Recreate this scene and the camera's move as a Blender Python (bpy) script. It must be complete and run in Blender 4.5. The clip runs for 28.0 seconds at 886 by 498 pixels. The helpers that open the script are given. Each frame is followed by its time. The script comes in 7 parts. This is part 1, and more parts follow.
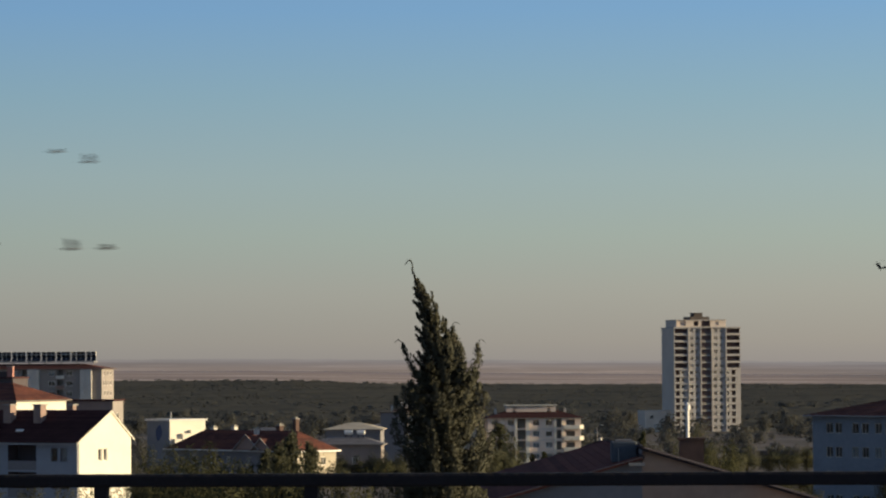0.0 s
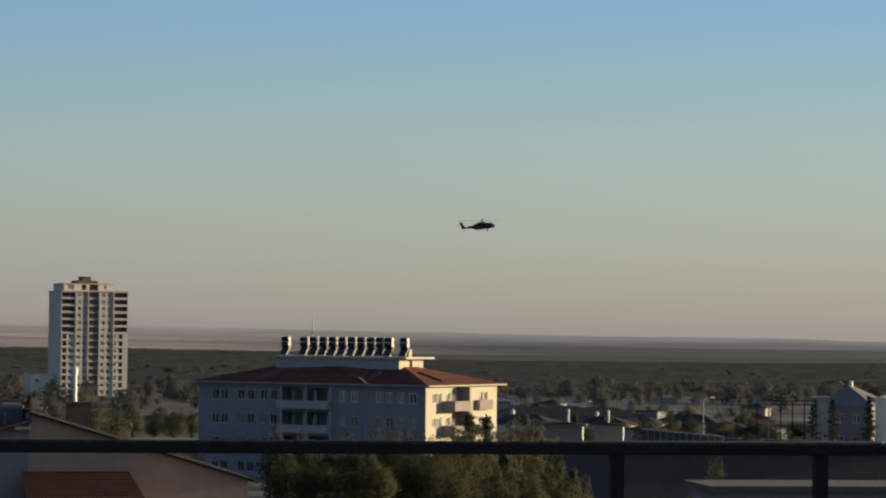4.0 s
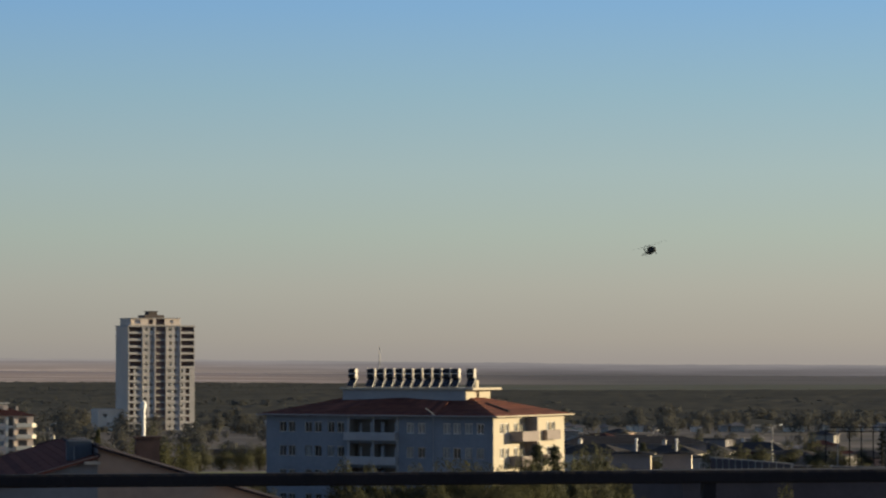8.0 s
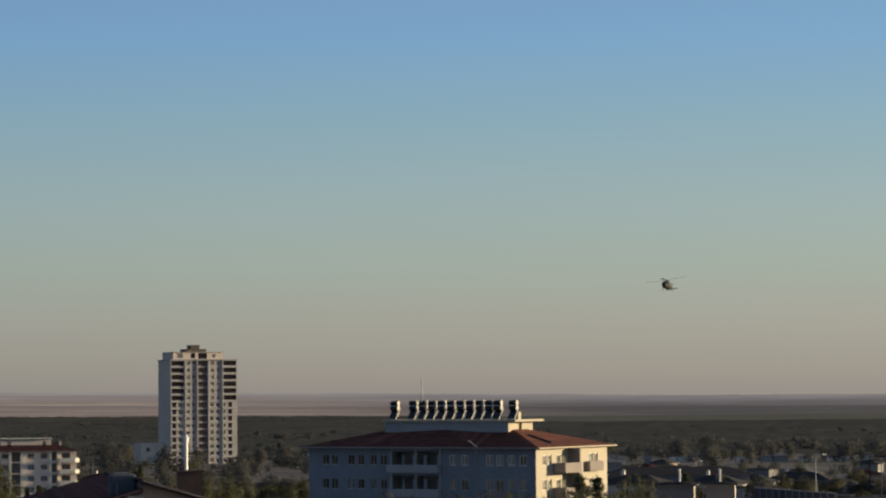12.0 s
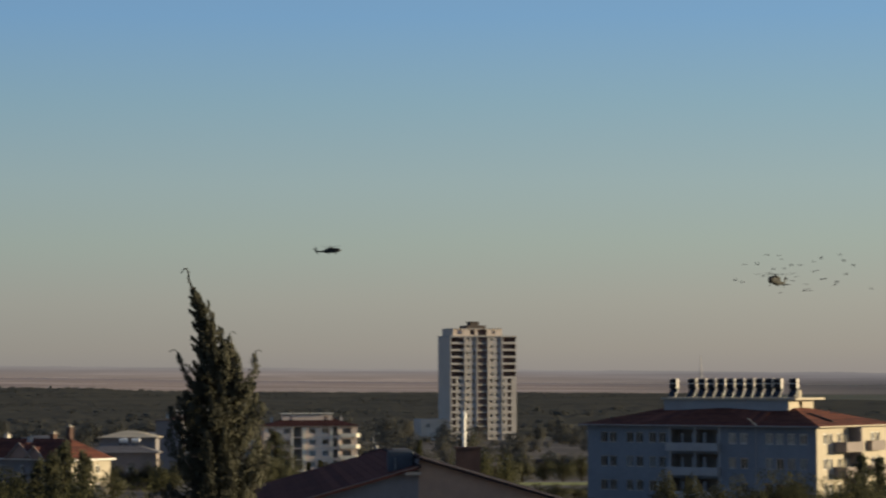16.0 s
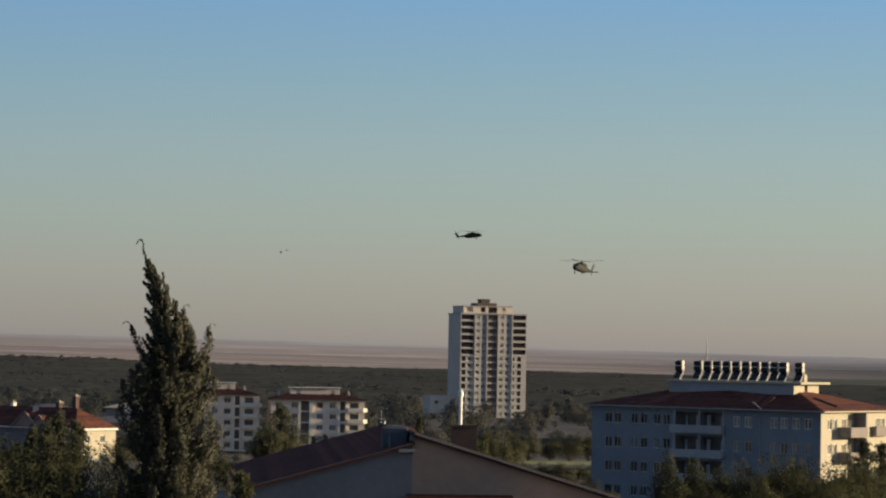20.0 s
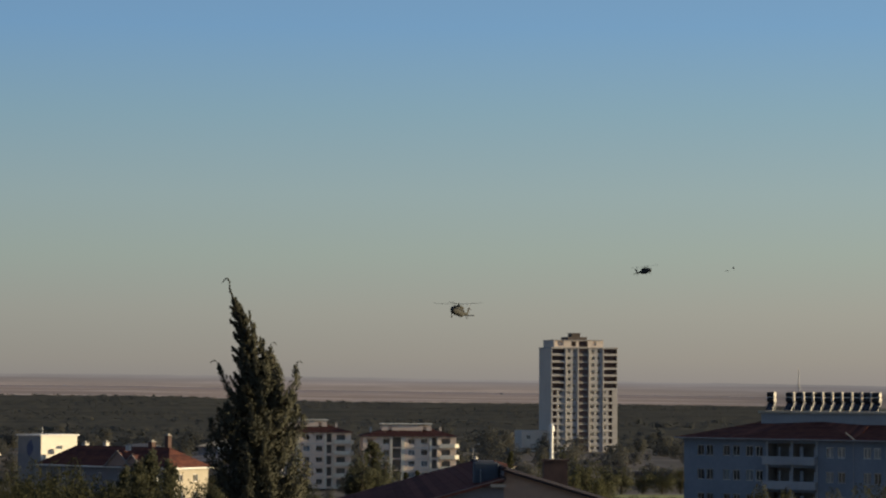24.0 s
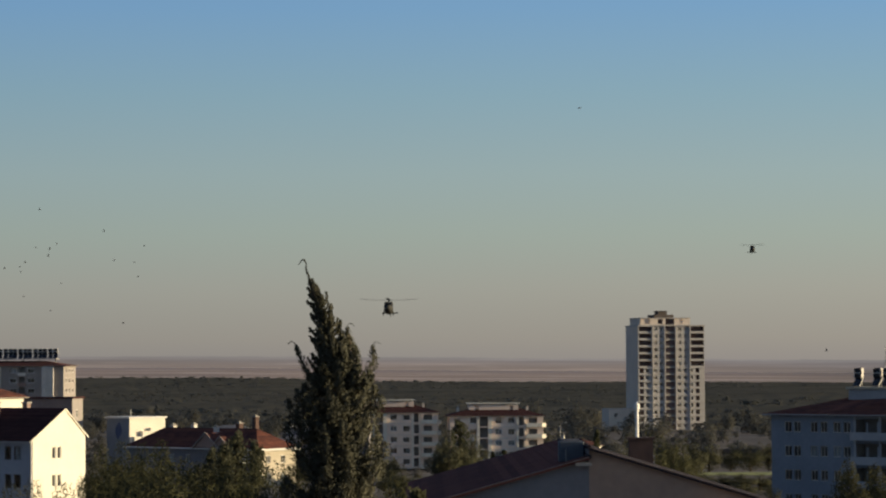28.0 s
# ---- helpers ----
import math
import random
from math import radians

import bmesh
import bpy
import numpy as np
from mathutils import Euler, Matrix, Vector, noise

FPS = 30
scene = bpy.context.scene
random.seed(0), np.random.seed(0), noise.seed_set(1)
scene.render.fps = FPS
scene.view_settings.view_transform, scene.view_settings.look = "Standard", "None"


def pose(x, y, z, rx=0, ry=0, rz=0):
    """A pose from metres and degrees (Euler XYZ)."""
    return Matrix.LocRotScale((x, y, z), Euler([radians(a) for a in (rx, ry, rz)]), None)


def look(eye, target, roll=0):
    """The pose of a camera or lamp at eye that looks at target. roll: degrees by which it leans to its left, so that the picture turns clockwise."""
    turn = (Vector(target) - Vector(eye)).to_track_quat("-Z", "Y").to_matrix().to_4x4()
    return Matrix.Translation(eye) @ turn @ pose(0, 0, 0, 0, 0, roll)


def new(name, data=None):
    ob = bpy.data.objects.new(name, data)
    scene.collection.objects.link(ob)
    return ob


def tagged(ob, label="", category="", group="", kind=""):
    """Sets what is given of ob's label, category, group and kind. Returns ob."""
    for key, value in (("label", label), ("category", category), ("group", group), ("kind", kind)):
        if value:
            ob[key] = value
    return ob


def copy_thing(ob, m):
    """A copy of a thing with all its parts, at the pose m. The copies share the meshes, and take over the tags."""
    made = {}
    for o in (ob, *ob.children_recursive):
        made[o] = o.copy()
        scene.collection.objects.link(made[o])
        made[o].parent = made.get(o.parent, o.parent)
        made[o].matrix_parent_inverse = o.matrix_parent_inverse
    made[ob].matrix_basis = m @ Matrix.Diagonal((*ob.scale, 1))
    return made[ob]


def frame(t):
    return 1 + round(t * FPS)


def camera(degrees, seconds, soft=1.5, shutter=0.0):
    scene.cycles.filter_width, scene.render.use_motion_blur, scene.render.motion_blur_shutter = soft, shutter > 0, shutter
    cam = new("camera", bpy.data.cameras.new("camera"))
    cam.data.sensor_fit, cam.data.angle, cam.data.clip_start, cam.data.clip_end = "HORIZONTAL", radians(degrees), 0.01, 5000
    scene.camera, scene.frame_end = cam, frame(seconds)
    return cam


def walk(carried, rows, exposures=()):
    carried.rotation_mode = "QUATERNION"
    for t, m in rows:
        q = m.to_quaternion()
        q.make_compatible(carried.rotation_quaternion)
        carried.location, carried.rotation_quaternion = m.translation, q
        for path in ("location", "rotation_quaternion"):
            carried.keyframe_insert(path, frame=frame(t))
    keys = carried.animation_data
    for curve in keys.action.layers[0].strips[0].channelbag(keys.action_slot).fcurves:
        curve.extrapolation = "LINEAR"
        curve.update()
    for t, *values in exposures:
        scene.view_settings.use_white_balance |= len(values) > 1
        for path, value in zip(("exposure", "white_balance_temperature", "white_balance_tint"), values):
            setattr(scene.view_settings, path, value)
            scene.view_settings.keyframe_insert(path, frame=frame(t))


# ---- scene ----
# ---- camera ----
cam = camera(17.82, 28.0, soft=2.2, shutter=0.2)
walk(cam, [(t, pose(x, y, z, 90 + p, 0, -w) @ pose(0, 0, 0, 0, 0, r)) for t, x, y, z, w, p, r in (
    (0.0, 0.000, 0.00, 29.1902, -4.410, 2.330, -0.39),
    (0.5, -0.030, 0.00, 29.1910, -4.185, 2.357, -0.41),
    (1.0, 0.010, 0.00, 29.1917, -4.102, 2.398, -0.43),
    (1.5, -0.010, 0.00, 29.1918, -4.019, 2.416, -0.39),
    (2.0, -0.050, 0.00, 29.1920, -3.960, 2.360, -0.38),
    (2.5, -0.040, 0.00, 29.1930, -3.413, 2.337, -0.20),
    (2.7, -0.040, 0.00, 29.1934, -2.509, 2.289, -0.14),
    (2.8, -0.050, 0.00, 29.1936, -1.020, 2.261, -0.11),
    (3.0, -0.050, 0.00, 29.1940, 0.970, 2.205, -0.04),
    (3.2, -0.060, 0.00, 29.1944, 3.799, 1.977, 0.03),
    (3.3, -0.070, 0.00, 29.1946, 4.711, 1.863, 0.06),
    (3.4, -0.070, 0.00, 29.1948, 6.277, 1.748, 0.09),
    (3.5, -0.080, 0.00, 29.1950, 7.057, 1.634, 0.13),
    (5.5, -0.240, 0.00, 29.1980, 8.579, 1.674, 0.89),
    (6.0, -0.225, 0.00, 29.1965, 8.517, 1.650, 0.80),
    (6.5, -0.214, 0.00, 29.1963, 8.050, 1.634, 0.50),
    (7.0, -0.203, 0.00, 29.1962, 7.876, 1.729, 0.29),
    (7.5, -0.213, 0.00, 29.1961, 7.862, 1.915, 0.11),
    (8.0, -0.192, 0.00, 29.1960, 6.611, 2.252, -0.09),
    (8.5, -0.162, 0.00, 29.1963, 5.008, 2.542, -0.34),
    (9.0, -0.152, 0.00, 29.1967, 3.913, 2.787, -0.47),
    (9.5, -0.151, 0.00, 29.1970, 4.436, 2.934, -0.42),
    (10.0, -0.151, 0.00, 29.1973, 5.906, 2.992, -0.43),
    (10.5, -0.151, 0.00, 29.1977, 6.699, 3.011, -0.55),
    (11.0, -0.150, 0.00, 29.1980, 6.379, 3.028, -0.62),
    (11.5, -0.160, 0.00, 29.1983, 6.044, 3.011, -0.55),
    (13.5, -0.150, 0.00, 29.1994, 4.904, 2.300, -0.66),
    (14.0, -0.150, 0.00, 29.1949, 4.491, 2.177, -0.63),
    (14.5, -0.150, 0.00, 29.1967, 4.027, 2.099, -0.53),
    (14.8, -0.140, 0.00, 29.1987, 3.771, 2.027, -0.60),
    (15.0, -0.130, 0.00, 29.2000, 3.629, 1.930, -0.65),
    (15.5, -0.110, 0.14, 29.2100, 3.256, 2.017, -0.40),
    (15.6, -0.100, 0.22, 29.2100, 3.057, 2.258, -0.36),
    (16.0, -0.040, 0.55, 29.2300, 0.106, 2.470, -0.21),
    (16.5, 0.040, 0.99, 29.2500, -1.696, 3.279, -0.04),
    (17.0, 0.140, 1.20, 29.2600, -1.176, 3.491, 0.09),
    (17.5, 0.230, 1.20, 29.2600, -0.130, 2.805, 0.49),
    (18.0, 0.400, 1.20, 29.2600, -1.981, 2.352, 0.55),
    (18.5, 0.590, 1.20, 29.2600, -3.163, 2.216, 0.74),
    (19.0, 0.710, 1.20, 29.2600, -1.539, 2.445, 1.00),
    (19.5, 0.770, 1.20, 29.2600, -0.196, 2.179, 1.24),
    (20.0, 0.800, 1.20, 29.2600, -0.179, 1.998, 0.98),
    (20.5, 0.830, 1.20, 29.2600, -0.936, 2.898, 1.01),
    (21.0, 0.900, 1.20, 29.2600, -1.076, 2.933, 0.90),
    (21.5, 0.810, 1.20, 29.2600, -1.426, 2.813, 0.60),
    (23.5, 0.840, 1.20, 29.2600, -1.860, 2.825, 0.08),
    (24.0, 0.860, 1.20, 29.2600, -1.999, 2.691, 0.23),
    (24.5, 0.820, 1.20, 29.2600, -3.153, 2.566, 0.25),
    (25.0, 0.850, 1.20, 29.2600, -5.408, 2.481, 0.28),
    (25.5, 0.820, 1.20, 29.2600, -6.711, 2.564, 0.13),
    (26.0, 0.880, 1.20, 29.2600, -6.389, 2.941, -0.12),
    (26.5, 0.990, 1.20, 29.2600, -5.292, 3.200, -0.26),
    (27.0, 0.980, 1.20, 29.2600, -4.846, 3.296, -0.25),
    (27.5, 0.950, 1.20, 29.2600, -4.119, 2.545, -0.17),
    (28.0, 1.010, 1.20, 29.2600, -3.739, 2.275, -0.30),
)], exposures=((0.0, 0.03), (3.0, 0.05), (6.0, 0.09), (7.0, 0.06), (8.0, 0.1), (11.0, -0.04), (14.0, -0.06), (15.0, 0.05), (16.0, -0.08), (17.0, -0.22), (18.0, -0.05), (20.0, 0.03), (21.0, -0.06), (25.0, -0.13), (27.0, -0.16), (28.0, -0.06)))


# ---- world, sun, exposure ----
SUN_AZ, SUN_EL = 87.0, 8.0      # degrees clockwise from +y, and above the horizon
world = bpy.data.worlds.new("dusk_sky")
scene.world = world
world.use_nodes = True
wn, wl = world.node_tree.nodes, world.node_tree.links
wn.clear()
sky = wn.new("ShaderNodeTexSky")
sky.sky_type, sky.sun_disc = "NISHITA", False
sky.sun_elevation, sky.sun_rotation = radians(SUN_EL), radians(SUN_AZ)
sky.altitude, sky.air_density, sky.dust_density, sky.ozone_density = 500, 1.0, 1.5, 1.0
# dusty dusk air: beige at the skyline, grey-green above it, then clear blue
wco, wsep = wn.new("ShaderNodeTexCoord"), wn.new("ShaderNodeSeparateXYZ")
ramp = wn.new("ShaderNodeValToRGB")
stops = ((0.0, (0.300, 0.276, 0.255)), (0.008, (0.335, 0.312, 0.272)), (0.025, (0.366, 0.366, 0.318)), (0.045, (0.352, 0.413, 0.368)), (0.066, (0.325, 0.425, 0.43)),
         (0.095, (0.255, 0.405, 0.49)), (0.125, (0.195, 0.37, 0.575)), (0.20, (0.158, 0.268, 0.45)), (0.45, (0.125, 0.18, 0.29)), (1.0, (0.088, 0.128, 0.215)))
el = ramp.color_ramp.elements
while len(el) < len(stops):
    el.new(0.5)
for k, (at, c) in zip(el, stops):
    k.position, k.color = at, (*c, 1)
air = wn.new("ShaderNodeMixRGB")
air.inputs[0].default_value = 0.02
lift, tint = wn.new("ShaderNodeVectorMath"), wn.new("ShaderNodeCombineXYZ")
lift.operation = "MULTIPLY"
bg, wo = wn.new("ShaderNodeBackground"), wn.new("ShaderNodeOutputWorld")
bg.inputs[1].default_value = 0.10
wl.new(wco.outputs["Generated"], wsep.inputs[0])
wl.new(wsep.outputs["Z"], ramp.inputs[0])
wl.new(ramp.outputs[0], lift.inputs[0])
# the air is brighter and warmer towards the sun
for slot, (rate, start) in enumerate(((4.2, 10.08), (3.5, 10.0), (2.6, 9.93))):
    glow = wn.new("ShaderNodeMath")
    glow.operation, glow.inputs[1].default_value, glow.inputs[2].default_value = "MULTIPLY_ADD", rate, start
    wl.new(wsep.outputs["X"], glow.inputs[0])
    wl.new(glow.outputs[0], tint.inputs[slot])
wl.new(tint.outputs[0], lift.inputs[1])
wl.new(lift.outputs[0], air.inputs[1])
wl.new(sky.outputs[0], air.inputs[2])
wl.new(air.outputs[0], bg.inputs[0])
wl.new(bg.outputs[0], wo.inputs[0])

sun_data = bpy.data.lights.new("sun", "SUN")
sun_data.energy, sun_data.angle, sun_data.color = 7.6, radians(0.6), (1.0, 0.80, 0.49)
sun = new("sun", sun_data)
sa, se = radians(SUN_AZ), radians(SUN_EL)
sun.matrix_world = look((0, 0, 0), (-math.sin(sa) * math.cos(se), -math.cos(sa) * math.cos(se), -math.sin(se)))
scene.view_settings.exposure = 0.0


# ---- materials ----
def mat(name, c1, c2=None, rough=0.8, scale=1.0, bump=0.3, fine=8.0, metal=0.0, spec=0.4, island=0.0, obj_rand=0.0, coat=0.0, thin=0.0):
    """A procedural surface: two colours mixed by broad stains and fine grain, with relief."""
    m = bpy.data.materials.new(name)
    m.use_nodes = True
    n, l = m.node_tree.nodes, m.node_tree.links
    b = n["Principled BSDF"]
    b.inputs["Roughness"].default_value, b.inputs["Metallic"].default_value = rough, metal
    b.inputs["Specular IOR Level"].default_value = spec
    b.inputs["Coat Weight"].default_value = coat
    c2 = c2 or tuple(v * 0.7 for v in c1)
    geo = n.new("ShaderNodeNewGeometry")
    broad, grain = n.new("ShaderNodeTexNoise"), n.new("ShaderNodeTexNoise")
    broad.inputs["Scale"].default_value, broad.inputs["Detail"].default_value = scale, 4
    grain.inputs["Scale"].default_value, grain.inputs["Detail"].default_value = scale * fine, 3
    for t in (broad, grain):
        l.new(geo.outputs["Position"], t.inputs["Vector"])
    add = n.new("ShaderNodeMath")
    add.operation = "MULTIPLY_ADD"
    add.inputs[1].default_value = 0.45
    l.new(grain.outputs["Fac"], add.inputs[0])
    l.new(broad.outputs["Fac"], add.inputs[2])
    last = add.outputs[0]
    for source, amount in ((geo.outputs["Random Per Island"], island), (None, obj_rand)):
        if amount:
            if source is None:
                source = n.new("ShaderNodeObjectInfo").outputs["Random"]
            k = n.new("ShaderNodeMath")
            k.operation = "MULTIPLY_ADD"
            k.inputs[1].default_value = amount
            l.new(source, k.inputs[0])
            l.new(last, k.inputs[2])
            k2 = n.new("ShaderNodeMath")
            k2.operation = "SUBTRACT"
            k2.inputs[1].default_value = amount / 2
            l.new(k.outputs[0], k2.inputs[0])
            last = k2.outputs[0]
    rng = n.new("ShaderNodeMapRange")
    rng.inputs[1].default_value, rng.inputs[2].default_value = 0.45, 1.0
    l.new(last, rng.inputs[0])
    mix = n.new("ShaderNodeMixRGB")
    mix.inputs[1].default_value, mix.inputs[2].default_value = (*c1, 1), (*c2, 1)
    l.new(rng.outputs[0], mix.inputs[0])
    l.new(mix.outputs[0], b.inputs["Base Color"])
    if thin:
        # leaves let part of the light through
        tr, ms = n.new("ShaderNodeBsdfTranslucent"), n.new("ShaderNodeMixShader")
        ms.inputs[0].default_value = thin
        l.new(mix.outputs[0], tr.inputs[0])
        l.new(b.outputs[0], ms.inputs[1])
        l.new(tr.outputs[0], ms.inputs[2])
        l.new(ms.outputs[0], n["Material Output"].inputs[0])
    if bump:
        bp = n.new("ShaderNodeBump")
        bp.inputs["Strength"].default_value, bp.inputs["Distance"].default_value = bump, 0.05
        l.new(grain.outputs["Fac"], bp.inputs["Height"])
        l.new(bp.outputs[0], b.inputs["Normal"])
    return m


M = dict(
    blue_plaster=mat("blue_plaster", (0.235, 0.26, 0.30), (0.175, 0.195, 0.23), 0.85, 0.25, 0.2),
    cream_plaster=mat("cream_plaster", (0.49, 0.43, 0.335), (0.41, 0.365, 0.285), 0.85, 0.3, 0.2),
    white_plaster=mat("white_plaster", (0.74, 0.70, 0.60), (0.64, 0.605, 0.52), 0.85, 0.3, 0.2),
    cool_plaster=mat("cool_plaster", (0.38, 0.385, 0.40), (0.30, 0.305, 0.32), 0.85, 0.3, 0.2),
    # white plaster coloured darker and bluer, as on the shaded side
    shaded_white_plaster=mat("shaded_white_plaster", (0.30, 0.325, 0.37), (0.24, 0.26, 0.30), 0.85, 0.3, 0.2),
    flats_plaster=mat("flats_plaster", (0.82, 0.665, 0.545), (0.70, 0.570, 0.475), 0.85, 0.2, 0.2),
    pale_plaster=mat("pale_plaster", (0.64, 0.60, 0.54), (0.52, 0.49, 0.45), 0.85, 0.2, 0.2),
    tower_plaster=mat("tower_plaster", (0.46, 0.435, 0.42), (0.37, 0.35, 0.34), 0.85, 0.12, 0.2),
    # side plaster paled and warmed for the haze over its shaded wall
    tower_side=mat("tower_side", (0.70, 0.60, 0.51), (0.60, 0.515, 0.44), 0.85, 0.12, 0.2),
    # plaster darkened to deepen the shade in recesses and under eaves
    shade_plaster=mat("recess_shade_plaster", (0.26, 0.23, 0.20), (0.18, 0.16, 0.145), 0.9, 0.5, 0.25),
    concrete=mat("concrete", (0.34, 0.32, 0.30), (0.25, 0.24, 0.22), 0.9, 0.4, 0.3),
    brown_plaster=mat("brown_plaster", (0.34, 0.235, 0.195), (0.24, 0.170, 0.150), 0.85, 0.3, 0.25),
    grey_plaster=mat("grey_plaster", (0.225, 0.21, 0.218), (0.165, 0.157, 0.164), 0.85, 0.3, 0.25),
    rose_plaster=mat("rose_plaster", (0.45, 0.22, 0.18), (0.36, 0.17, 0.14), 0.85, 0.5, 0.2),
    roof_dark=mat("roof_tile_dark", (0.078, 0.037, 0.036), (0.046, 0.024, 0.025), 0.95, 0.8, 0.6, 10, spec=0.03, island=0.5),
    roof_brown=mat("roof_tile_brown", (0.105, 0.040, 0.034), (0.065, 0.028, 0.026), 0.9, 0.8, 0.6, 10, spec=0.15, island=0.5),
    roof_shade=mat("roof_tile_shade", (0.050, 0.040, 0.045), (0.032, 0.027, 0.030), 0.95, 0.8, 0.6, 10, spec=0.1, island=0.5),
    bitumen=mat("bitumen_felt", (0.055, 0.052, 0.055), (0.038, 0.036, 0.038), 0.95, 0.5, 0.3, 8, spec=0.1),
    beige_plaster=mat("beige_plaster", (0.32, 0.285, 0.265), (0.25, 0.225, 0.21), 0.85, 0.2, 0.2),
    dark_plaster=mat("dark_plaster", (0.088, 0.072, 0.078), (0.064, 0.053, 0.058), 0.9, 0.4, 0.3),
    tank_blue=mat("tank_blue", (0.080, 0.095, 0.118), (0.060, 0.072, 0.090), 0.8, 1.0, 0.1),
    tan_plaster=mat("tan_plaster", (0.42, 0.285, 0.205), (0.30, 0.205, 0.158), 0.85, 0.3, 0.25),
    roof_wine=mat("roof_tile_wine", (0.140, 0.060, 0.052), (0.082, 0.039, 0.037), 0.95, 0.8, 0.6, 10, spec=0.02, island=0.5),
    slate=mat("grey_roof_sheet", (0.17, 0.165, 0.175), (0.125, 0.12, 0.13), 0.8, 0.6, 0.3),
    balcony_brown=mat("balcony_plaster", (0.27, 0.23, 0.215), (0.20, 0.172, 0.16), 0.85, 0.4, 0.2),
    rake_tile=mat("verge_tile", (0.21, 0.155, 0.14), (0.14, 0.10, 0.092), 0.9, 1.2, 0.4),
    roof_maroon=mat("roof_tile_maroon", (0.175, 0.068, 0.048), (0.080, 0.036, 0.032), 0.9, 0.8, 0.6, 10, spec=0.1, island=0.5),
    roof_cap=mat("brown_roof_cap", (0.13, 0.105, 0.09), (0.085, 0.07, 0.062), 0.9, 0.4, 0.3),
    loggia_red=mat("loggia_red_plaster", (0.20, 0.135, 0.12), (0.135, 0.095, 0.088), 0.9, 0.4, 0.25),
    # dark grey holds the shade on the heater drums
    drum_shade=mat("drum_shaded_grey", (0.050, 0.048, 0.050), (0.032, 0.031, 0.033), 0.9, 1.5, 0.1, spec=0.1),
    brick=mat("chimney_brick", (0.105, 0.062, 0.052), (0.07, 0.043, 0.038), 0.9, 1.5, 0.5, 8),
    trim=mat("white_trim", (0.75, 0.73, 0.69), (0.62, 0.60, 0.57), 0.6, 0.8, 0.1),
    dark_metal=mat("dark_metal", (0.016, 0.015, 0.019), (0.010, 0.010, 0.013), 0.8, 6.0, 0.15, 8, spec=0.15),
    pole_metal=mat("galvanised_metal", (0.30, 0.30, 0.30), (0.22, 0.22, 0.22), 0.55, 1.0, 0.1, metal=0.3),
    white_metal=mat("white_painted_metal", (0.82, 0.81, 0.78), (0.7, 0.69, 0.66), 0.35, 1.0, 0.05),
    solar=mat("solar_collector", (0.02, 0.022, 0.03), (0.012, 0.013, 0.018), 0.25, 2.0, 0.05, spec=0.5),
    curtain=mat("net_curtain", (0.50, 0.51, 0.54), (0.34, 0.35, 0.39), 0.9, 2.0, 0.1),
    # paint lifted towards grey to hold the haze in front of it
    heli=mat("dark_green_paint", (0.066, 0.066, 0.060), (0.046, 0.047, 0.044), 0.8, 0.6, 0.1, spec=0.12),
    heli_blade=mat("rotor_blade", (0.035, 0.035, 0.036), (0.02, 0.02, 0.022), 0.6, 1.0, 0.05),
    heli_glass=mat("tinted_glass", (0.018, 0.020, 0.024), (0.012, 0.013, 0.016), 0.55, 2.0, 0.0, spec=0.2),
    rubber=mat("tyre_rubber", (0.02, 0.02, 0.02), (0.012, 0.012, 0.012), 0.85, 3.0, 0.1),
    cypress=mat("cypress_leaf", (0.094, 0.091, 0.064), (0.050, 0.053, 0.043), 0.85, 1.6, 0.0, 6, spec=0.08, island=0.2, thin=0.15),
    leaf_olive=mat("leaf_olive", (0.086, 0.086, 0.046), (0.052, 0.055, 0.033), 0.85, 0.25, 0.0, 6, spec=0.15, island=0.3, obj_rand=0.3, thin=0.5),
    leaf_dark=mat("leaf_dark", (0.112, 0.112, 0.070), (0.068, 0.072, 0.048), 0.85, 0.25, 0.0, 6, spec=0.15, island=0.3, obj_rand=0.3, thin=0.5),
    leaf_deep=mat("leaf_deep", (0.090, 0.089, 0.044), (0.052, 0.055, 0.031), 0.85, 0.25, 0.0, 6, spec=0.15, island=0.3, obj_rand=0.3, thin=0.5),
    leaf_night=mat("leaf_night", (0.040, 0.044, 0.034), (0.022, 0.025, 0.020), 0.9, 0.3, 0.0, 6, spec=0.1, island=0.3, thin=0.2),
    # far leaves paled and greyed, so their colour carries the distance haze
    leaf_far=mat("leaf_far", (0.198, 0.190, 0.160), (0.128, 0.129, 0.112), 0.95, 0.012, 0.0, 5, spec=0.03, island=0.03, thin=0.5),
    bark=mat("bark", (0.09, 0.065, 0.05), (0.05, 0.038, 0.03), 0.9, 2.0, 0.5),
    field=mat("dry_grass_field", (0.27, 0.285, 0.075), (0.20, 0.215, 0.06), 0.95, 0.1, 0.2),
    asphalt=mat("asphalt", (0.055, 0.053, 0.052), (0.04, 0.04, 0.04), 0.9, 0.3, 0.2),
    bird=mat("bird_plumage", (0.16, 0.16, 0.17), (0.07, 0.07, 0.08), 0.8, 8.0, 0.0),
    bird_tail=mat("bird_dark_feather", (0.05, 0.05, 0.055), (0.03, 0.03, 0.035), 0.8, 8.0, 0.0),
    mural=mat("mural_blue", (0.07, 0.10, 0.20), (0.05, 0.07, 0.14), 0.8, 1.0, 0.1),
    terrace=mat("terrace_concrete", (0.36, 0.34, 0.32), (0.26, 0.25, 0.24), 0.9, 0.8, 0.3),
)


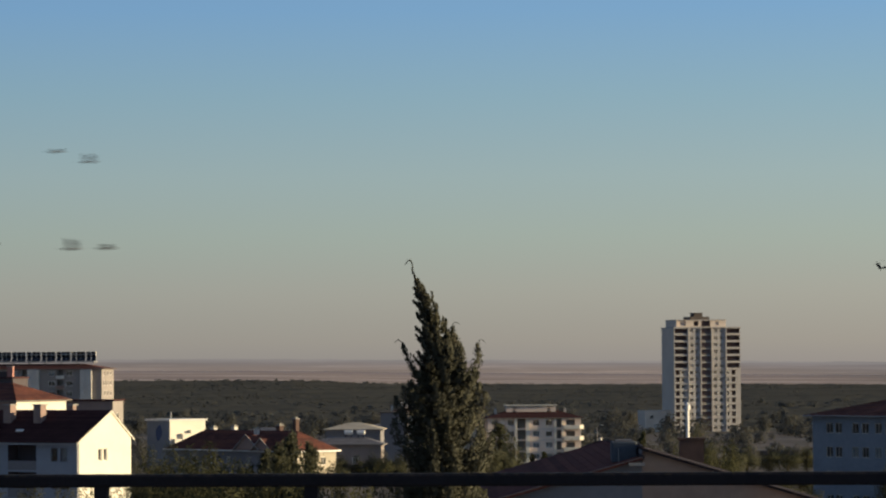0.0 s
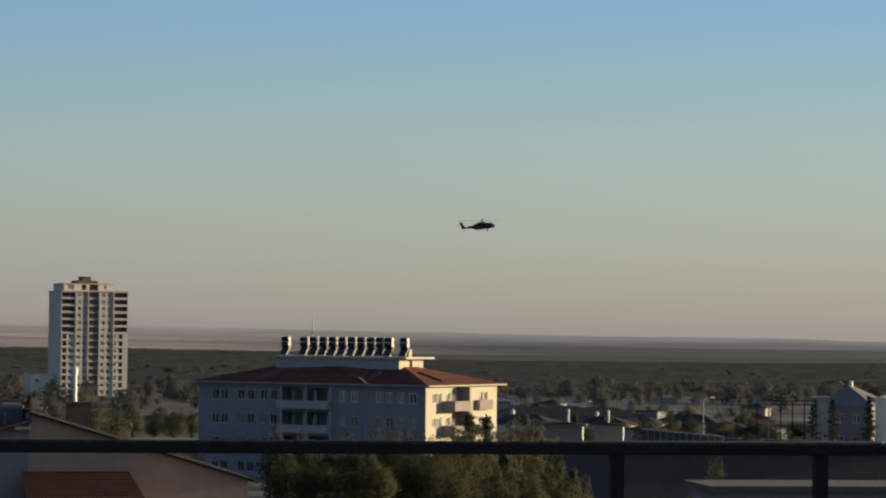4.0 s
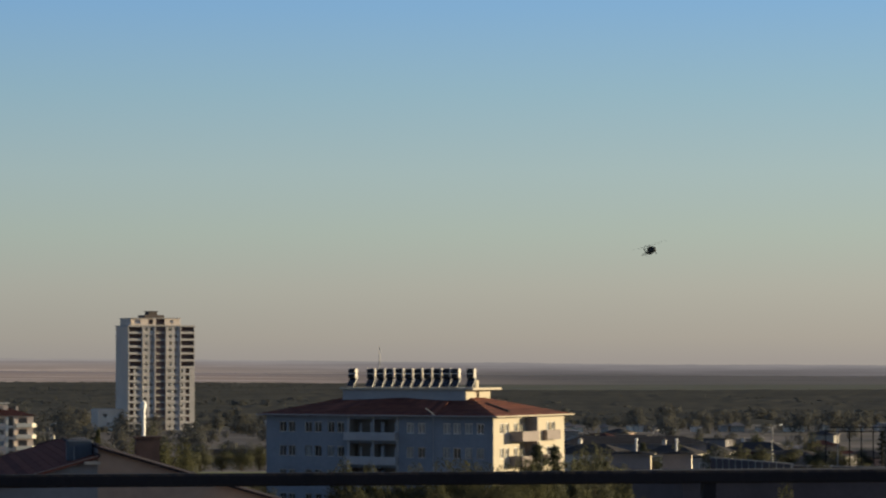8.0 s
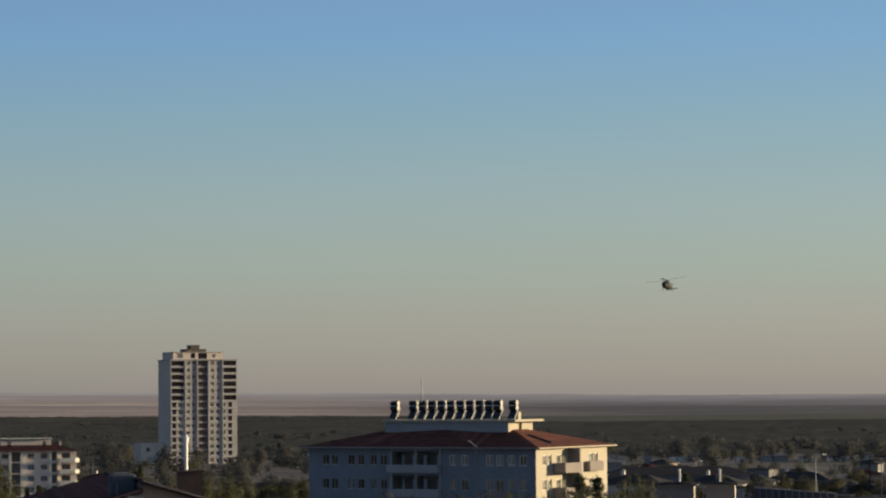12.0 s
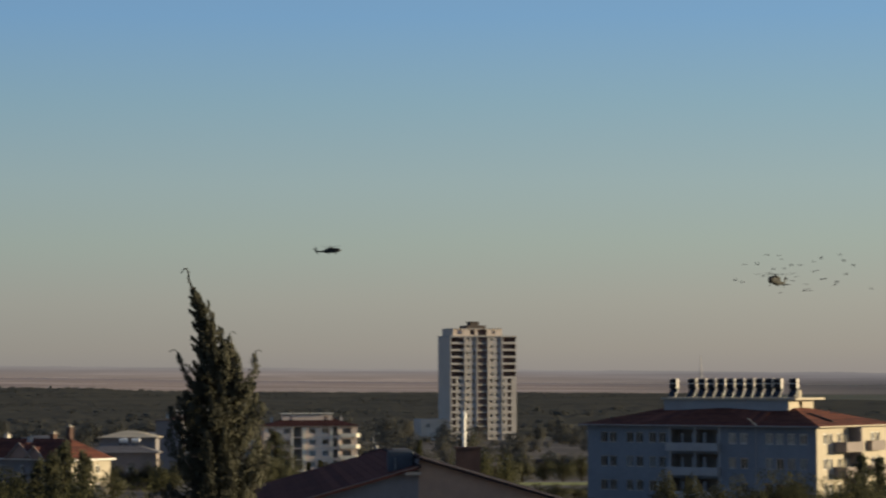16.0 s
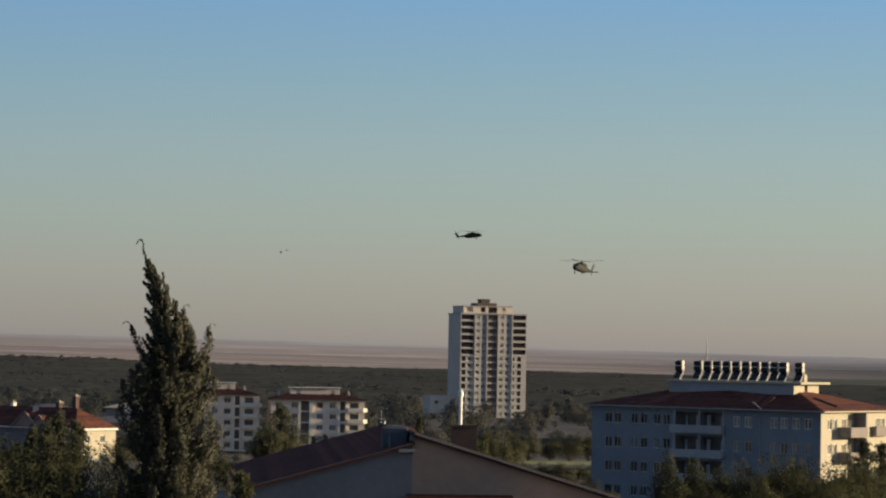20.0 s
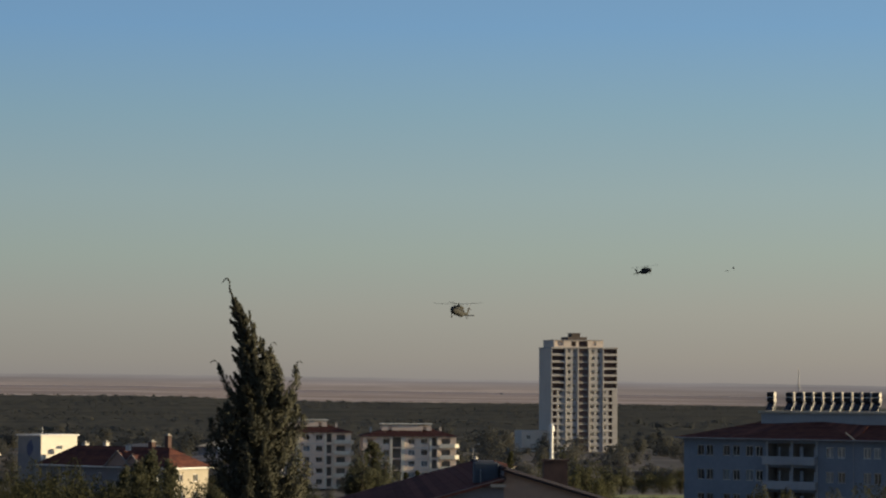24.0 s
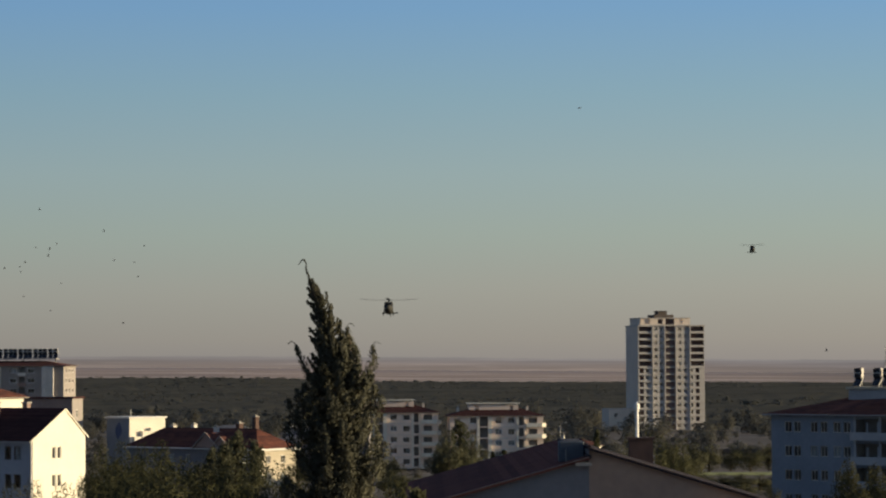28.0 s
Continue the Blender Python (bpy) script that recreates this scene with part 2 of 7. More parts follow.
def glass():
    m = bpy.data.materials.new("window_glass")
    m.use_nodes = True
    b = m.node_tree.nodes["Principled BSDF"]
    b.inputs["Base Color"].default_value = (0.75, 0.8, 0.8, 1)
    b.inputs["Roughness"].default_value, b.inputs["Transmission Weight"].default_value = 0.06, 1.0
    return m


M["glass"] = glass()


def ground_material():
    """Dry town earth, dark under the woods, and strips of ploughed and stubble fields far off, the farthest tinted for
    haze.
    """
    m = bpy.data.materials.new("ground")
    m.use_nodes = True
    n, l = m.node_tree.nodes, m.node_tree.links
    b = n["Principled BSDF"]
    b.inputs["Roughness"].default_value, b.inputs["Specular IOR Level"].default_value = 0.95, 0.1
    geo, sep = n.new("ShaderNodeNewGeometry"), n.new("ShaderNodeSeparateXYZ")
    l.new(geo.outputs["Position"], sep.inputs[0])

    def noise_of(sx, sy, detail):
        mp, t = n.new("ShaderNodeMapping"), n.new("ShaderNodeTexNoise")
        mp.inputs["Scale"].default_value = (sx, sy, 0)
        t.inputs["Scale"].default_value, t.inputs["Detail"].default_value = 1.0, detail
        l.new(geo.outputs["Position"], mp.inputs["Vector"])
        l.new(mp.outputs[0], t.inputs["Vector"])
        return t.outputs["Fac"]

    def ramp_of(value, stops):
        r = n.new("ShaderNodeValToRGB")
        el = r.color_ramp.elements
        while len(el) < len(stops):
            el.new(0.5)
        for k, (p, c) in zip(el, stops):
            k.position, k.color = p, (*c, 1)
        l.new(value, r.inputs[0])
        return r.outputs[0]

    near = ramp_of(noise_of(0.02, 0.02, 6), [(0.32, (0.090, 0.084, 0.066)), (0.5, (0.138, 0.121, 0.105)), (0.68, (0.215, 0.182, 0.160))])
    wood = ramp_of(noise_of(0.01, 0.01, 5), [(0.3, (0.075, 0.080, 0.060)), (0.7, (0.11, 0.112, 0.082))])
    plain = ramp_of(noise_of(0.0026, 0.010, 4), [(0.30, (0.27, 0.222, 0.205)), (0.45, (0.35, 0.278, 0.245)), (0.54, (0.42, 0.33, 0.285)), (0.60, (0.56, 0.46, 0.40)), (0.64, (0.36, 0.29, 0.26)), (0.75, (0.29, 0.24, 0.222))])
    # mauve of the farthest ground is haze put into its colour
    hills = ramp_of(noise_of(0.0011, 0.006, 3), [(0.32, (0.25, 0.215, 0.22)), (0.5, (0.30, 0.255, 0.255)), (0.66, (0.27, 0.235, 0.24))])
    scrub = ramp_of(noise_of(0.004, 0.012, 4), [(0.35, (0.095, 0.088, 0.088)), (0.60, (0.135, 0.125, 0.124)), (0.70, (0.19, 0.175, 0.17))])

    def step(lo, hi, axis="Y"):
        r = n.new("ShaderNodeMapRange")
        r.inputs[1].default_value, r.inputs[2].default_value = lo, hi
        l.new(sep.outputs[axis], r.inputs[0])
        return r.outputs[0]

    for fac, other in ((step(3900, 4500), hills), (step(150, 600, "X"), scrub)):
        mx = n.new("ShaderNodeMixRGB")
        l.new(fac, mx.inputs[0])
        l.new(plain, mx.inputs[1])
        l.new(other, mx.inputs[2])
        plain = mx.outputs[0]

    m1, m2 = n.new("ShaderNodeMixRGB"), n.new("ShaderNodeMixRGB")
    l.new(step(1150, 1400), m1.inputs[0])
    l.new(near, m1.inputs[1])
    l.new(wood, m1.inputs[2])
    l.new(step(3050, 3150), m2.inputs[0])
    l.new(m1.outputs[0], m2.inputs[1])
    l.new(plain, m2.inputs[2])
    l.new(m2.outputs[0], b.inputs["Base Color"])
    return m


M["ground"] = ground_material()



def haze_backdrop_material(name, left, right, pale):
    """Glowing backdrop of far land with the haze put into its colour: tan on one side, slate on the other, with broken
    pale fields.
    """
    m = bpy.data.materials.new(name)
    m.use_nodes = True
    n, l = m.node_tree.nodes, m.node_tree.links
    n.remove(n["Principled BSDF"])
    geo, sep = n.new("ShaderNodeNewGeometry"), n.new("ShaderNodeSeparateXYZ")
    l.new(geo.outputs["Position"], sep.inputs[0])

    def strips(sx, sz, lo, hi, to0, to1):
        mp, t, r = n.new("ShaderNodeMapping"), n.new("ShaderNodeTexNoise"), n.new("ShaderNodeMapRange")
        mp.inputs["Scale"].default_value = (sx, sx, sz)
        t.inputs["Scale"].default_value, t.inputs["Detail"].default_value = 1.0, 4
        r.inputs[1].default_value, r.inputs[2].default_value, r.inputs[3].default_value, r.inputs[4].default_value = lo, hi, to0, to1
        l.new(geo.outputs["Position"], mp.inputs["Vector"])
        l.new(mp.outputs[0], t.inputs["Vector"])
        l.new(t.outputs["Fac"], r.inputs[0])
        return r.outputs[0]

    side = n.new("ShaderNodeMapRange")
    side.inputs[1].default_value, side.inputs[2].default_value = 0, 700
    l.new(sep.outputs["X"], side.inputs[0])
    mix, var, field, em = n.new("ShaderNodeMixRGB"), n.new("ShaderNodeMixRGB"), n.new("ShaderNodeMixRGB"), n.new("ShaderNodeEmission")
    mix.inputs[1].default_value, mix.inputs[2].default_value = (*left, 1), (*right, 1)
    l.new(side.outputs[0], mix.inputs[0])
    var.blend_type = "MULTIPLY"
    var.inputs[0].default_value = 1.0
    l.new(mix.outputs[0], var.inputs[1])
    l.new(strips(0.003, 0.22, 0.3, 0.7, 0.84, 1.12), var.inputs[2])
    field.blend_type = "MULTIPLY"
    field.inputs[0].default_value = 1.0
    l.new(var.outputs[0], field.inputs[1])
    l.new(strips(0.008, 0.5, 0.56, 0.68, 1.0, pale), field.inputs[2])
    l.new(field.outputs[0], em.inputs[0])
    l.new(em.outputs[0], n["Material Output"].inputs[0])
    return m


# strip colours step towards the haze with distance and glow by themselves
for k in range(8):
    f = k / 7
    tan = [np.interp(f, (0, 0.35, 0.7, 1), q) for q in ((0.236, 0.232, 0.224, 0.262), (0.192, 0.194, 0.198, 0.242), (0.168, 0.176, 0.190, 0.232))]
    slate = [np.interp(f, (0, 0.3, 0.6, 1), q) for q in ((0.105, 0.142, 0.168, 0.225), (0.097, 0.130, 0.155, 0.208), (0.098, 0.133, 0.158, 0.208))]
    M["far_%d" % k] = haze_backdrop_material("far_land", tan, slate, 1.30 - 0.27 * f)


# ---- mesh helpers ----
def finish(name, bm, material, parent=None, label="", smooth=False):
    me = bpy.data.meshes.new(name)
    bm.normal_update()
    bm.to_mesh(me)
    bm.free()
    for mm in (material if isinstance(material, (list, tuple)) else [material]):
        me.materials.append(mm)
    if smooth:
        me.polygons.foreach_set("use_smooth", [True] * len(me.polygons))
    ob = new(name, me)
    ob.parent = parent
    if label:
        ob["label"] = label
    return ob


def part(name, bm, material, parent, label="", smooth=False):
    return finish(name, bm, material, parent, label, smooth)


def shared(name, me, parent, m=None):
    ob = new(name, me)
    ob.parent = parent
    if m is not None:
        ob.matrix_basis = m
    return ob


def thing(name, m, label, category, group="", kind=""):
    ob = new(name)
    ob.matrix_basis = m
    return tagged(ob, label, category, group, kind)


def box(bm, x0, x1, y0, y1, z0, z1, m=None, bevel=0.0):
    vs = [bm.verts.new((x, y, z)) for z in (z0, z1) for y in (y0, y1) for x in (x0, x1)]
    fs = [bm.faces.new([vs[i] for i in f]) for f in ((0, 2, 3, 1), (4, 5, 7, 6), (0, 1, 5, 4), (2, 6, 7, 3), (0, 4, 6, 2), (1, 3, 7, 5))]
    if bevel:
        r = bmesh.ops.bevel(bm, geom=list({ed for f in fs for ed in f.edges}), offset=bevel, segments=1, affect="EDGES")
        vs = list({v for v in vs if v.is_valid} | set(r["verts"]))
    if m is not None:
        bmesh.ops.transform(bm, matrix=m, verts=vs)
    return vs


def tube(bm, points, radii, sides=8, cap=True):
    """A round bar through points, with a radius at each."""
    rings = []
    for i, p in enumerate(points):
        a, b = Vector(points[max(i - 1, 0)]), Vector(points[min(i + 1, len(points) - 1)])
        d = (b - a).normalized()
        s = d.cross(Vector((0, 0, 1)) if abs(d.z) < 0.9 else Vector((1, 0, 0))).normalized()
        t = d.cross(s)
        rings.append([bm.verts.new(Vector(p) + float(radii[i]) * (math.cos(k) * s + math.sin(k) * t)) for k in [2 * math.pi * j / sides for j in range(sides)]])
    for r0, r1 in zip(rings, rings[1:]):
        for j in range(sides):
            k = (j + 1) % sides
            bm.faces.new((r0[j], r0[k], r1[k], r1[j]))
    if cap:
        bm.faces.new(rings[0][::-1])
        bm.faces.new(rings[-1])


def lofted(bm, rings):
    """Closed rings of equal count joined into a skin with end caps."""
    rows = [[bm.verts.new(p) for p in r] for r in rings]
    for r0, r1 in zip(rows, rows[1:]):
        for j in range(len(r0)):
            k = (j + 1) % len(r0)
            bm.faces.new((r0[j], r0[k], r1[k], r1[j]))
    bm.faces.new(rows[0][::-1])
    bm.faces.new(rows[-1])


def quad(bm, a, b, c, d, slot=0):
    bm.faces.new([bm.verts.new(p) for p in (a, b, c, d)]).material_index = slot


# ---- buildings ----
def panel(bm, o, du, width, height, openings, sunk=0.18):
    """A wall face from o along du, with holes and their reveals. openings: (u0, u1, z0, z1, depth or 0 for the usual, closed back or not)."""
    o, du = Vector(o), Vector(du)
    inward = -du.cross(Vector((0, 0, 1)))
    us = sorted({0.0, width, *(k for q in openings for k in q[:2])})
    zs = sorted({0.0, height, *(k for q in openings for k in q[2:4])})

    def P(u, z, d=0.0):
        return o + du * u + Vector((0, 0, z)) + inward * d

    for u0, u1 in zip(us, us[1:]):
        for z0, z1 in zip(zs, zs[1:]):
            cu, cz = (u0 + u1) / 2, (z0 + z1) / 2
            if not any(q[0] < cu < q[1] and q[2] < cz < q[3] for q in openings):
                quad(bm, P(u0, z0), P(u1, z0), P(u1, z1), P(u0, z1))
    for q in openings:
        u0, u1, z0, z1 = q[:4]
        d = q[4] or sunk
        # deep recesses take slot 1, a darker tone that adds to their shade
        k = 1 if d > 0.6 else 0
        quad(bm, P(u0, z0), P(u0, z0, d), P(u1, z0, d), P(u1, z0), k)
        quad(bm, P(u0, z1), P(u1, z1), P(u1, z1, d), P(u0, z1, d), k)
        quad(bm, P(u0, z0), P(u0, z1), P(u0, z1, d), P(u0, z0, d), k)
        quad(bm, P(u1, z0), P(u1, z0, d), P(u1, z1, d), P(u1, z1), k)
        if len(q) > 5 and q[5]:
            quad(bm, P(u0, z0, d), P(u0, z1, d), P(u1, z1, d), P(u1, z0, d), k)


WINDOW = {}


def window_mesh(w, h, leaves, paint="trim"):
    """A casement frame with mullions, a pane and a net curtain, each a mesh that alike windows share."""
    key = (round(w, 2), round(h, 2), leaves, paint)
    if key not in WINDOW:
        made = []
        bm = bmesh.new()
        f = 0.10 if paint == "trim" else 0.07
        for a in ((0, f, 0, h), (w - f, w, 0, h), (f, w - f, 0, f), (f, w - f, h - f, h)):
            box(bm, a[0], a[1], -0.03, 0.04, a[2], a[3])
        for i in range(1, leaves):
            box(bm, w * i / leaves - f / 2, w * i / leaves + f / 2, -0.03, 0.04, f, h - f)
        bm2 = bmesh.new()
        box(bm2, f, w - f, 0.0, 0.01, f, h - f)
        bm3 = bmesh.new()
        k = 14
        for i in range(k):
            x0, x1 = f + (w - 2 * f) * i / k, f + (w - 2 * f) * (i + 1) / k
            quad(bm3, (x0, 0.08 + 0.03 * (i % 2), f), (x1, 0.08 + 0.03 * ((i + 1) % 2), f), (x1, 0.08 + 0.03 * ((i + 1) % 2), h - f), (x0, 0.08 + 0.03 * (i % 2), h - f))
        for nm, b, mm in (("window", bm, M[paint]), ("pane", bm2, M["glass"]), ("curtain", bm3, M["curtain"])):
            me = bpy.data.meshes.new(nm)
            b.normal_update()
            b.to_mesh(me)
            b.free()
            me.materials.append(mm)
            made.append(me)
        WINDOW[key] = made
    return WINDOW[key]


def windows(parent, o, du, openings, leaves=2, curtains=0.0, rnd=None, sunk=0.12, paint="trim"):
    o, du = Vector(o), Vector(du)
    inward = -du.cross(Vector((0, 0, 1)))
    rz = math.degrees(math.atan2(du.y, du.x))
    for q in openings:
        frame_me, pane_me, cur_me = window_mesh(q[1] - q[0], q[3] - q[2], leaves, paint)
        p = o + du * q[0] + Vector((0, 0, q[2])) + inward * sunk
        w = shared("window", frame_me, parent, pose(p.x, p.y, p.z, 0, 0, rz))
        pane = shared("pane", pane_me, w)
        pane.visible_shadow = False
        if rnd and rnd.random() < curtains:
            shared("curtain", cur_me, w)


def roof_plane(bm, a, b, c, d, courses, lip=0.05):
    """Tile courses from the eave a-b up to the ridge d-c, each lapping over the one below."""
    a, b, c, d = map(Vector, (a, b, c, d))
    nrm = (b - a).cross(d - a if (d - a).length > 0.01 else c - a).normalized()
    for i in range(courses):
        s0, s1 = i / courses, (i + 1) / courses
        p0, p1 = a.lerp(d, s0), b.lerp(c, s0)
        q0, q1 = a.lerp(d, s1), b.lerp(c, s1)
        up = nrm * lip
        quad(bm, p0 + up, p1 + up, q1, q0)
        quad(bm, p0, p1, p1 + up, p0 + up)


def hip_roof(W, D, z, rise, over, parent, material, courses=8, label="", ridge=None, x0=0.0, y0=0.0):
    """A hipped tile roof over W x D, with a boarded soffit."""
    bm = bmesh.new()
    a, b = Vector((x0 - over, y0 - over, z)), Vector((x0 + W + over, y0 - over, z))
    c, d = Vector((x0 + W + over, y0 + D + over, z)), Vector((x0 - over, y0 + D + over, z))
    if W >= D:
        inset = ridge if ridge is not None else (D + 2 * over) / 2
        r0, r1 = Vector((a.x + inset, y0 + D / 2, z + rise)), Vector((b.x - inset, y0 + D / 2, z + rise))
        for q in ((a, b, r1, r0), (c, d, r0, r1), (b, c, r1, r1), (d, a, r0, r0)):
            roof_plane(bm, *q, courses)
    else:
        inset = ridge if ridge is not None else (W + 2 * over) / 2
        r0, r1 = Vector((x0 + W / 2, a.y + inset, z + rise)), Vector((x0 + W / 2, c.y - inset, z + rise))
        for q in ((a, b, r0, r0), (c, d, r1, r1), (b, c, r1, r0), (d, a, r0, r1)):
            roof_plane(bm, *q, courses)
    roof = part("roof", bm, material, parent, label)
    bm = bmesh.new()
    box(bm, a.x, b.x, a.y, c.y, z - 0.16, z - 0.01)
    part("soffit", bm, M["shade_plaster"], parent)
    return roof


def grid(cols, rows_z, w, h, depth=0, back=False):
    return [(c, c + w, z, z + h, depth, back) for z in rows_z for c in cols]


def shell(parent, W, D, H, material, front=(), right=(), left=(), side_material=None, front_material=None, recess=None, rear_material=None):
    """Four outer walls with their openings, and the flat top slab."""
    sides = (("front", (0, 0, 0), (1, 0, 0), W, front), ("right", (W, 0, 0), (0, 1, 0), D, right), ("back", (W, D, 0), (-1, 0, 0), W, ()), ("left", (0, D, 0), (0, -1, 0), D, left))
    for nm, o, du, width, ops in sides:
        bm = bmesh.new()
        panel(bm, o, du, width, H, list(ops))
        mm = material
        if nm == "left" and side_material:
            mm = side_material
        if nm == "front" and front_material:
            mm = front_material
        if nm == "back" and rear_material:
            mm = rear_material
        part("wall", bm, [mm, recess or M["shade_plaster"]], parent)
    bm = bmesh.new()
    box(bm, 0.05, W - 0.05, 0.05, D - 0.05, H - 0.25, H - 0.02)
    part("top_slab", bm, M["concrete"], parent)


def chimney(parent, x, y, z0, z1, w=0.7, material=None, pot=True):
    bm = bmesh.new()
    box(bm, x - w / 2, x + w / 2, y - w / 2, y + w / 2, z0, z1)
    ch = part("chimney", bm, material or M["pale_plaster"], parent)
    bm = bmesh.new()
    box(bm, x - w / 2 - 0.1, x + w / 2 + 0.1, y - w / 2 - 0.1, y + w / 2 + 0.1, z1 + 0.004, z1 + 0.14)
    if pot:
        box(bm, x - w / 4, x + w / 4, y - w / 4, y + w / 4, z1 + 0.144, z1 + 0.4)
    part("chimney_cap", bm, M["concrete"], ch)
    return ch


def solar_heater():
    """Rooftop water heater: two lying drums coloured dark as shaded, with end caps pale as sunlit, on a steel stand,
    and a tilted dark collector in a bright frame.
    """
    h = thing("solar_water_heater", pose(0, 0, 0), "dark twin-drum solar water heater with bright caps and tilted collector", "water heater", "solar water heaters on the roof")
    for nm, z in (("upper_drum", 2.02), ("lower_drum", 1.38)):
        bm = bmesh.new()
        tube(bm, [(-0.52, 0, z), (0.46, 0, z)], [0.30, 0.30], 14)
        drum = part(nm, bm, M["drum_shade"], h, smooth=False)
        for x0, x1, r1 in ((0.462, 0.52, 0.27), (-0.522, -0.56, 0.26)):
            bm = bmesh.new()
            tube(bm, [(x0, 0, z), ((x0 * 0.4 + x1 * 0.6), 0, z), (x1, 0, z)], [0.325, 0.325, r1], 14)
            part("end_cap", bm, M["pale_plaster"], drum)
    bm = bmesh.new()
    box(bm, -0.5, 0.6, -0.30, 0.0, 1.665, 1.735)
    part("shelf_rail", bm, M["white_metal"], h)
    tilt = pose(0.05, -0.75, 0.08, -38, 0, 0)
    bm = bmesh.new()
    box(bm, -0.50, 0.50, -0.05, 0.04, 0, 1.45, tilt)
    pane = part("collector", bm, M["solar"], h)
    bm = bmesh.new()
    for a in ((-0.53, -0.504, 0, 1.45), (0.504, 0.53, 0, 1.45), (-0.53, 0.53, 1.454, 1.48), (-0.53, 0.53, -0.03, -0.004)):
        box(bm, a[0], a[1], -0.07, 0.05, a[2], a[3], tilt)
    part("collector_frame", bm, M["pole_metal"], pane)
    for x in (-0.4, 0.4):
        bm = bmesh.new()
        tube(bm, [(x, 0.1, 0), (x, 0.1, 2.2)], [0.03, 0.03], 6)
        tube(bm, [(x, -0.7, 0.02), (x, 0.1, 1.3)], [0.025, 0.025], 6)
        part("stand", bm, M["pole_metal"], h)
    return h


# ---- ground ----
def far_rise(az):
    """Height of the skyline over the plain, by bearing in degrees."""
    return float(np.interp(az, (-25, -13, -4.4, 4, 8, 17, 25), (43, 41, 34, 17, 11, 5, 4)))


def ground_z(x, y):
    z = float(np.interp(y, (-800, 0, 150, 350, 500, 725, 1000, 1188), (15, 15, 14.5, 10, 8, 1.2, 0.2, 0.0)))
    z += 7.5 * math.exp(-((x + 185) / 60) ** 2 - ((y - 815) / 120) ** 2)
    if y > 2300:
        az = math.degrees(math.atan2(x, y))
        z += float(np.interp(az, (-25, -12, -7.5, -5), (6.0, 5.0, 4.2, 0.0))) * float(np.interp(y, (2300, 3050), (0, 1)))
    if y > 2500:
        z += far_rise(math.degrees(math.atan2(x, y))) * float(np.interp(y, (2500, 2800, 3120, 4760), (0, 0.07, 0.19, 0.50)))
    return z


def build_ground():
    ys = [-800, -300, 0, 60, 110, 150, 200, 260, 320, 380, 440, 500, 570, 640, 725, 800, 870, 940, 1000, 1090, 1188, 1300, 1500, 1800, 2100, 2400, 2500]
    ys += list(range(2600, 4701, 100)) + [4760]
    xs = [-2600, -2200, -1800, -1500, -1250, -1050, -880, -740, -620, -520, -430, -350, -290, -240, -200, -170, -140, -110, -80, -50, -20, 10, 40, 70, 100, 130, 160, 200, 250, 310, 380, 460, 550, 650, 770, 900, 1050, 1250, 1500, 1800, 2200, 2600]
    bm = bmesh.new()
    g = [[bm.verts.new((x, y, ground_z(x, y))) for x in xs] for y in ys]
    for r0, r1 in zip(g, g[1:]):
        for i in range(len(xs) - 1):
            bm.faces.new((r0[i], r0[i + 1], r1[i + 1], r1[i]))
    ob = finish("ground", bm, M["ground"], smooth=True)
    tagged(ob, "dry town ground, dark woodland floor and tan fields up to the skyline", "ground", kind="structure")


build_ground()


def build_field():
    bm = bmesh.new()
    nx, ny = 8, 6
    g = [[bm.verts.new((4 + 44 * i / nx, 592 + 66 * j / ny, ground_z(0, 592 + 66 * j / ny) + 0.08)) for i in range(nx + 1)] for j in range(ny + 1)]
    for r0, r1 in zip(g, g[1:]):
        for i in range(nx):
            bm.faces.new((r0[i], r0[i + 1], r1[i + 1], r1[i]))
    tagged(finish("field", bm, M["field"]), "mown yellow-green grass field behind the blue building", "field", kind="structure")
    bm = bmesh.new()
    for j in range(24):
        x0, x1 = -120 + 20 * j, -120 + 20 * (j + 1)
        quad(bm, (x0, 880, ground_z(x0, 880) + 0.1), (x1, 880, ground_z(x1, 880) + 0.1), (x1, 892, ground_z(x1, 892) + 0.1), (x0, 892, ground_z(x0, 892) + 0.1))
    tagged(finish("road", bm, M["asphalt"]), "grey asphalt road between the trees beyond the field", "road", kind="structure")


build_field()


def skyline(name, y, drop, seed, material, label):
    """A strip of far low hills; their crest follows the skyline, less drop."""
    bm = bmesh.new()
    prev = None
    for k in range(521):
        az = -26 + 52 * k / 520
        e = float(np.interp(az, (-26, -13, -4.4, 4, 8.5, 17.2, 26), (0.0030, 0.0026, 0.0015, -0.0002, -0.0013, -0.0025, -0.0032)))
        e += 0.0004 * noise.noise(Vector((az * 0.35, seed, 0))) + 0.00022 * noise.noise(Vector((az * 1.7, seed, 3))) + 0.00012 * noise.noise(Vector((az * 6.0, seed, 7)))
        c, s = math.cos(radians(az)), math.sin(radians(az))
        a, b = bm.verts.new((s * y, c * y, -60)), bm.verts.new((s * (y + 20), c * (y + 20), 29.2 + (e - drop) * y))
        if prev:
            bm.faces.new((prev[0], a, b, prev[1]))
        prev = (a, b)
    tagged(finish(name, bm, material, smooth=True), label, "hills", kind="structure")


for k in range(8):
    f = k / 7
    skyline("backdrop_hills", 4480 + 30 * k, 0.0036 * (1 - f) ** 1.15, 1.3 + 1.9 * k, M["far_%d" % k], "tan and mauve backdrop land with painted haze beyond the forest")
RND = random.Random(7)


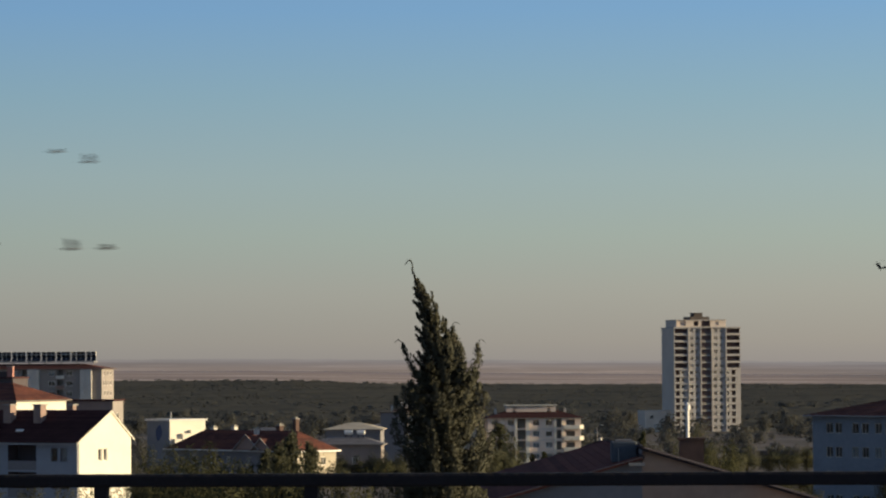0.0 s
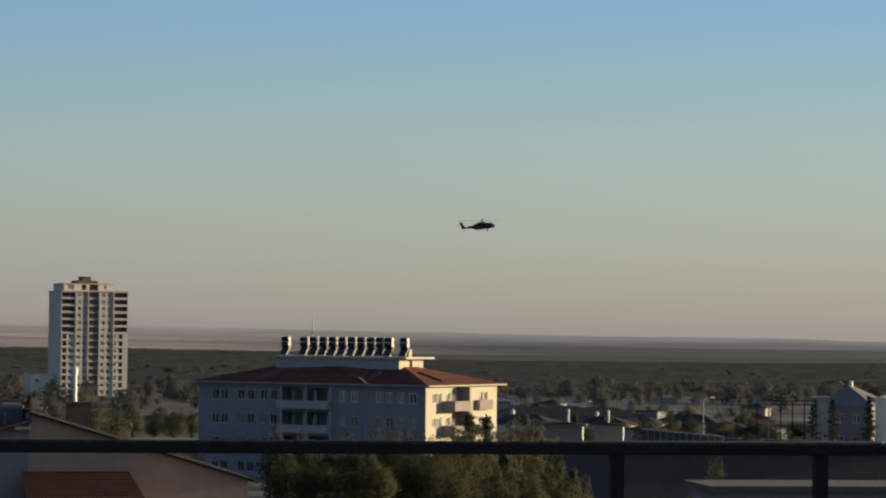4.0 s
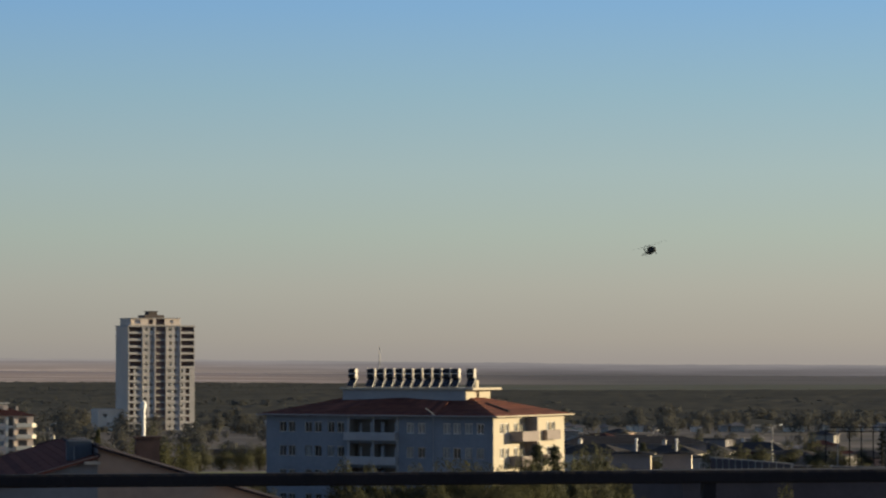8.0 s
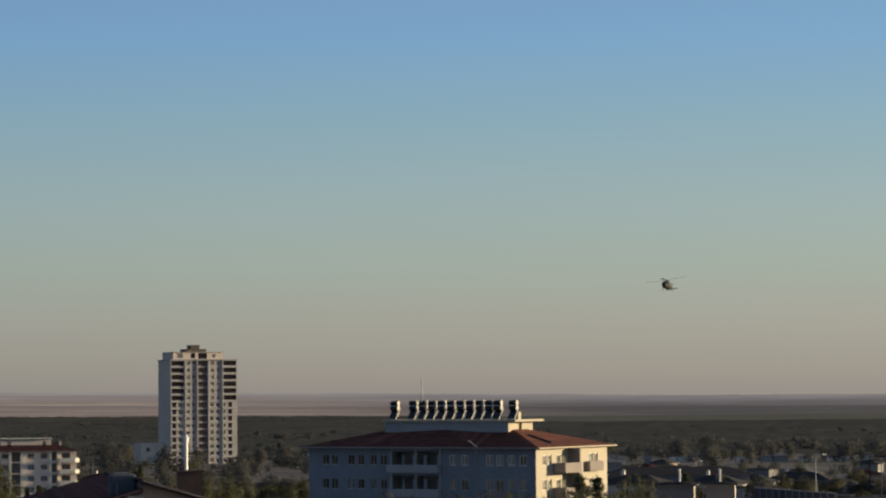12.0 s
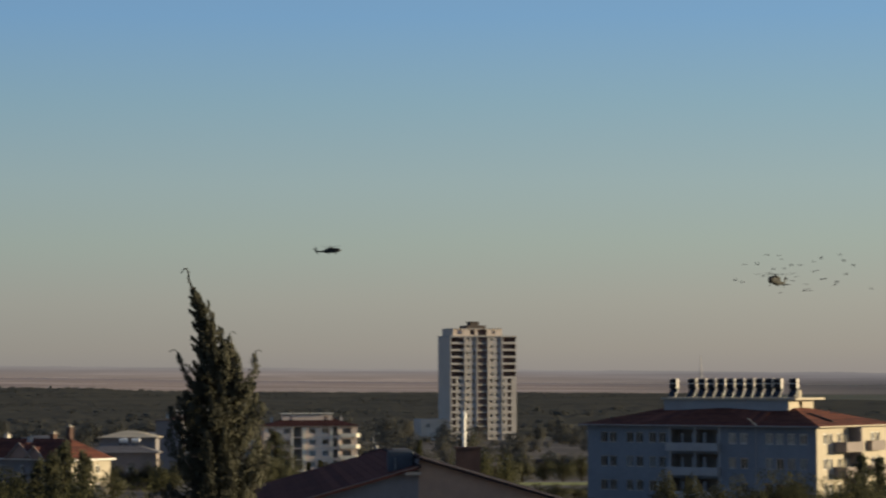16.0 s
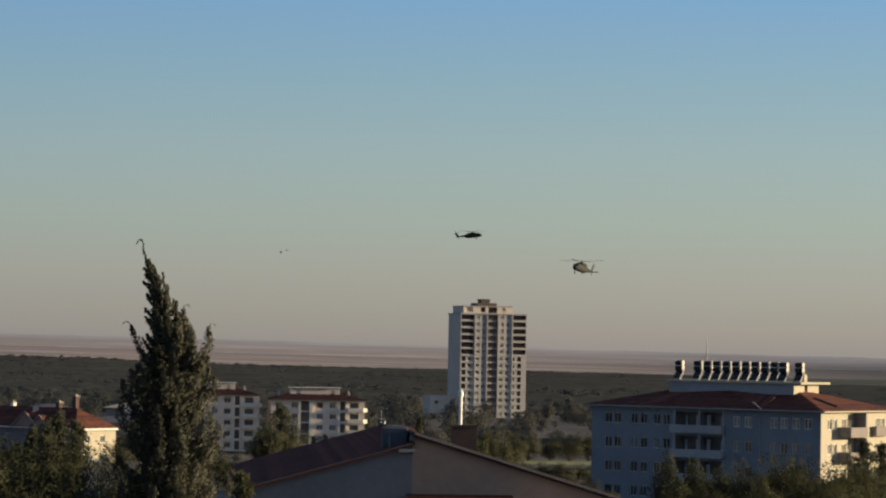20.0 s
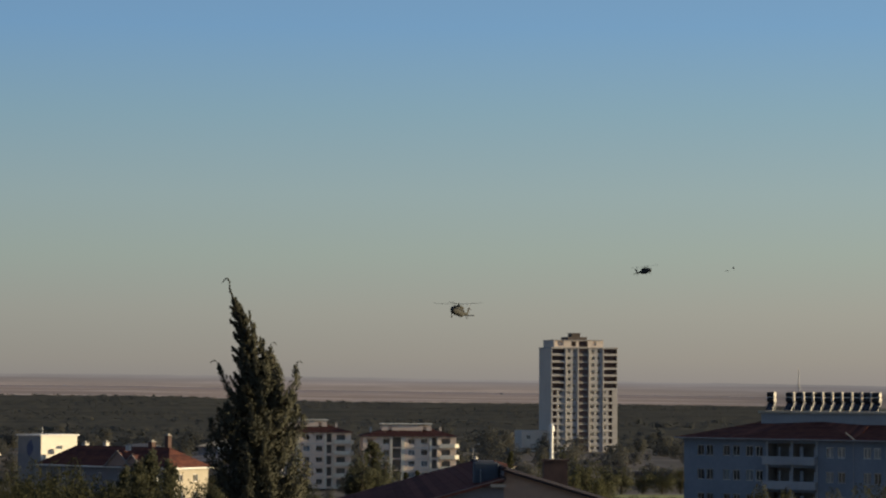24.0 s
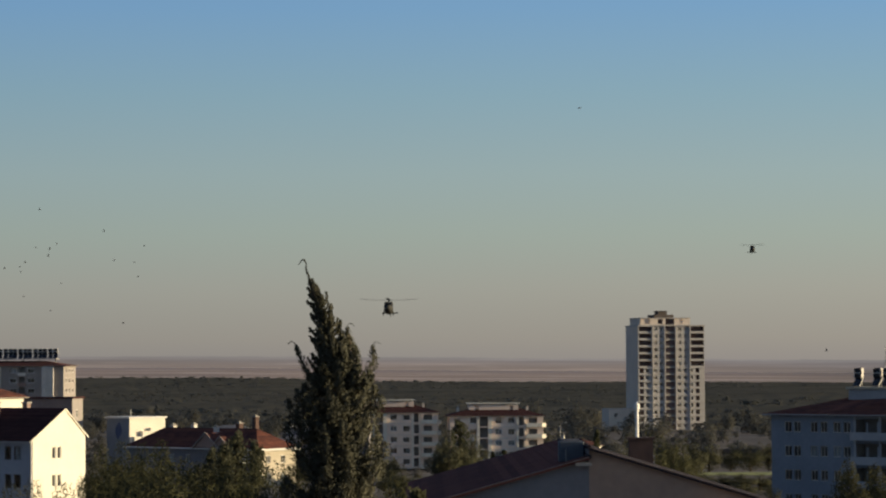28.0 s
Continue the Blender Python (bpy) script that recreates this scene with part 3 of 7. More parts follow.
# ---- far tower and flats ----
def apartment_tower():
    t = thing("apartment_tower", pose(5.14, 1188, 0, 0, 0, 15), "unfinished beige apartment tower with dark loggias and grey side wall", "apartment tower")
    W, D, H, s = 28.8, 20.0, 44.0, 2.9
    low = [k * s + 0.9 for k in range(9)]
    high = [k * s + 0.85 for k in range(9, 15)]
    wins = grid((3.1, 6.6, 9.1, 16.9, 19.5, 22.1), low, 1.6, 1.55) + grid((6.9, 9.3, 17.3, 19.9), high, 1.5, 1.7)
    loggia = [(0.35, 5.6, k * s + 0.75, k * s + 2.75, 1.8, True) for k in range(9, 15)] + [(22.9, 28.45, k * s + 0.75, k * s + 2.75, 1.8, True) for k in range(9, 15)]
    slots = [(11.9, 15.9, k * s + 0.22, k * s + 2.82, 0.7, True) for k in range(15)]
    slots += [(0.6, 2.3, k * s + 0.7, k * s + 2.7, 1.2, True) for k in range(9)] + [(24.9, 26.5, k * s + 0.7, k * s + 2.7, 1.2, True) for k in range(9)]
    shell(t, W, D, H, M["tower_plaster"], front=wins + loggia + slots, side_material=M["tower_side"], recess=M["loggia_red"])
    windows(t, (0, 0, 0), (1, 0, 0), wins, 2)
    # slab edges of the storeys, rails of the loggias and the raised middle
    for k in range(1, 16):
        bm = bmesh.new()
        box(bm, 0, 5.8, -0.35, -0.004, k * s - 0.18, k * s + 0.12)
        part("storey_slab", bm, M["tower_plaster"], t)
        bm = bmesh.new()
        box(bm, 22.7, 28.8, -0.35, -0.004, k * s - 0.18, k * s + 0.12)
        part("storey_slab", bm, M["tower_plaster"], t)
        bm = bmesh.new()
        box(bm, 12.0, 15.8, 0.1, 0.16, k * s - 0.3, k * s + 0.85)
        part("spandrel", bm, M["shade_plaster"], t)
        if k < 10:
            bm = bmesh.new()
            box(bm, 16.554, 22.296, -0.22, -0.004, k * s - 0.16, k * s + 0.10)
            part("storey_slab", bm, M["tower_plaster"], t)
    for u in (6.0, 11.3, 16.1, 22.3):
        bm = bmesh.new()
        box(bm, u, u + 0.45, -0.45, -0.004, 0, 43.9)
        part("pier", bm, M["tower_plaster"], t)
    # raised storey with its dark openings, then the stepped brown cap
    bm = bmesh.new()
    holes = [(0.7, 4.2, 0.5, 2.5, 0.5, True), (7.6, 9.6, 0.4, 2.5, 1.2, True), (10.9, 14.7, 0.3, 2.6, 1.4, True), (17.0, 18.4, 0.6, 2.3, 0.4, True)]
    panel(bm, (1.2, 0.6, 43.99), (1, 0, 0), 21.6, 2.9, holes)
    panel(bm, (22.8, 0.6, 43.99), (0, 1, 0), 17, 2.9, [])
    panel(bm, (22.8, 17.6, 43.99), (-1, 0, 0), 21.6, 2.9, [])
    panel(bm, (1.2, 17.6, 43.99), (0, -1, 0), 17, 2.9, [])
    part("roof_room", bm, [M["tower_side"], M["loggia_red"]], t)
    bm = bmesh.new()
    box(bm, 1.0, 23.0, 0.3, 17.8, 46.894, 47.1)
    part("roof_slab", bm, M["tower_plaster"], t)
    bm = bmesh.new()
    box(bm, 8.0, 16.3, 3, 14, 47.104, 48.35)
    part("roof_room", bm, M["roof_cap"], t)
    bm = bmesh.new()
    box(bm, 9.9, 13.6, 4, 10, 48.354, 49.8)
    part("roof_room", bm, M["roof_cap"], t)
    bm = bmesh.new()
    box(bm, 9.6, 13.9, 3.7, 10.3, 49.804, 50.0)
    part("roof_cap", bm, M["roof_cap"], t)
    bm = bmesh.new()
    box(bm, -0.25, 28.95, -0.5, 20.2, 43.6, 43.985)
    part("parapet_band", bm, M["tower_plaster"], t)
    a = thing("tower_annex", pose(-7.3, 1192, 0, 0, 0, 15), "low grey concrete annex beside the tower with a white base", "annex")
    holes = grid((2.2, 8.6), (5.4,), 1.6, 1.7)
    shell(a, 12.0, 12.0, 9.0, M["tower_side"], front=holes)
    windows(a, (0, 0, 0), (1, 0, 0), holes, 2)
    bm = bmesh.new()
    front = grid((0.8, 3.2, 5.6), (0.9,), 1.3, 1.4, 0.5, True)
    panel(bm, (4.0, -2.0, 0), (1, 0, 0), 8.0, 3.1, front)
    panel(bm, (12.0, -2.0, 0), (0, 1, 0), 1.99, 3.1, [])
    panel(bm, (4.0, -0.01, 0), (0, -1, 0), 1.99, 3.1, [])
    box(bm, 3.8, 12.2, -2.2, -0.01, 3.104, 3.3)
    part("base", bm, [M["pale_plaster"], M["shade_plaster"]], a)


apartment_tower()


def flats_block(x, y, z, rz, label):
    """Five-storey flats with a set-back stair strip, pilasters, angled balconies, hipped roof and a low roof room."""
    b = thing("apartment_block", pose(x, y, z, 0, 0, rz), label, "apartment block", "pale flats with red roofs")
    W, D, s = 24.0, 13.0, 2.86
    H = 5 * s
    zs = [k * s + 0.9 for k in range(5)]
    wins = grid((1.0, 5.1, 11.6, 14.9), zs, 1.7, 1.45)
    strip = [(7.6, 9.7, k * s + 0.2, k * s + 2.7, 1.2, True) for k in range(5)] + [(17.7, 18.9, k * s + 0.4, k * s + 2.6, 1.0, True) for k in range(5)]
    doors = [(20.2, 22.4, k * s + 0.25, k * s + 2.3, 0.9, True) for k in range(5)]
    rw = grid((3.0, 8.5), zs, 1.4, 1.4)
    shell(b, W, D, H, M["flats_plaster"], front=wins + strip + doors, right=rw)
    windows(b, (0, 0, 0), (1, 0, 0), wins, 2, 0.15, RND)
    windows(b, (W, 0, 0), (0, 1, 0), rw, 2)
    for u, w in ((7.0, 0.5), (9.8, 0.9), (17.1, 0.5), (19.0, 0.3)):
        bm = bmesh.new()
        box(bm, u, u + w, -0.3, -0.004, 0, H - 0.2)
        part("pilaster", bm, M["white_plaster"], b)
    for k in range(5):
        bm = bmesh.new()
        box(bm, 10.8, 17.0, -0.06, -0.004, k * s - 0.1, k * s + 0.08)
        part("storey_band", bm, M["pale_plaster"], b)
        # balcony with its end cut at an angle
        bm = bmesh.new()
        for z0, z1, inset in ((k * s - 0.06, k * s + 0.12, 0.0), (k * s + 0.124, k * s + 0.98, 0.02)):
            i = inset
            lofted(bm, [[(19.5 + i, -0.01, zz), (19.5 + i, -1.1 + i, zz), (23.6 - i, -1.1 + i, zz), (24.7 - i, -0.2, zz), (24.7 - i, -0.01, zz)] for zz in (z0, z1)])
        part("balcony", bm, M["white_plaster"], b)
    hip_roof(W, D, H, 2.1, 0.7, b, M["roof_dark"], 6)
    bm = bmesh.new()
    panel(bm, (5.1, 4.2, H + 0.8), (1, 0, 0), 12.8, 1.9, [(1.6, 2.6, 0.5, 1.7, 0.6, True), (10.6, 11.5, 0.5, 1.7, 0.6, True)])
    panel(bm, (17.9, 4.2, H + 0.8), (0, 1, 0), 5, 1.9, [])
    panel(bm, (17.9, 9.2, H + 0.8), (-1, 0, 0), 12.8, 1.9, [])
    panel(bm, (5.1, 9.2, H + 0.8), (0, -1, 0), 5, 1.9, [])
    part("roof_room", bm, [M["flats_plaster"], M["shade_plaster"]], b)
    for u in (5.4, 10.0, 14.0, 17.4):
        bm = bmesh.new()
        box(bm, u, u + 0.3, 4.3, 4.6, H + 2.704, H + 3.05)
        part("slab_post", bm, M["pale_plaster"], b)
    bm = bmesh.new()
    box(bm, 4.7, 18.3, 3.8, 9.6, H + 3.054, H + 3.25)
    part("roof_slab", bm, M["white_plaster"], b)
    for u, v in ((2.5, 8), (20.5, 7.5)):
        chimney(b, u, v, H + 0.6, H + 2.2, 0.6)


flats_block(-44.7, 725, 0.9, 7, "pale five-storey flats with red roof behind dark bushes")
flats_block(-71.8, 726, 1.8, 7, "pale five-storey flats with red roof beside the cypress")

HEATER = solar_heater()
PLACED = set()
FIRST_HEATER = []


def heater_at(x, y, z, rz, k=1.0):
    m = pose(x, y, z, 0, 0, rz) @ Matrix.Diagonal((k, k, k, 1))
    if "heater" in PLACED:
        return copy_thing(HEATER, m)
    PLACED.add("heater")
    FIRST_HEATER.append(m)


# ---- blue apartment house with rooftop heaters ----
def blue_house():
    PHI = 37.6
    h = thing("blue_apartment_house", pose(46.65 - 34.3 * math.cos(radians(PHI)), 350 + 34.3 * math.sin(radians(PHI)), 9.8, 0, 0, -PHI), "blue-grey apartment house with red hipped roof and cream end wall", "apartment house")
    W, D, H = 34.3, 18.5, 12.4
    rows = [0.8, 3.9, 7.0, 10.1]
    wins = grid((2.1, 3.5, 6.1, 7.6, 9.6, 11.1, 21.6, 23.3, 27.0, 28.5, 30.2, 31.9), rows, 1.05, 1.35)
    loggia = [(u, u + 3.35, z - 0.75, z + 1.75, 1.9, True) for z in rows for u in (13.0, 16.65)]
    loggia = [q if q[2] > 0.2 else (*q[:2], 0.2, *q[3:]) for q in loggia]
    rw = grid((1.7, 2.95, 5.2, 13.7, 15.0), rows, 1.0, 1.35)
    doors = grid((6.5, 9.4), [z - 0.7 if z > 1 else 0.1 for z in rows], 1.3, 2.05)
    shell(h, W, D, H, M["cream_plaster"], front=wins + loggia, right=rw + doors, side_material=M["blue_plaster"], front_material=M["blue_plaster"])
    windows(h, (0, 0, 0), (1, 0, 0), [q for q in wins if q[0] < 13], 2, 0.2, RND, paint="pale_plaster")
    windows(h, (0, 0, 0), (1, 0, 0), [q for q in wins if q[0] > 13 and q[2] < 9], 2, 0.4, RND, paint="pale_plaster")
    windows(h, (0, 0, 0), (1, 0, 0), [q for q in wins if q[0] > 13 and q[2] > 9], 2, 0.8, RND, paint="trim")
    windows(h, (W, 0, 0), (0, 1, 0), rw, 2, 0.1, RND)
    windows(h, (W, 0, 0), (0, 1, 0), doors, 2)
    # added dark wall and partitions behind the windows keep sunlight out of the rooms
    bm = bmesh.new()
    box(bm, 2.2, W - 2.4, 2.4, D - 2.0, 0.1, H - 0.1)
    for u in (12.4, 20.9, 26.0):
        box(bm, u, u + 0.1, 0.16, 2.396, 0.1, H - 0.1)
    box(bm, 33.0, 33.1, 0.16, D - 0.16, 0.1, H - 0.1)
    for z in rows[1:]:
        box(bm, 0.2, 32.99, 0.2, 2.39, z - 1.1, z - 0.9)
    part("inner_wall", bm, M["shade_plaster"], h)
    for z in rows[1:]:
        bm = bmesh.new()
        box(bm, 12.6, 20.4, -0.9, -0.004, z - 0.95, z - 0.78)
        box(bm, 12.6, 20.4, -0.9, -0.78, z - 0.776, z + 0.1)
        box(bm, 12.6, 12.72, -0.776, -0.004, z - 0.776, z + 0.1)
        box(bm, 20.28, 20.4, -0.776, -0.004, z - 0.776, z + 0.1)
        part("balcony", bm, M["cool_plaster"], h)
        for v0, v1, out in ((4.2, 8.4, 1.87), (12.7, 16.3, 0.7)):
            bm = bmesh.new()
            box(bm, W + 0.004, W + out, v0, v1, z - 0.95, z - 0.78)
            box(bm, W + out - 0.12, W + out, v0, v1, z - 0.776, z + 0.3)
            box(bm, W + 0.004, W + out - 0.124, v0, v0 + 0.12, z - 0.776, z + 0.3)
            box(bm, W + 0.004, W + out - 0.124, v1 - 0.12, v1, z - 0.776, z + 0.3)
            part("balcony", bm, M["balcony_brown"], h)
        bm = bmesh.new()
        box(bm, W + 0.004, W + 1.75, 8.1, 8.38, z + 0.304, z + 2.1)
        part("balcony_screen", bm, M["balcony_brown"], h)
    # pale door posts and hanging cloths at the back of the loggias
    for z in rows[1:]:
        for u, w in ((13.9, 0.25), (15.5, 0.45), (17.1, 0.5), (19.2, 0.3)):
            bm = bmesh.new()
            box(bm, u, u + w, 1.0, 1.08, z - 0.74, z + 1.2 + 0.3 * w)
            part("door_post", bm, M["curtain"], h)
    for u in (12.7, 16.45, 20.1):
        bm = bmesh.new()
        box(bm, u, u + 0.3, -0.12, -0.004, 0, H - 0.3)
        part("pilaster", bm, M["cool_plaster"], h)
    bm = bmesh.new()
    tube(bm, [(25.6, -0.08, 0.2), (25.6, -0.08, H - 0.3)], [0.06, 0.06], 8)
    part("downpipe", bm, M["cool_plaster"], h)
    hip_roof(W, D, H, 2.55, 0.9, h, M["roof_maroon"], 16, ridge=10.2)
    # a broad cross hip over the middle bays, with a pale valley gutter at its end
    bm = bmesh.new()
    a, b, c = Vector((7.5, -0.96, H + 0.03)), Vector((26.2, -0.96, H + 0.03)), Vector((17.2, 6.0, H + 2.12))
    roof_plane(bm, a, b, c, c, 12)
    roof_plane(bm, b, b + Vector((-1.5, 6.5, 1.72)), c, c, 10)
    roof_plane(bm, a + Vector((1.5, 6.5, 1.72)), a, c, c, 10)
    part("cross_roof", bm, M["roof_maroon"], h)
    bm = bmesh.new()
    tube(bm, [(26.3, -0.98, H + 0.06), (23.4, 1.8, H + 0.84)], [0.10, 0.09], 6)
    part("valley_gutter", bm, M["cream_plaster"], h)
    bm = bmesh.new()
    box(bm, -0.9, W + 0.9, -1.02, -0.91, H - 0.10, H + 0.02)
    part("gutter", bm, M["cool_plaster"], h)
    bm = bmesh.new()
    box(bm, W + 0.91, W + 1.02, -0.9, D + 0.9, H - 0.14, H + 0.02)
    part("gutter", bm, M["cream_plaster"], h)
    # dark bar laid down the right-hand hip
    bm = bmesh.new()
    tube(bm, [(29.6, 6.4, H + 1.40), (33.6, 5.2, H + 0.42)], [0.24, 0.24], 6)
    part("felt_strip", bm, M["bitumen"], h)
    # roof room with its slab
    R0, R1, V0, V1, ZR = 7.9, 26.7, 6.2, 12.4, H + 0.7
    bm = bmesh.new()
    panel(bm, (R0, V0, ZR), (1, 0, 0), R1 - R0, 2.45, [(9.0, 9.8, 1.0, 1.6, 0.2, True)])
    panel(bm, (R1, V1, ZR), (-1, 0, 0), R1 - R0, 2.45, [])
    panel(bm, (R0, V1, ZR), (0, -1, 0), V1 - V0, 2.45, [])
    part("roof_room", bm, M["cool_plaster"], h)
    bm = bmesh.new()
    panel(bm, (R1, V0, ZR), (0, 1, 0), V1 - V0, 2.45, [(2.4, 3.4, 0.6, 2.3, 0.3, True)])
    part("roof_room_end", bm, M["cream_plaster"], h)
    bm = bmesh.new()
    box(bm, R0 - 0.3, R1 + 1.2, V0 - 0.3, V1 + 0.9, ZR + 2.454, ZR + 2.75, bevel=0.03)
    part("roof_slab", bm, M["cream_plaster"], h)
    bm = bmesh.new()
    box(bm, R1 - 0.5, R1 + 0.1, 8.6, 9.3, ZR + 2.754, ZR + 3.7)
    part("chimney", bm, M["cream_plaster"], h)
    bm = bmesh.new()
    tube(bm, [(10.9, 10.5, ZR + 2.754), (10.9, 10.5, ZR + 8.2)], [0.06, 0.05], 6)
    for k in range(4):
        box(bm, 10.5 + 0.1 * k, 11.3 - 0.1 * k, 10.44, 10.56, ZR + 5.6 + 0.3 * k, ZR + 5.65 + 0.3 * k)
    part("antenna", bm, M["pole_metal"], h)
    base = h.matrix_basis
    for u in (8.6, 11.5, 13.0, 14.45, 15.9, 17.35, 18.8, 20.25, 21.7, 23.1, 24.4, 26.7):
        p = base @ Vector((u, 7.6, ZR + 2.752))
        heater_at(p.x, p.y, p.z, -PHI, 1.06)


blue_house()


# ---- near twin house under the terrace ----
def twin_house():
    h = thing("twin_gable_house", pose(-1.1, 151, 14.3, 0, 0, 4.2), "twin house with dark tile roof, grey and brown gable halves", "house")
    # each half: outer edge, ridge height, eave height, depth, wall
    halves = ((-9.3, 9.85, 7.25, 34.0, "grey_plaster"), (11.7, 10.35, 6.85, 12.0, "tan_plaster"))
    for xe, zr, ze, L, mm in halves:
        sgn = 1 if xe > 0 else -1
        bm = bmesh.new()
        for y in (0, L):
            v = [bm.verts.new(p) for p in ((min(xe, 0), y, 0), (max(xe, 0), y, 0), (max(xe, 0), y, (ze if sgn > 0 else zr) - 0.05), (min(xe, 0), y, (zr if sgn > 0 else ze) - 0.05))]
            bm.faces.new(v if y == 0 else v[::-1])
        quad(bm, (xe, 0, 0), (xe, 0, ze - 0.05), (xe, L, ze - 0.05), (xe, L, 0))
        part("wall", bm, M[mm], h)
        ov = 0.5 * (ze - zr) / abs(xe)
        e0, e1 = Vector((xe + 0.5 * sgn, -0.35, ze + ov)), Vector((xe + 0.5 * sgn, L + 0.4, ze + ov))
        r0, r1 = Vector((0, -0.35, zr)), Vector((0, L + 0.4, zr))
        bm = bmesh.new()
        if sgn < 0:
            roof_plane(bm, e1, e0, r0, r1, 22, 0.02)
        else:
            roof_plane(bm, e0, e1, r1, r0, 26, 0.02)
        quad(bm, e0, r0, r0 - Vector((0, 0, 0.12)), e0 - Vector((0, 0, 0.12)))
        quad(bm, e0, e1, e1 - Vector((0, 0, 0.12)), e0 - Vector((0, 0, 0.12)))
        # right slope gets darker tiles, with the shade over it put into their colour
        part("roof", bm, M["roof_wine"] if sgn < 0 else M["roof_shade"], h)
        # pale mortared verge tiles along the front edge
        d = e0 - r0
        n = 22
        bm = bmesh.new()
        b = d * (0.97 / n)
        up, fwd, back = Vector((0, 0, 0.05)), Vector((0, -0.06, 0)), Vector((0, 0.16, 0))
        o = Vector((0, 0, 0))
        quad(bm, o + fwd, b + fwd, b + fwd + up, o + fwd + up)
        quad(bm, o + fwd + up, b + fwd + up, b + up + back, o + up + back)
        first = part("verge_tile", bm, M["rake_tile"], h)
        first.matrix_basis = Matrix.Translation(r0)
        for k in range(1, n):
            shared("verge_tile", first.data, h, Matrix.Translation(r0 + d * (k / n)))
        # ridge tiles
        bm = bmesh.new()
        tube(bm, [(0, 0, 0.0), (0, 0.58, 0.03)], [0.13, 0.11], 6)
        first = part("ridge_tile", bm, M["roof_shade"], h)
        first.matrix_basis = pose(0, -0.3, zr + 0.02)
        for k in range(1, int(L / 0.56)):
            shared("ridge_tile", first.data, h, pose(0, -0.3 + 0.56 * k, zr + 0.02))
    # step between the two ridges
    bm = bmesh.new()
    quad(bm, (-0.02, 12.0, 9.3), (-0.02, -0.34, 9.3), (-0.02, -0.34, 10.34), (-0.02, 12.0, 10.34))
    part("step_wall", bm, M["grey_plaster"], h)
    bm = bmesh.new()
    box(bm, 0.0, 5.2, 12.41, 33.0, 0, 7.55)
    part("rear_wing", bm, M["grey_plaster"], h)
    # gutter hopper where the two halves meet
    bm = bmesh.new()
    box(bm, -0.75, 0.1, -0.62, -0.42, 9.42, 9.58)
    part("gutter_end", bm, M["concrete"], h)
    # grey roof tank on the step
    bm = bmesh.new()
    box(bm, -1.45, -0.1, 2.6, 4.2, 9.5, 10.62, bevel=0.06)
    tank = part("roof_tank", bm, M["tank_blue"], h, "grey-blue square water tank")
    bm = bmesh.new()
    box(bm, -1.2, -0.35, 3.0, 3.9, 10.624, 10.72)
    part("tank_lid", bm, M["grey_plaster"], tank)
    bm = bmesh.new()
    tube(bm, [(-1.1, 2.5, 9.5), (-1.1, 2.5, 10.2), (-1.1, 2.62, 10.25)], [0.035, 0.035, 0.03], 6)
    part("tank_pipe", bm, M["pole_metal"], tank)
    # brick chimney with a bright stove pipe
    bm = bmesh.new()
    box(bm, 0, 1.42, 0, 0.9, 0, 2.75)
    ch = part("chimney", bm, M["brick"], h, "broad dark brick chimney")
    ch.matrix_basis = pose(3.35, 16.8, 7.554)
    bm = bmesh.new()
    box(bm, -0.1, 1.52, -0.1, 1.0, 2.754, 2.88)
    part("chimney_cap", bm, M["brick"], ch)
    bm = bmesh.new()
    tube(bm, [(0.5, 0.45, 2.884), (0.5, 0.45, 4.55)], [0.11, 0.11], 12)
    tube(bm, [(0.5, 0.45, 4.55), (0.5, 0.45, 4.80), (0.5, 0.45, 4.98)], [0.17, 0.17, 0.03], 12)
    part("stove_pipe", bm, M["white_metal"], ch, "bright metal stove pipe")
    # lean-to roof over the joint of the halves
    bm = bmesh.new()
    roof_plane(bm, (-0.3, -4.0, 6.0), (5.75, -4.0, 6.0), (5.3, -0.02, 7.2), (-0.3, -0.02, 7.2), 12, 0.06)
    part("porch_roof", bm, M["roof_brown"], h)
    bm = bmesh.new()
    box(bm, 0.0, 5.2, -3.6, -0.01, 0, 5.95)
    part("porch_wall", bm, M["brown_plaster"], h)


twin_house()


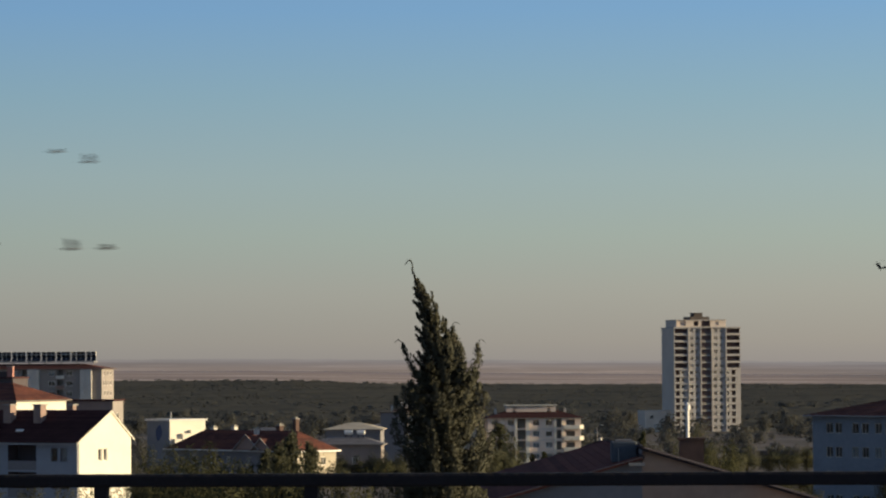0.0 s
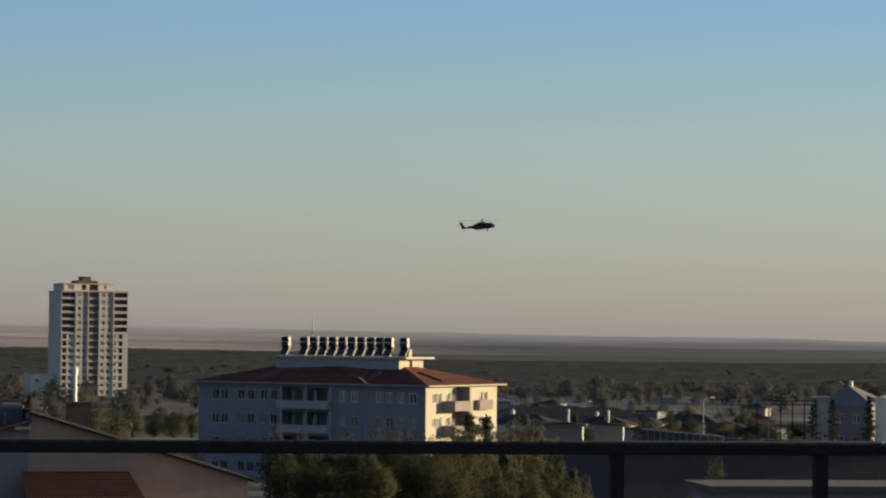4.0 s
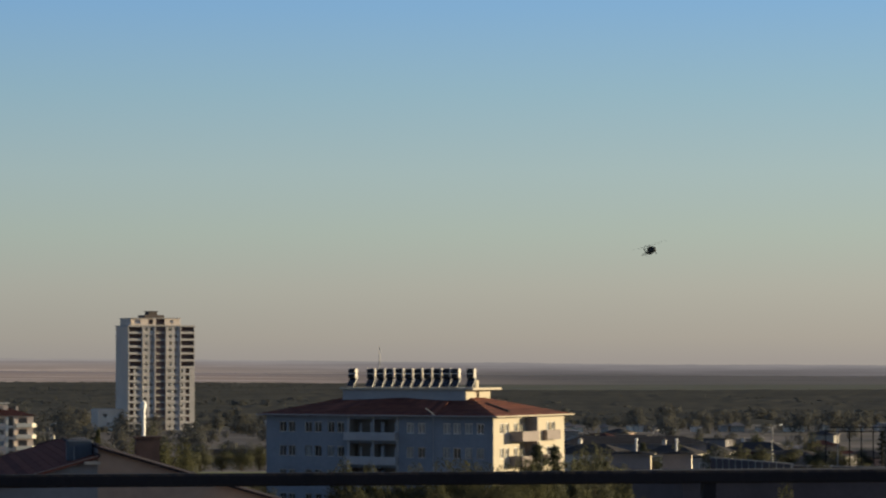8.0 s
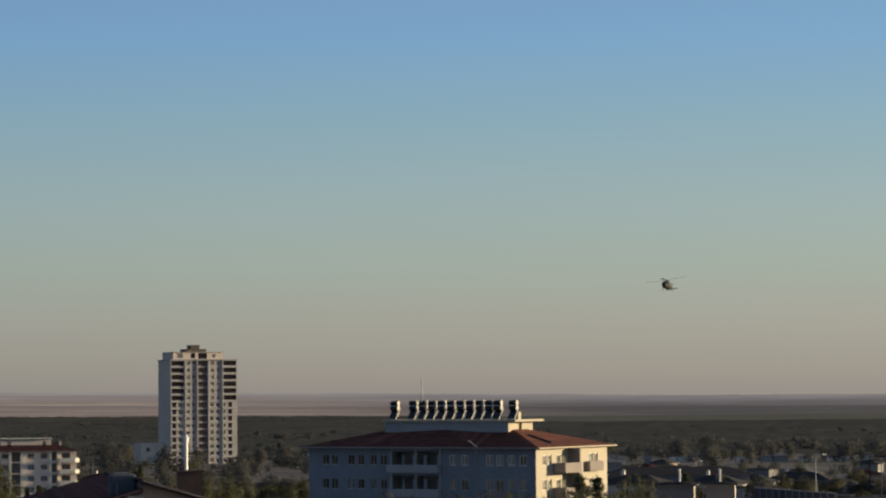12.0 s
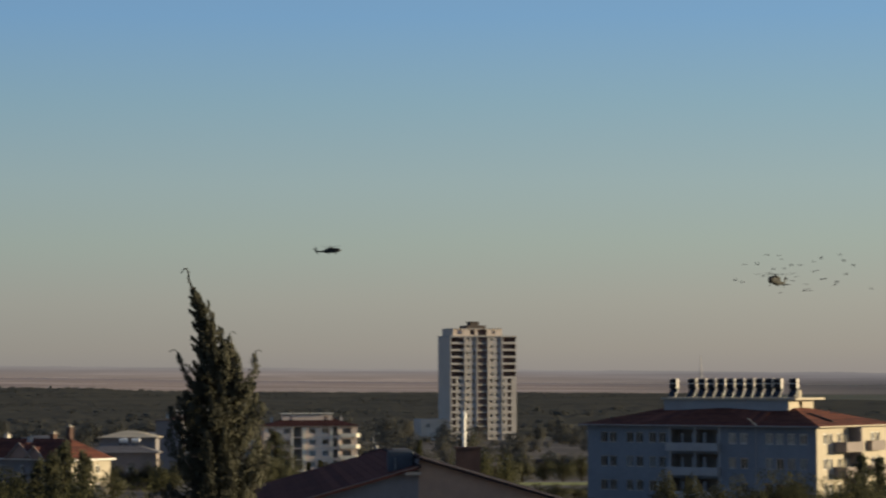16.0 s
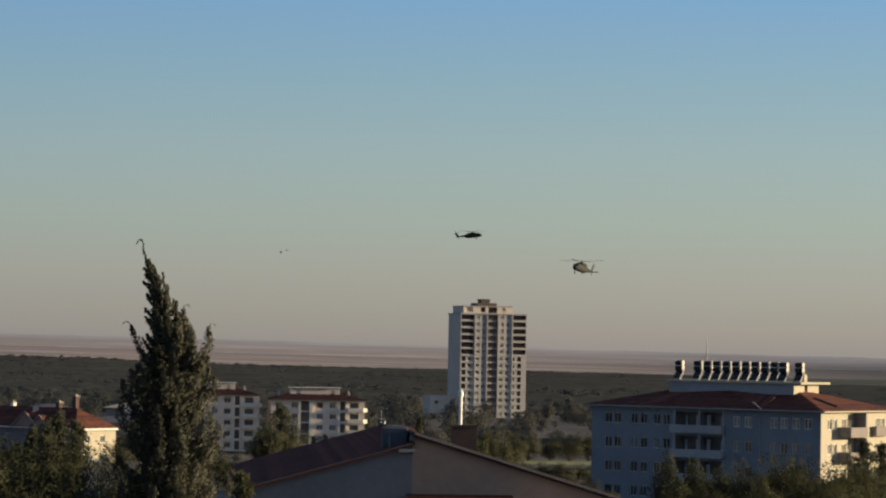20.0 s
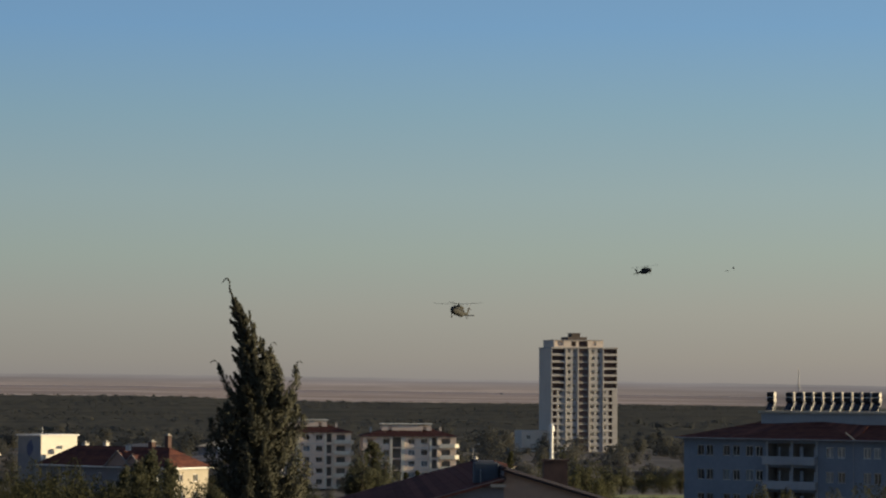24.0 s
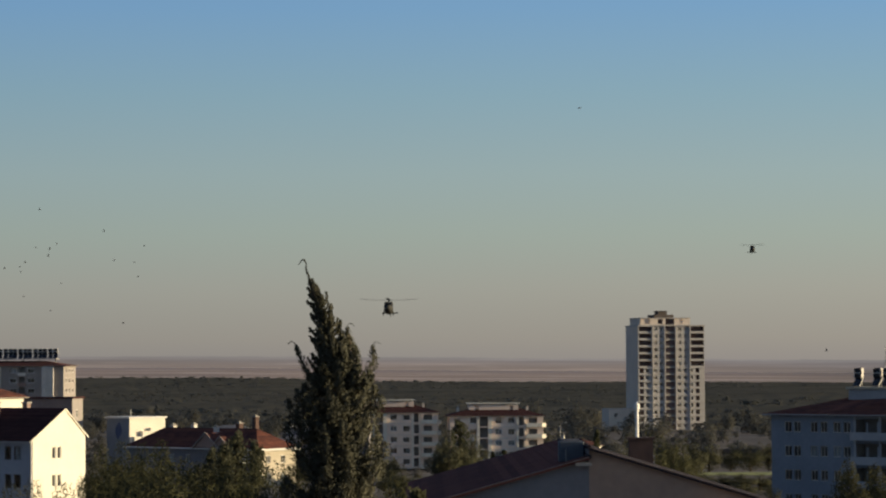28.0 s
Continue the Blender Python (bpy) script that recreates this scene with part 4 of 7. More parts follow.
# ---- houses on the left ----
def gable_house():
    A = 25.7
    W, D, H, RISE = 46.0, 8.9, 9.6, 3.0
    VR, HB = 0.61 * D, H + 0.3
    ca, sa_ = math.cos(radians(A)), math.sin(radians(A))
    h = thing("white_gable_house", pose(-59.35 - W * ca, 285 + W * sa_, 12.0, 0, 0, -A), "long white row house with dark red roof and sunlit gable", "house")
    rows = (1.75, 4.6, 7.45)
    wins, log = [], []
    for k in range(3):
        o = W - 15.6 * k
        for z in rows:
            wins += [(o - 3.6, o - 2.75, z, z + 1.4, 0, False), (o - 2.4, o - 1.5, z, z + 1.4, 0, False), (o - 11.6, o - 10.7, z, z + 1.4, 0, False)]
            log += [(o - 9.2, o - 5.5, z - 0.9, z + 1.75, 1.6, True)]
            if k:
                wins.append((o - 14.9, o - 13.0, z, z + 1.4, 0, False))
    wins = [q for q in wins if q[0] > 0.3]
    log = [q for q in log if q[0] > 0.3]
    gw = [(u, u + 0.62, z, z + 1.3, 0, False) for z in rows for u in (3.25, 4.15)]
    # front coloured as shaded; unseen rear greyed to dim its reflection in windows opposite
    shell(h, W, D, H, M["white_plaster"], front=wins + log, right=gw, front_material=M["shaded_white_plaster"], recess=M["dark_plaster"], rear_material=M["grey_plaster"])
    windows(h, (0, 0, 0), (1, 0, 0), wins, 1, 0.06, RND, paint="grey_plaster")
    windows(h, (W, 0, 0), (0, 1, 0), gw, 1)
    for q in log:
        bm = bmesh.new()
        box(bm, q[0], q[1], 0.02, 0.14, q[2] + 0.004, q[2] + 0.95)
        part("loggia_parapet", bm, M["grey_plaster"], h)
    for x in (0.0, W):
        bm = bmesh.new()
        v = [bm.verts.new(p) for p in ((x, 0, H), (x, D, H), (x, D, HB), (x, VR, H + RISE))]
        bm.faces.new(v if x else v[::-1])
        part("gable_wall", bm, M["white_plaster"], h)
    for z0, y_e, run in ((H, -0.45, VR), (HB, D + 0.45, D - VR)):
        bm = bmesh.new()
        dz = 0.45 * (H + RISE - z0) / run
        a, b = Vector((-0.25, y_e, z0 - dz + 0.05)), Vector((W + 0.12, y_e, z0 - dz + 0.05))
        c, d = Vector((W + 0.12, VR, H + RISE + 0.05)), Vector((-0.25, VR, H + RISE + 0.05))
        roof_plane(bm, *((a, b, c, d) if y_e < 0 else (b, a, d, c)), 18, 0.05)
        part("roof", bm, M["roof_dark"], h)
        # white board along the gable's edge
        bm = bmesh.new()
        quad(bm, b + Vector((0.01, 0, -0.2)), c + Vector((0.01, 0, -0.2)), c + Vector((0.01, 0, -0.02)), b + Vector((0.01, 0, -0.02)))
        part("barge_board", bm, M["white_plaster"], h)
    bm = bmesh.new()
    box(bm, -0.2, W + 0.1, -0.56, -0.46, H - 0.42, H - 0.30)
    part("gutter", bm, M["cool_plaster"], h)
    for u, v, top, w in ((7.7, 3.4, 0.55, 0.95), (5.6, 6.2, 0.5, 0.6), (11.7, 3.4, 0.55, 0.95), (16.6, 3.4, 0.4, 0.85), (20.2, 6.2, 0.5, 0.6), (21.9, 3.4, 0.55, 0.95), (27.5, 3.4, 0.5, 0.9), (32.0, 3.4, 0.5, 0.9)):
        chimney(h, W - u, v, H + RISE - 1.5, H + RISE + top, w, M["brown_plaster"], False)
    # raised bay with its own eave, and small roof lights
    bm = bmesh.new()
    bay = [(1.0, 3.3, z, z + 1.4, 0, False) for z in rows]
    panel(bm, (W - 16.3, -0.35, 0), (1, 0, 0), 4.3, H + 1.05, bay)
    panel(bm, (W - 12.0, -0.35, 0), (0, 1, 0), 2.6, H + 1.05, [])
    panel(bm, (W - 16.3, 2.25, 0), (0, -1, 0), 2.6, H + 1.05, [])
    part("bay_wall", bm, M["shaded_white_plaster"], h)
    windows(h, (W - 16.3, -0.35, 0), (1, 0, 0), bay, 2, 0.0, RND, paint="grey_plaster")
    bm = bmesh.new()
    roof_plane(bm, (W - 16.5, -0.6, H + 1.06), (W - 11.8, -0.6, H + 1.06), (W - 11.8, 2.4, H + 1.5), (W - 16.5, 2.4, H + 1.5), 5)
    part("bay_roof", bm, M["roof_dark"], h)
    for u in (W - 9.3, W - 12.6):
        bm = bmesh.new()
        s = math.degrees(math.atan2(RISE, VR))
        box(bm, 0, 0.9, 0, 0.35, 0.04, 0.16, pose(u, 1.4, H + 0.80, s, 0, 0))
        part("roof_light", bm, M["trim"], h)
    bm = bmesh.new()
    tube(bm, [(W - 0.1, -0.12, 0.1), (W - 0.1, -0.12, H - 0.3)], [0.06, 0.06], 8)
    part("downpipe", bm, M["trim"], h)


gable_house()


def plain_house(name, x, y, z, rz, W, D, H, rise, wall_m, roof_m, label, rows, cols, right_cols=(), wsize=(1.1, 1.3), chimneys=(), sunside_m=None, curtains=0.2, courses=8, group=""):
    """A hipped house whose front right corner stands at x, y; its sunlit right wall can be painted paler."""
    a = radians(rz)
    h = thing(name, pose(x - W * math.cos(a), y - W * math.sin(a), z, 0, 0, rz), label, "house", group)
    wins = grid(cols, rows, *wsize)
    rw = grid(right_cols, rows, *wsize)
    shell(h, W, D, H, sunside_m or wall_m, front=wins, right=rw, front_material=wall_m, side_material=wall_m)
    windows(h, (0, 0, 0), (1, 0, 0), wins, 2, curtains, RND)
    windows(h, (W, 0, 0), (0, 1, 0), rw, 2)
    if rise:
        hip_roof(W, D, H, rise, 0.6, h, roof_m, courses)
    else:
        bm = bmesh.new()
        box(bm, -0.3, W + 0.3, -0.3, D + 0.3, H + 0.004, H + 0.3)
        part("roof", bm, roof_m, h)
    for u, v, zz, w, mm in chimneys:
        chimney(h, u, v, H + rise * 0.35, H + zz, w, mm)
    return h


# fronts take darker plaster for their shade, right walls paler for the sun
plain_house("hipped_house", -91.95, 398, 11, -28, 24, 11, 13.4, 2.5, M["brown_plaster"], M["roof_maroon"], "cream house with orange tile roof behind the white row house", (1.2, 4.2, 7.3, 10.5), (2, 5, 9, 13, 17, 21), (2.2, 7.4), sunside_m=M["white_plaster"], courses=12)
plain_house("flat_roofed_house", -101.9, 520, 9, -8, 11.0, 6, 13.7, 0, M["brown_plaster"], M["roof_dark"], "grey house with dark flat roof beside the row house", (1.0, 4.0, 7.0, 10.2), (1.2, 4.6, 7.2), (2.2,), sunside_m=M["beige_plaster"])
plain_house("red_roofed_house", -62.2, 480, 8, -37.6, 32.5, 9.5, 6.4, 3.4, M["grey_plaster"], M["roof_maroon"], "low white house with red hipped roof and several chimneys", (1.0, 4.0), (2, 6, 11, 15, 20, 25, 29), (2.2, 5.8), chimneys=((6, 5.5, 3.7, 0.9, M["pale_plaster"]), (11, 5.8, 3.9, 0.8, M["pale_plaster"]), (22, 6.2, 4.2, 0.9, M["brick"]), (27.2, 5.0, 5.4, 0.8, M["brick"]), (19, 3.5, 3.6, 0.7, M["pale_plaster"])), sunside_m=M["cream_plaster"], courses=14)


def cross_gable():
    """The pale-edged cross gable and the white fascia of the red-roofed house."""
    h = bpy.data.objects["red_roofed_house"]
    W, D, H = 32.5, 9.5, 6.4
    bm = bmesh.new()
    box(bm, -0.62, W + 0.62, -0.72, -0.61, H - 0.14, H + 0.08)
    part("fascia", bm, M["trim"], h)
    bm = bmesh.new()
    box(bm, W + 0.61, W + 0.74, -0.6, D + 0.6, H - 0.22, H + 0.10)
    part("fascia", bm, M["trim"], h)
    for u, w, rise in ((21.0, 3.0, 2.5), (24.6, 2.2, 1.9)):
        bm = bmesh.new()
        a, b, c = (u - w, -0.9, H + 0.2), (u + w, -0.9, H + 0.2), (u, -0.9, H + 0.2 + rise)
        bm.faces.new([bm.verts.new(p) for p in (a, b, c)])
        part("gable_wall", bm, M["brown_plaster"], h)
        for sx in (-1, 1):
            bm = bmesh.new()
            e0, e1 = Vector((u + sx * (w + 0.3), -1.1, H + 0.0)), Vector((u + sx * (w + 0.3), 4.0, H + 0.0))
            r0, r1 = Vector((u, -1.1, H + 0.25 + rise)), Vector((u, 4.6, H + 0.25 + rise))
            roof_plane(bm, *((e1, e0, r0, r1) if sx < 0 else (e0, e1, r1, r0)), 8)
            part("cross_roof", bm, M["roof_maroon"], h)
            bm = bmesh.new()
            tube(bm, [e0 + Vector((0, -0.06, 0.02)), r0 + Vector((0, -0.06, 0.02))], [0.11, 0.11], 6)
            part("verge", bm, M["beige_plaster"], h)


cross_gable()


def mural_house():
    # blue plaster carries the shade of the front, white the sunlit side
    h = plain_house("white_box_house", -91.2, 520, 9, -46, 7.6, 8.0, 9.95, 0, M["blue_plaster"], M["trim"], "white flat-roofed house with a dark leaf-shaped wall mural", (), (), (), courses=4, sunside_m=M["white_plaster"])
    bm = bmesh.new()
    pts = [(4.0 + 1.0 * math.sin(t) * (1 + 0.3 * math.sin(2 * t)), -0.012, 7.7 - 1.45 * math.cos(t) + 0.6 * math.sin(t)) for t in [2 * math.pi * k / 24 for k in range(24)]]
    bm.faces.new([bm.verts.new(p) for p in pts])
    part("mural", bm, M["mural"], h)
    for v0, v1, zz in ((0.6, 2.4, 6.6), (2.4, 4.2, 7.6), (4.2, 6.0, 8.2)):
        bm = bmesh.new()
        box(bm, 7.604, 8.4, v0, v1 - 0.05, 0, zz)
        part("extension", bm, M["white_plaster"], h)
    bm = bmesh.new()
    tube(bm, [(7.1, 0.6, 10.5), (7.1, 0.6, 11.6)], [0.08, 0.08], 8)
    part("vent_pipe", bm, M["trim"], h)


mural_house()


def low_hall():
    """Flat pale hall, a dark-roofed shed before it and two white tanks on the shed."""
    z = ground_z(-60, 560)
    plain_house("low_hall", -55.9, 560, z - 0.2, 1, 11.0, 9, 16.5 - z, 1.3, M["grey_plaster"], M["cream_plaster"], "low grey hall with a pale sheet roof among trees", (5.2,), (1.0, 4.0, 7.2), courses=2)
    z = ground_z(-60, 538)
    plain_house("dark_roofed_shed", -53.4, 536, z - 0.2, 1, 14.0, 7, 14.2 - z, 1.3, M["balcony_brown"], M["slate"], "long shed with grey sheet roof and brown wall", (3.6,), (1.5, 5.0, 8.5), courses=5)
    plain_house("grey_block", -63.8, 706, ground_z(-66, 706) - 0.2, 2, 6.6, 8, 17.2 - ground_z(-66, 706), 0, M["grey_plaster"], M["roof_cap"], "narrow grey block of flats with dark flat roof", (13.0,), (4.4,))
    for x in (-60.0, -57.6):
        tank = thing("water_tank", pose(x, 539.5, 15.75), "white water tank lying on the dark shed roof", "water tank", "white tanks on the shed")
        bm = bmesh.new()
        tube(bm, [(-0.8, 0, 0.45), (-0.7, 0, 0.45), (0.7, 0, 0.45), (0.8, 0, 0.45)], [0.3, 0.45, 0.45, 0.3], 14)
        part("drum", bm, M["white_metal"], tank)
        for u in (-0.5, 0.5):
            bm = bmesh.new()
            box(bm, u - 0.06, u + 0.06, -0.4, 0.4, -0.6, 0.06)
            part("cradle", bm, M["dark_metal"], tank)


low_hall()


def long_flats(x, y, z, rz, W, label, heat):
    """Seven-storey flats with stepped bays, red eaves and a row of heaters on the roof."""
    b = thing("long_apartment_block", pose(x, y, z, 0, 0, rz), label, "apartment block", "tall flats on the left")
    D, s = 14.0, 2.9
    H = 7 * s
    zs = [k * s + 0.9 for k in range(7)]
    cols = [c for c in np.arange(2.0, W - 2, 5.2)]
    wins = grid(cols, zs, 2.0, 1.4)
    log = [(c + 2.7, c + 4.4, k * s + 0.4, k * s + 2.6, 1.1, True) for c in cols[:-1:2] for k in range(7)]
    rw = grid((2.5, 6.2, 10.0), zs, 1.5, 1.4)
    shell(b, W, D, H, M["beige_plaster"], front=wins + log, right=rw)
    windows(b, (0, 0, 0), (1, 0, 0), wins, 2, 0.2, RND)
    windows(b, (W, 0, 0), (0, 1, 0), rw, 2)
    for n, c in enumerate(cols):
        if n % 3 == 2 or n == len(cols) - 1:
            bm = bmesh.new()
            bay = [(0.9, 2.5, z, z + 1.4, 0.25, True) for z in zs]
            panel(bm, (c - 0.8, -0.9, 0), (1, 0, 0), 3.4, H - 0.2, bay)
            panel(bm, (c + 2.6, -0.9, 0), (0, 1, 0), 0.89, H - 0.2, [])
            panel(bm, (c - 0.8, -0.01, 0), (0, -1, 0), 0.89, H - 0.2, [])
            part("bay", bm, [M["pale_plaster"], M["shade_plaster"]], b)
        elif n % 3 == 0:
            for k in range(7):
                bm = bmesh.new()
                box(bm, c + 2.5, c + 4.7, -0.7, -0.004, k * s + 0.1, k * s + 1.0)
                part("balcony", bm, M["brown_plaster"] if k < 6 else M["pale_plaster"], b)
    hip_roof(W, D, H, 1.5, 0.8, b, M["roof_brown"], 5)
    if heat:
        bm = bmesh.new()
        box(bm, W * 0.12, W * 0.93, 5.0, 9.0, H + 1.9, H + 2.15)
        part("heater_deck", bm, M["concrete"], b)
        for k in range(9):
            bm = bmesh.new()
            u = W * (0.13 + 0.098 * k)
            box(bm, u, u + 0.25, 6.8, 7.1, H + 0.7, H + 1.896)
            part("deck_post", bm, M["concrete"], b)
        for k in range(27):
            p = b.matrix_basis @ Vector((W * 0.13 + (W * 0.785) * k / 26 + (0.2 if k % 3 else 0), 6.6, H + 2.152))
            heater_at(p.x, p.y, p.z, rz, 1.22)


long_flats(-209.6, 806, 8.2, -3, 49.0, "tall beige flats with dark eaves and roof heaters", True)
long_flats(-229.0, 760, 11.0, -3, 20, "tall beige flats with a dark roof edge", False)


# ---- right-hand side ----
# grey fronts and pale right ends put the sunlight into the plaster
plain_house("cottage", 79.9, 420, 9, -13, 6.5, 5, 6.0, 0.35, M["grey_plaster"], M["bitumen"], "small grey house with dark roof and white stove pipe", (1.4,), (2, 4.6), (1.0,), sunside_m=M["cream_plaster"], group="cottages beyond the wall")
plain_house("cottage", 87.8, 428, 9, -13, 4.4, 5, 5.7, 0.35, M["grey_plaster"], M["bitumen"], "small grey house with dark roof and white stove pipe", (1.4,), (1.4,), (1.0,), sunside_m=M["white_plaster"], group="cottages beyond the wall")


plain_house("long_shed", 126.5, 600, 7.0, -4, 31, 9, 4.1, 1.6, M["grey_plaster"], M["bitumen"], "long low grey shed with dark roof beyond the cottages", (1.0,), (3, 8, 13, 18, 23, 28), (3,), courses=6)


def pipe_on(x, y, z, h):
    bm = bmesh.new()
    tube(bm, [(0, 0, -1.0), (0, 0, h)], [0.16, 0.16], 10)
    tube(bm, [(0, 0, h), (0, 0, h + 0.15), (0, 0, h + 0.3)], [0.26, 0.26, 0.04], 10)
    p = finish("stove_pipe", bm, M["white_metal"])
    p.matrix_basis = pose(x, y, z)
    tagged(p, "white metal stove pipe standing on a dark cottage roof", "stove pipe", "cottage stove pipes")


pipe_on(78.3, 423, 15.3, 1.75)
pipe_on(86.0, 430.5, 15.0, 1.75)


def school():
    h = thing("grey_school_building", pose(136.6, 496.7, 8, 0, 0, -30), "grey building with peaked roof and round sunlit stair tower", "building")
    W, D, H = 11.0, 14.0, 8.4
    wins = grid((1.5, 4.5, 7.5), (1.2, 5.2), 1.4, 1.6)
    shell(h, W, D, H, M["grey_plaster"], front=wins)
    windows(h, (0, 0, 0), (1, 0, 0), wins, 2)
    hip_roof(W, D, H, 3.3, 0.4, h, M["slate"], 6)
    bm = bmesh.new()
    tube(bm, [(13.5, -1.2, 0), (13.5, -1.2, 9.6)], [1.55, 1.55], 28)
    tw = part("stair_tower", bm, M["white_plaster"], h, "round cream stair tower")
    bm = bmesh.new()
    tube(bm, [(13.5, -1.2, 9.604), (13.5, -1.2, 9.85), (13.5, -1.2, 10.1)], [1.75, 1.75, 0.3], 28)
    part("tower_cap", bm, M["trim"], tw)
    bm = bmesh.new()
    tube(bm, [(13.5, -1.2, 5.2), (13.5, -1.2, 5.5)], [1.62, 1.62], 28)
    part("tower_band", bm, M["trim"], tw)
    bm = bmesh.new()
    tube(bm, [(13.5, -1.2, 2.2), (13.5, -1.2, 2.5)], [1.62, 1.62], 28)
    part("tower_band", bm, M["trim"], tw)
    bm = bmesh.new()
    box(bm, 11.02, 15.6, 6.6, 9.0, 0, 10.2)
    wing = part("rear_wing", bm, M["white_plaster"], h)
    bm = bmesh.new()
    box(bm, 10.9, 15.8, 6.4, 9.2, 10.204, 10.4)
    part("wing_roof", bm, M["slate"], wing)
    bm = bmesh.new()
    box(bm, 5.2, 5.8, 6.5, 7.1, H + 2.6, H + 4.2)
    part("chimney", bm, M["trim"], h)


school()
plain_house("stair_shaft", 132.1, 470, 8.3, -8, 2.6, 3, 9.8, 0, M["concrete"], M["concrete"], "tall narrow grey concrete shaft beside the bare pines", (), (), sunside_m=M["pale_plaster"])
plain_house("broad_dark_house", 66, 208, 13, 4, 24.5, 15, 7.2, 0, M["dark_plaster"], M["bitumen"], "broad dark plastered house with a flat roof", (), ())
plain_house("grey_annex_house", 44.6, 120, 14.7, 0, 16.0, 4.5, 7.55, 0, M["grey_plaster"], M["roof_cap"], "grey plastered house with brown flat roof", (1.2,), (3, 8, 13))


def warehouse(x, y, W, H, label):
    z = ground_z(x, y)
    plain_house("warehouse", x + W, y, z - 0.2, RND.uniform(-8, 8), W, 12 if H > 3 else 5, H, 0 if RND.random() < 0.5 else 1.4, RND.choice((M["pale_plaster"], M["white_plaster"], M["concrete"])), M["slate"], label, (0.8,), tuple(np.arange(1.5, W - 2, 4.0)), group="low sheds among the trees", courses=4)


for x, y, W, H in ((-124, 1050, 26, 5.5), (-150, 1000, 16, 5), (-92, 1090, 18, 4.5), (147, 1116, 2.8, 1.9), (158, 1133, 5.6, 2.1), (169, 1132, 4.9, 2.4), (180, 1131, 4.2, 2.6), (184, 1130, 3.5, 1.9), (195, 1129, 2.8, 2.1), (206, 1128, 5.6, 2.4), (210, 1127, 4.9, 2.6), (221, 1126, 4.2, 1.9), (232, 1125, 3.5, 2.1), (243, 1124, 2.8, 2.4), (247, 1123, 5.6, 2.6), (258, 1122, 4.9, 1.9), (269, 1121, 4.2, 2.1), (273, 1120, 3.5, 2.4), (284, 1119, 2.8, 2.6), (295, 1118, 5.6, 1.9), (306, 1117, 4.9, 2.1), (120, 960, 14, 3.5), (96, 990, 12, 3.6), (152, 1010, 14, 3.5), (60, 1150, 22, 5)):
    warehouse(x, y, W, H, "low white shed with flat grey roof among trees")
for x, y, rz, W, H in ((-140, 690, -28, 14, 6), (100, 560, -30, 14, 4.2), (122, 590, -25, 12, 4.0), (92, 620, -35, 15, 4.4), (140, 640, -20, 13, 4.2), (165, 690, -30, 16, 4.5), (70, 660, -30, 12, 4.0), (112, 700, -30, 16, 4.6), (185, 620, -24, 14, 4.2), (-10, 800, -20, 14, 4.4), (56, 780, -15, 16, 4.2)):
    plain_house("far_house", x, y, ground_z(x, y) - 0.1, rz, W, 9, H, 1.9, RND.choice((M["pale_plaster"], M["white_plaster"], M["grey_plaster"])), M["roof_dark"] if x < 60 else M["bitumen"], "small plastered house with tile roof among trees", (1.1,) if H < 5 else (1.1, 3.9), (2, 5.5, 9), (2.5, 5.5), group="small houses among the trees", courses=5, chimneys=((4, 5, 2.6, 0.7, None),))


def town_strip():
    """A loose strip of low houses on the right of the plain."""
    q = random.Random(31)
    for k in range(26):
        az, y = q.uniform(8.8, 18.0), q.uniform(560, 1000)
        x = math.tan(radians(az)) * y
        if (x - 146) ** 2 + (y - 500) ** 2 < 400:
            continue
        plain_house("far_house", x, y, ground_z(x, y) - 0.1, q.uniform(-40, 10), q.uniform(8, 13), q.uniform(6, 9), q.uniform(2.6, 3.6), q.choice((0, 1.4)), q.choice((M["concrete"], M["grey_plaster"], M["brown_plaster"])), q.choice((M["roof_dark"], M["bitumen"], M["slate"])), "low plastered house among trees and yards", (0.9,), (1.5, 4.5), (2.0,), group="small houses among the trees", courses=4)


town_strip()


def steel_frame():
    f = thing("steel_frame", pose(119.6, 470, ground_z(120, 470)), "tall dark open steel frame beside the pines", "frame")
    for z in (9.2, 8.5):
        bm = bmesh.new()
        box(bm, 0, 10.6, -0.08, 0.08, z, z + 0.16)
        part("beam", bm, M["dark_metal"], f)
    for k in range(6):
        bm = bmesh.new()
        box(bm, 2.07 * k - 0.09, 2.07 * k + 0.09, -0.19, -0.09, -0.2, 9.2)
        part("post", bm, M["pole_metal"] if k == 1 else M["dark_metal"], f)


steel_frame()


def pink_block():
    h = plain_house("terraced_block", -139.4, 600, 9.5, -3, 19, 12, 17.2, 0, M["dark_plaster"], M["roof_dark"], "brown terraced block with a row of rose chimneys", (1.0, 4.2, 7.4, 10.6, 13.8), (2, 6, 10, 14), (2.5, 7))
    for k in range(6):
        chimney(h, 1.2 + 3.3 * k, 3.0, 17.5, 19.9 - 0.15 * (k % 2), 1.2, M["rose_plaster"], False)
        if k < 5:
            bm = bmesh.new()
            box(bm, 1.9 + 3.3 * k, 3.75 + 3.3 * k, 2.9, 3.1, 17.51, 18.7 + 0.3 * (k % 2))
            part("parapet_panel", bm, M["dark_plaster"], h)


pink_block()


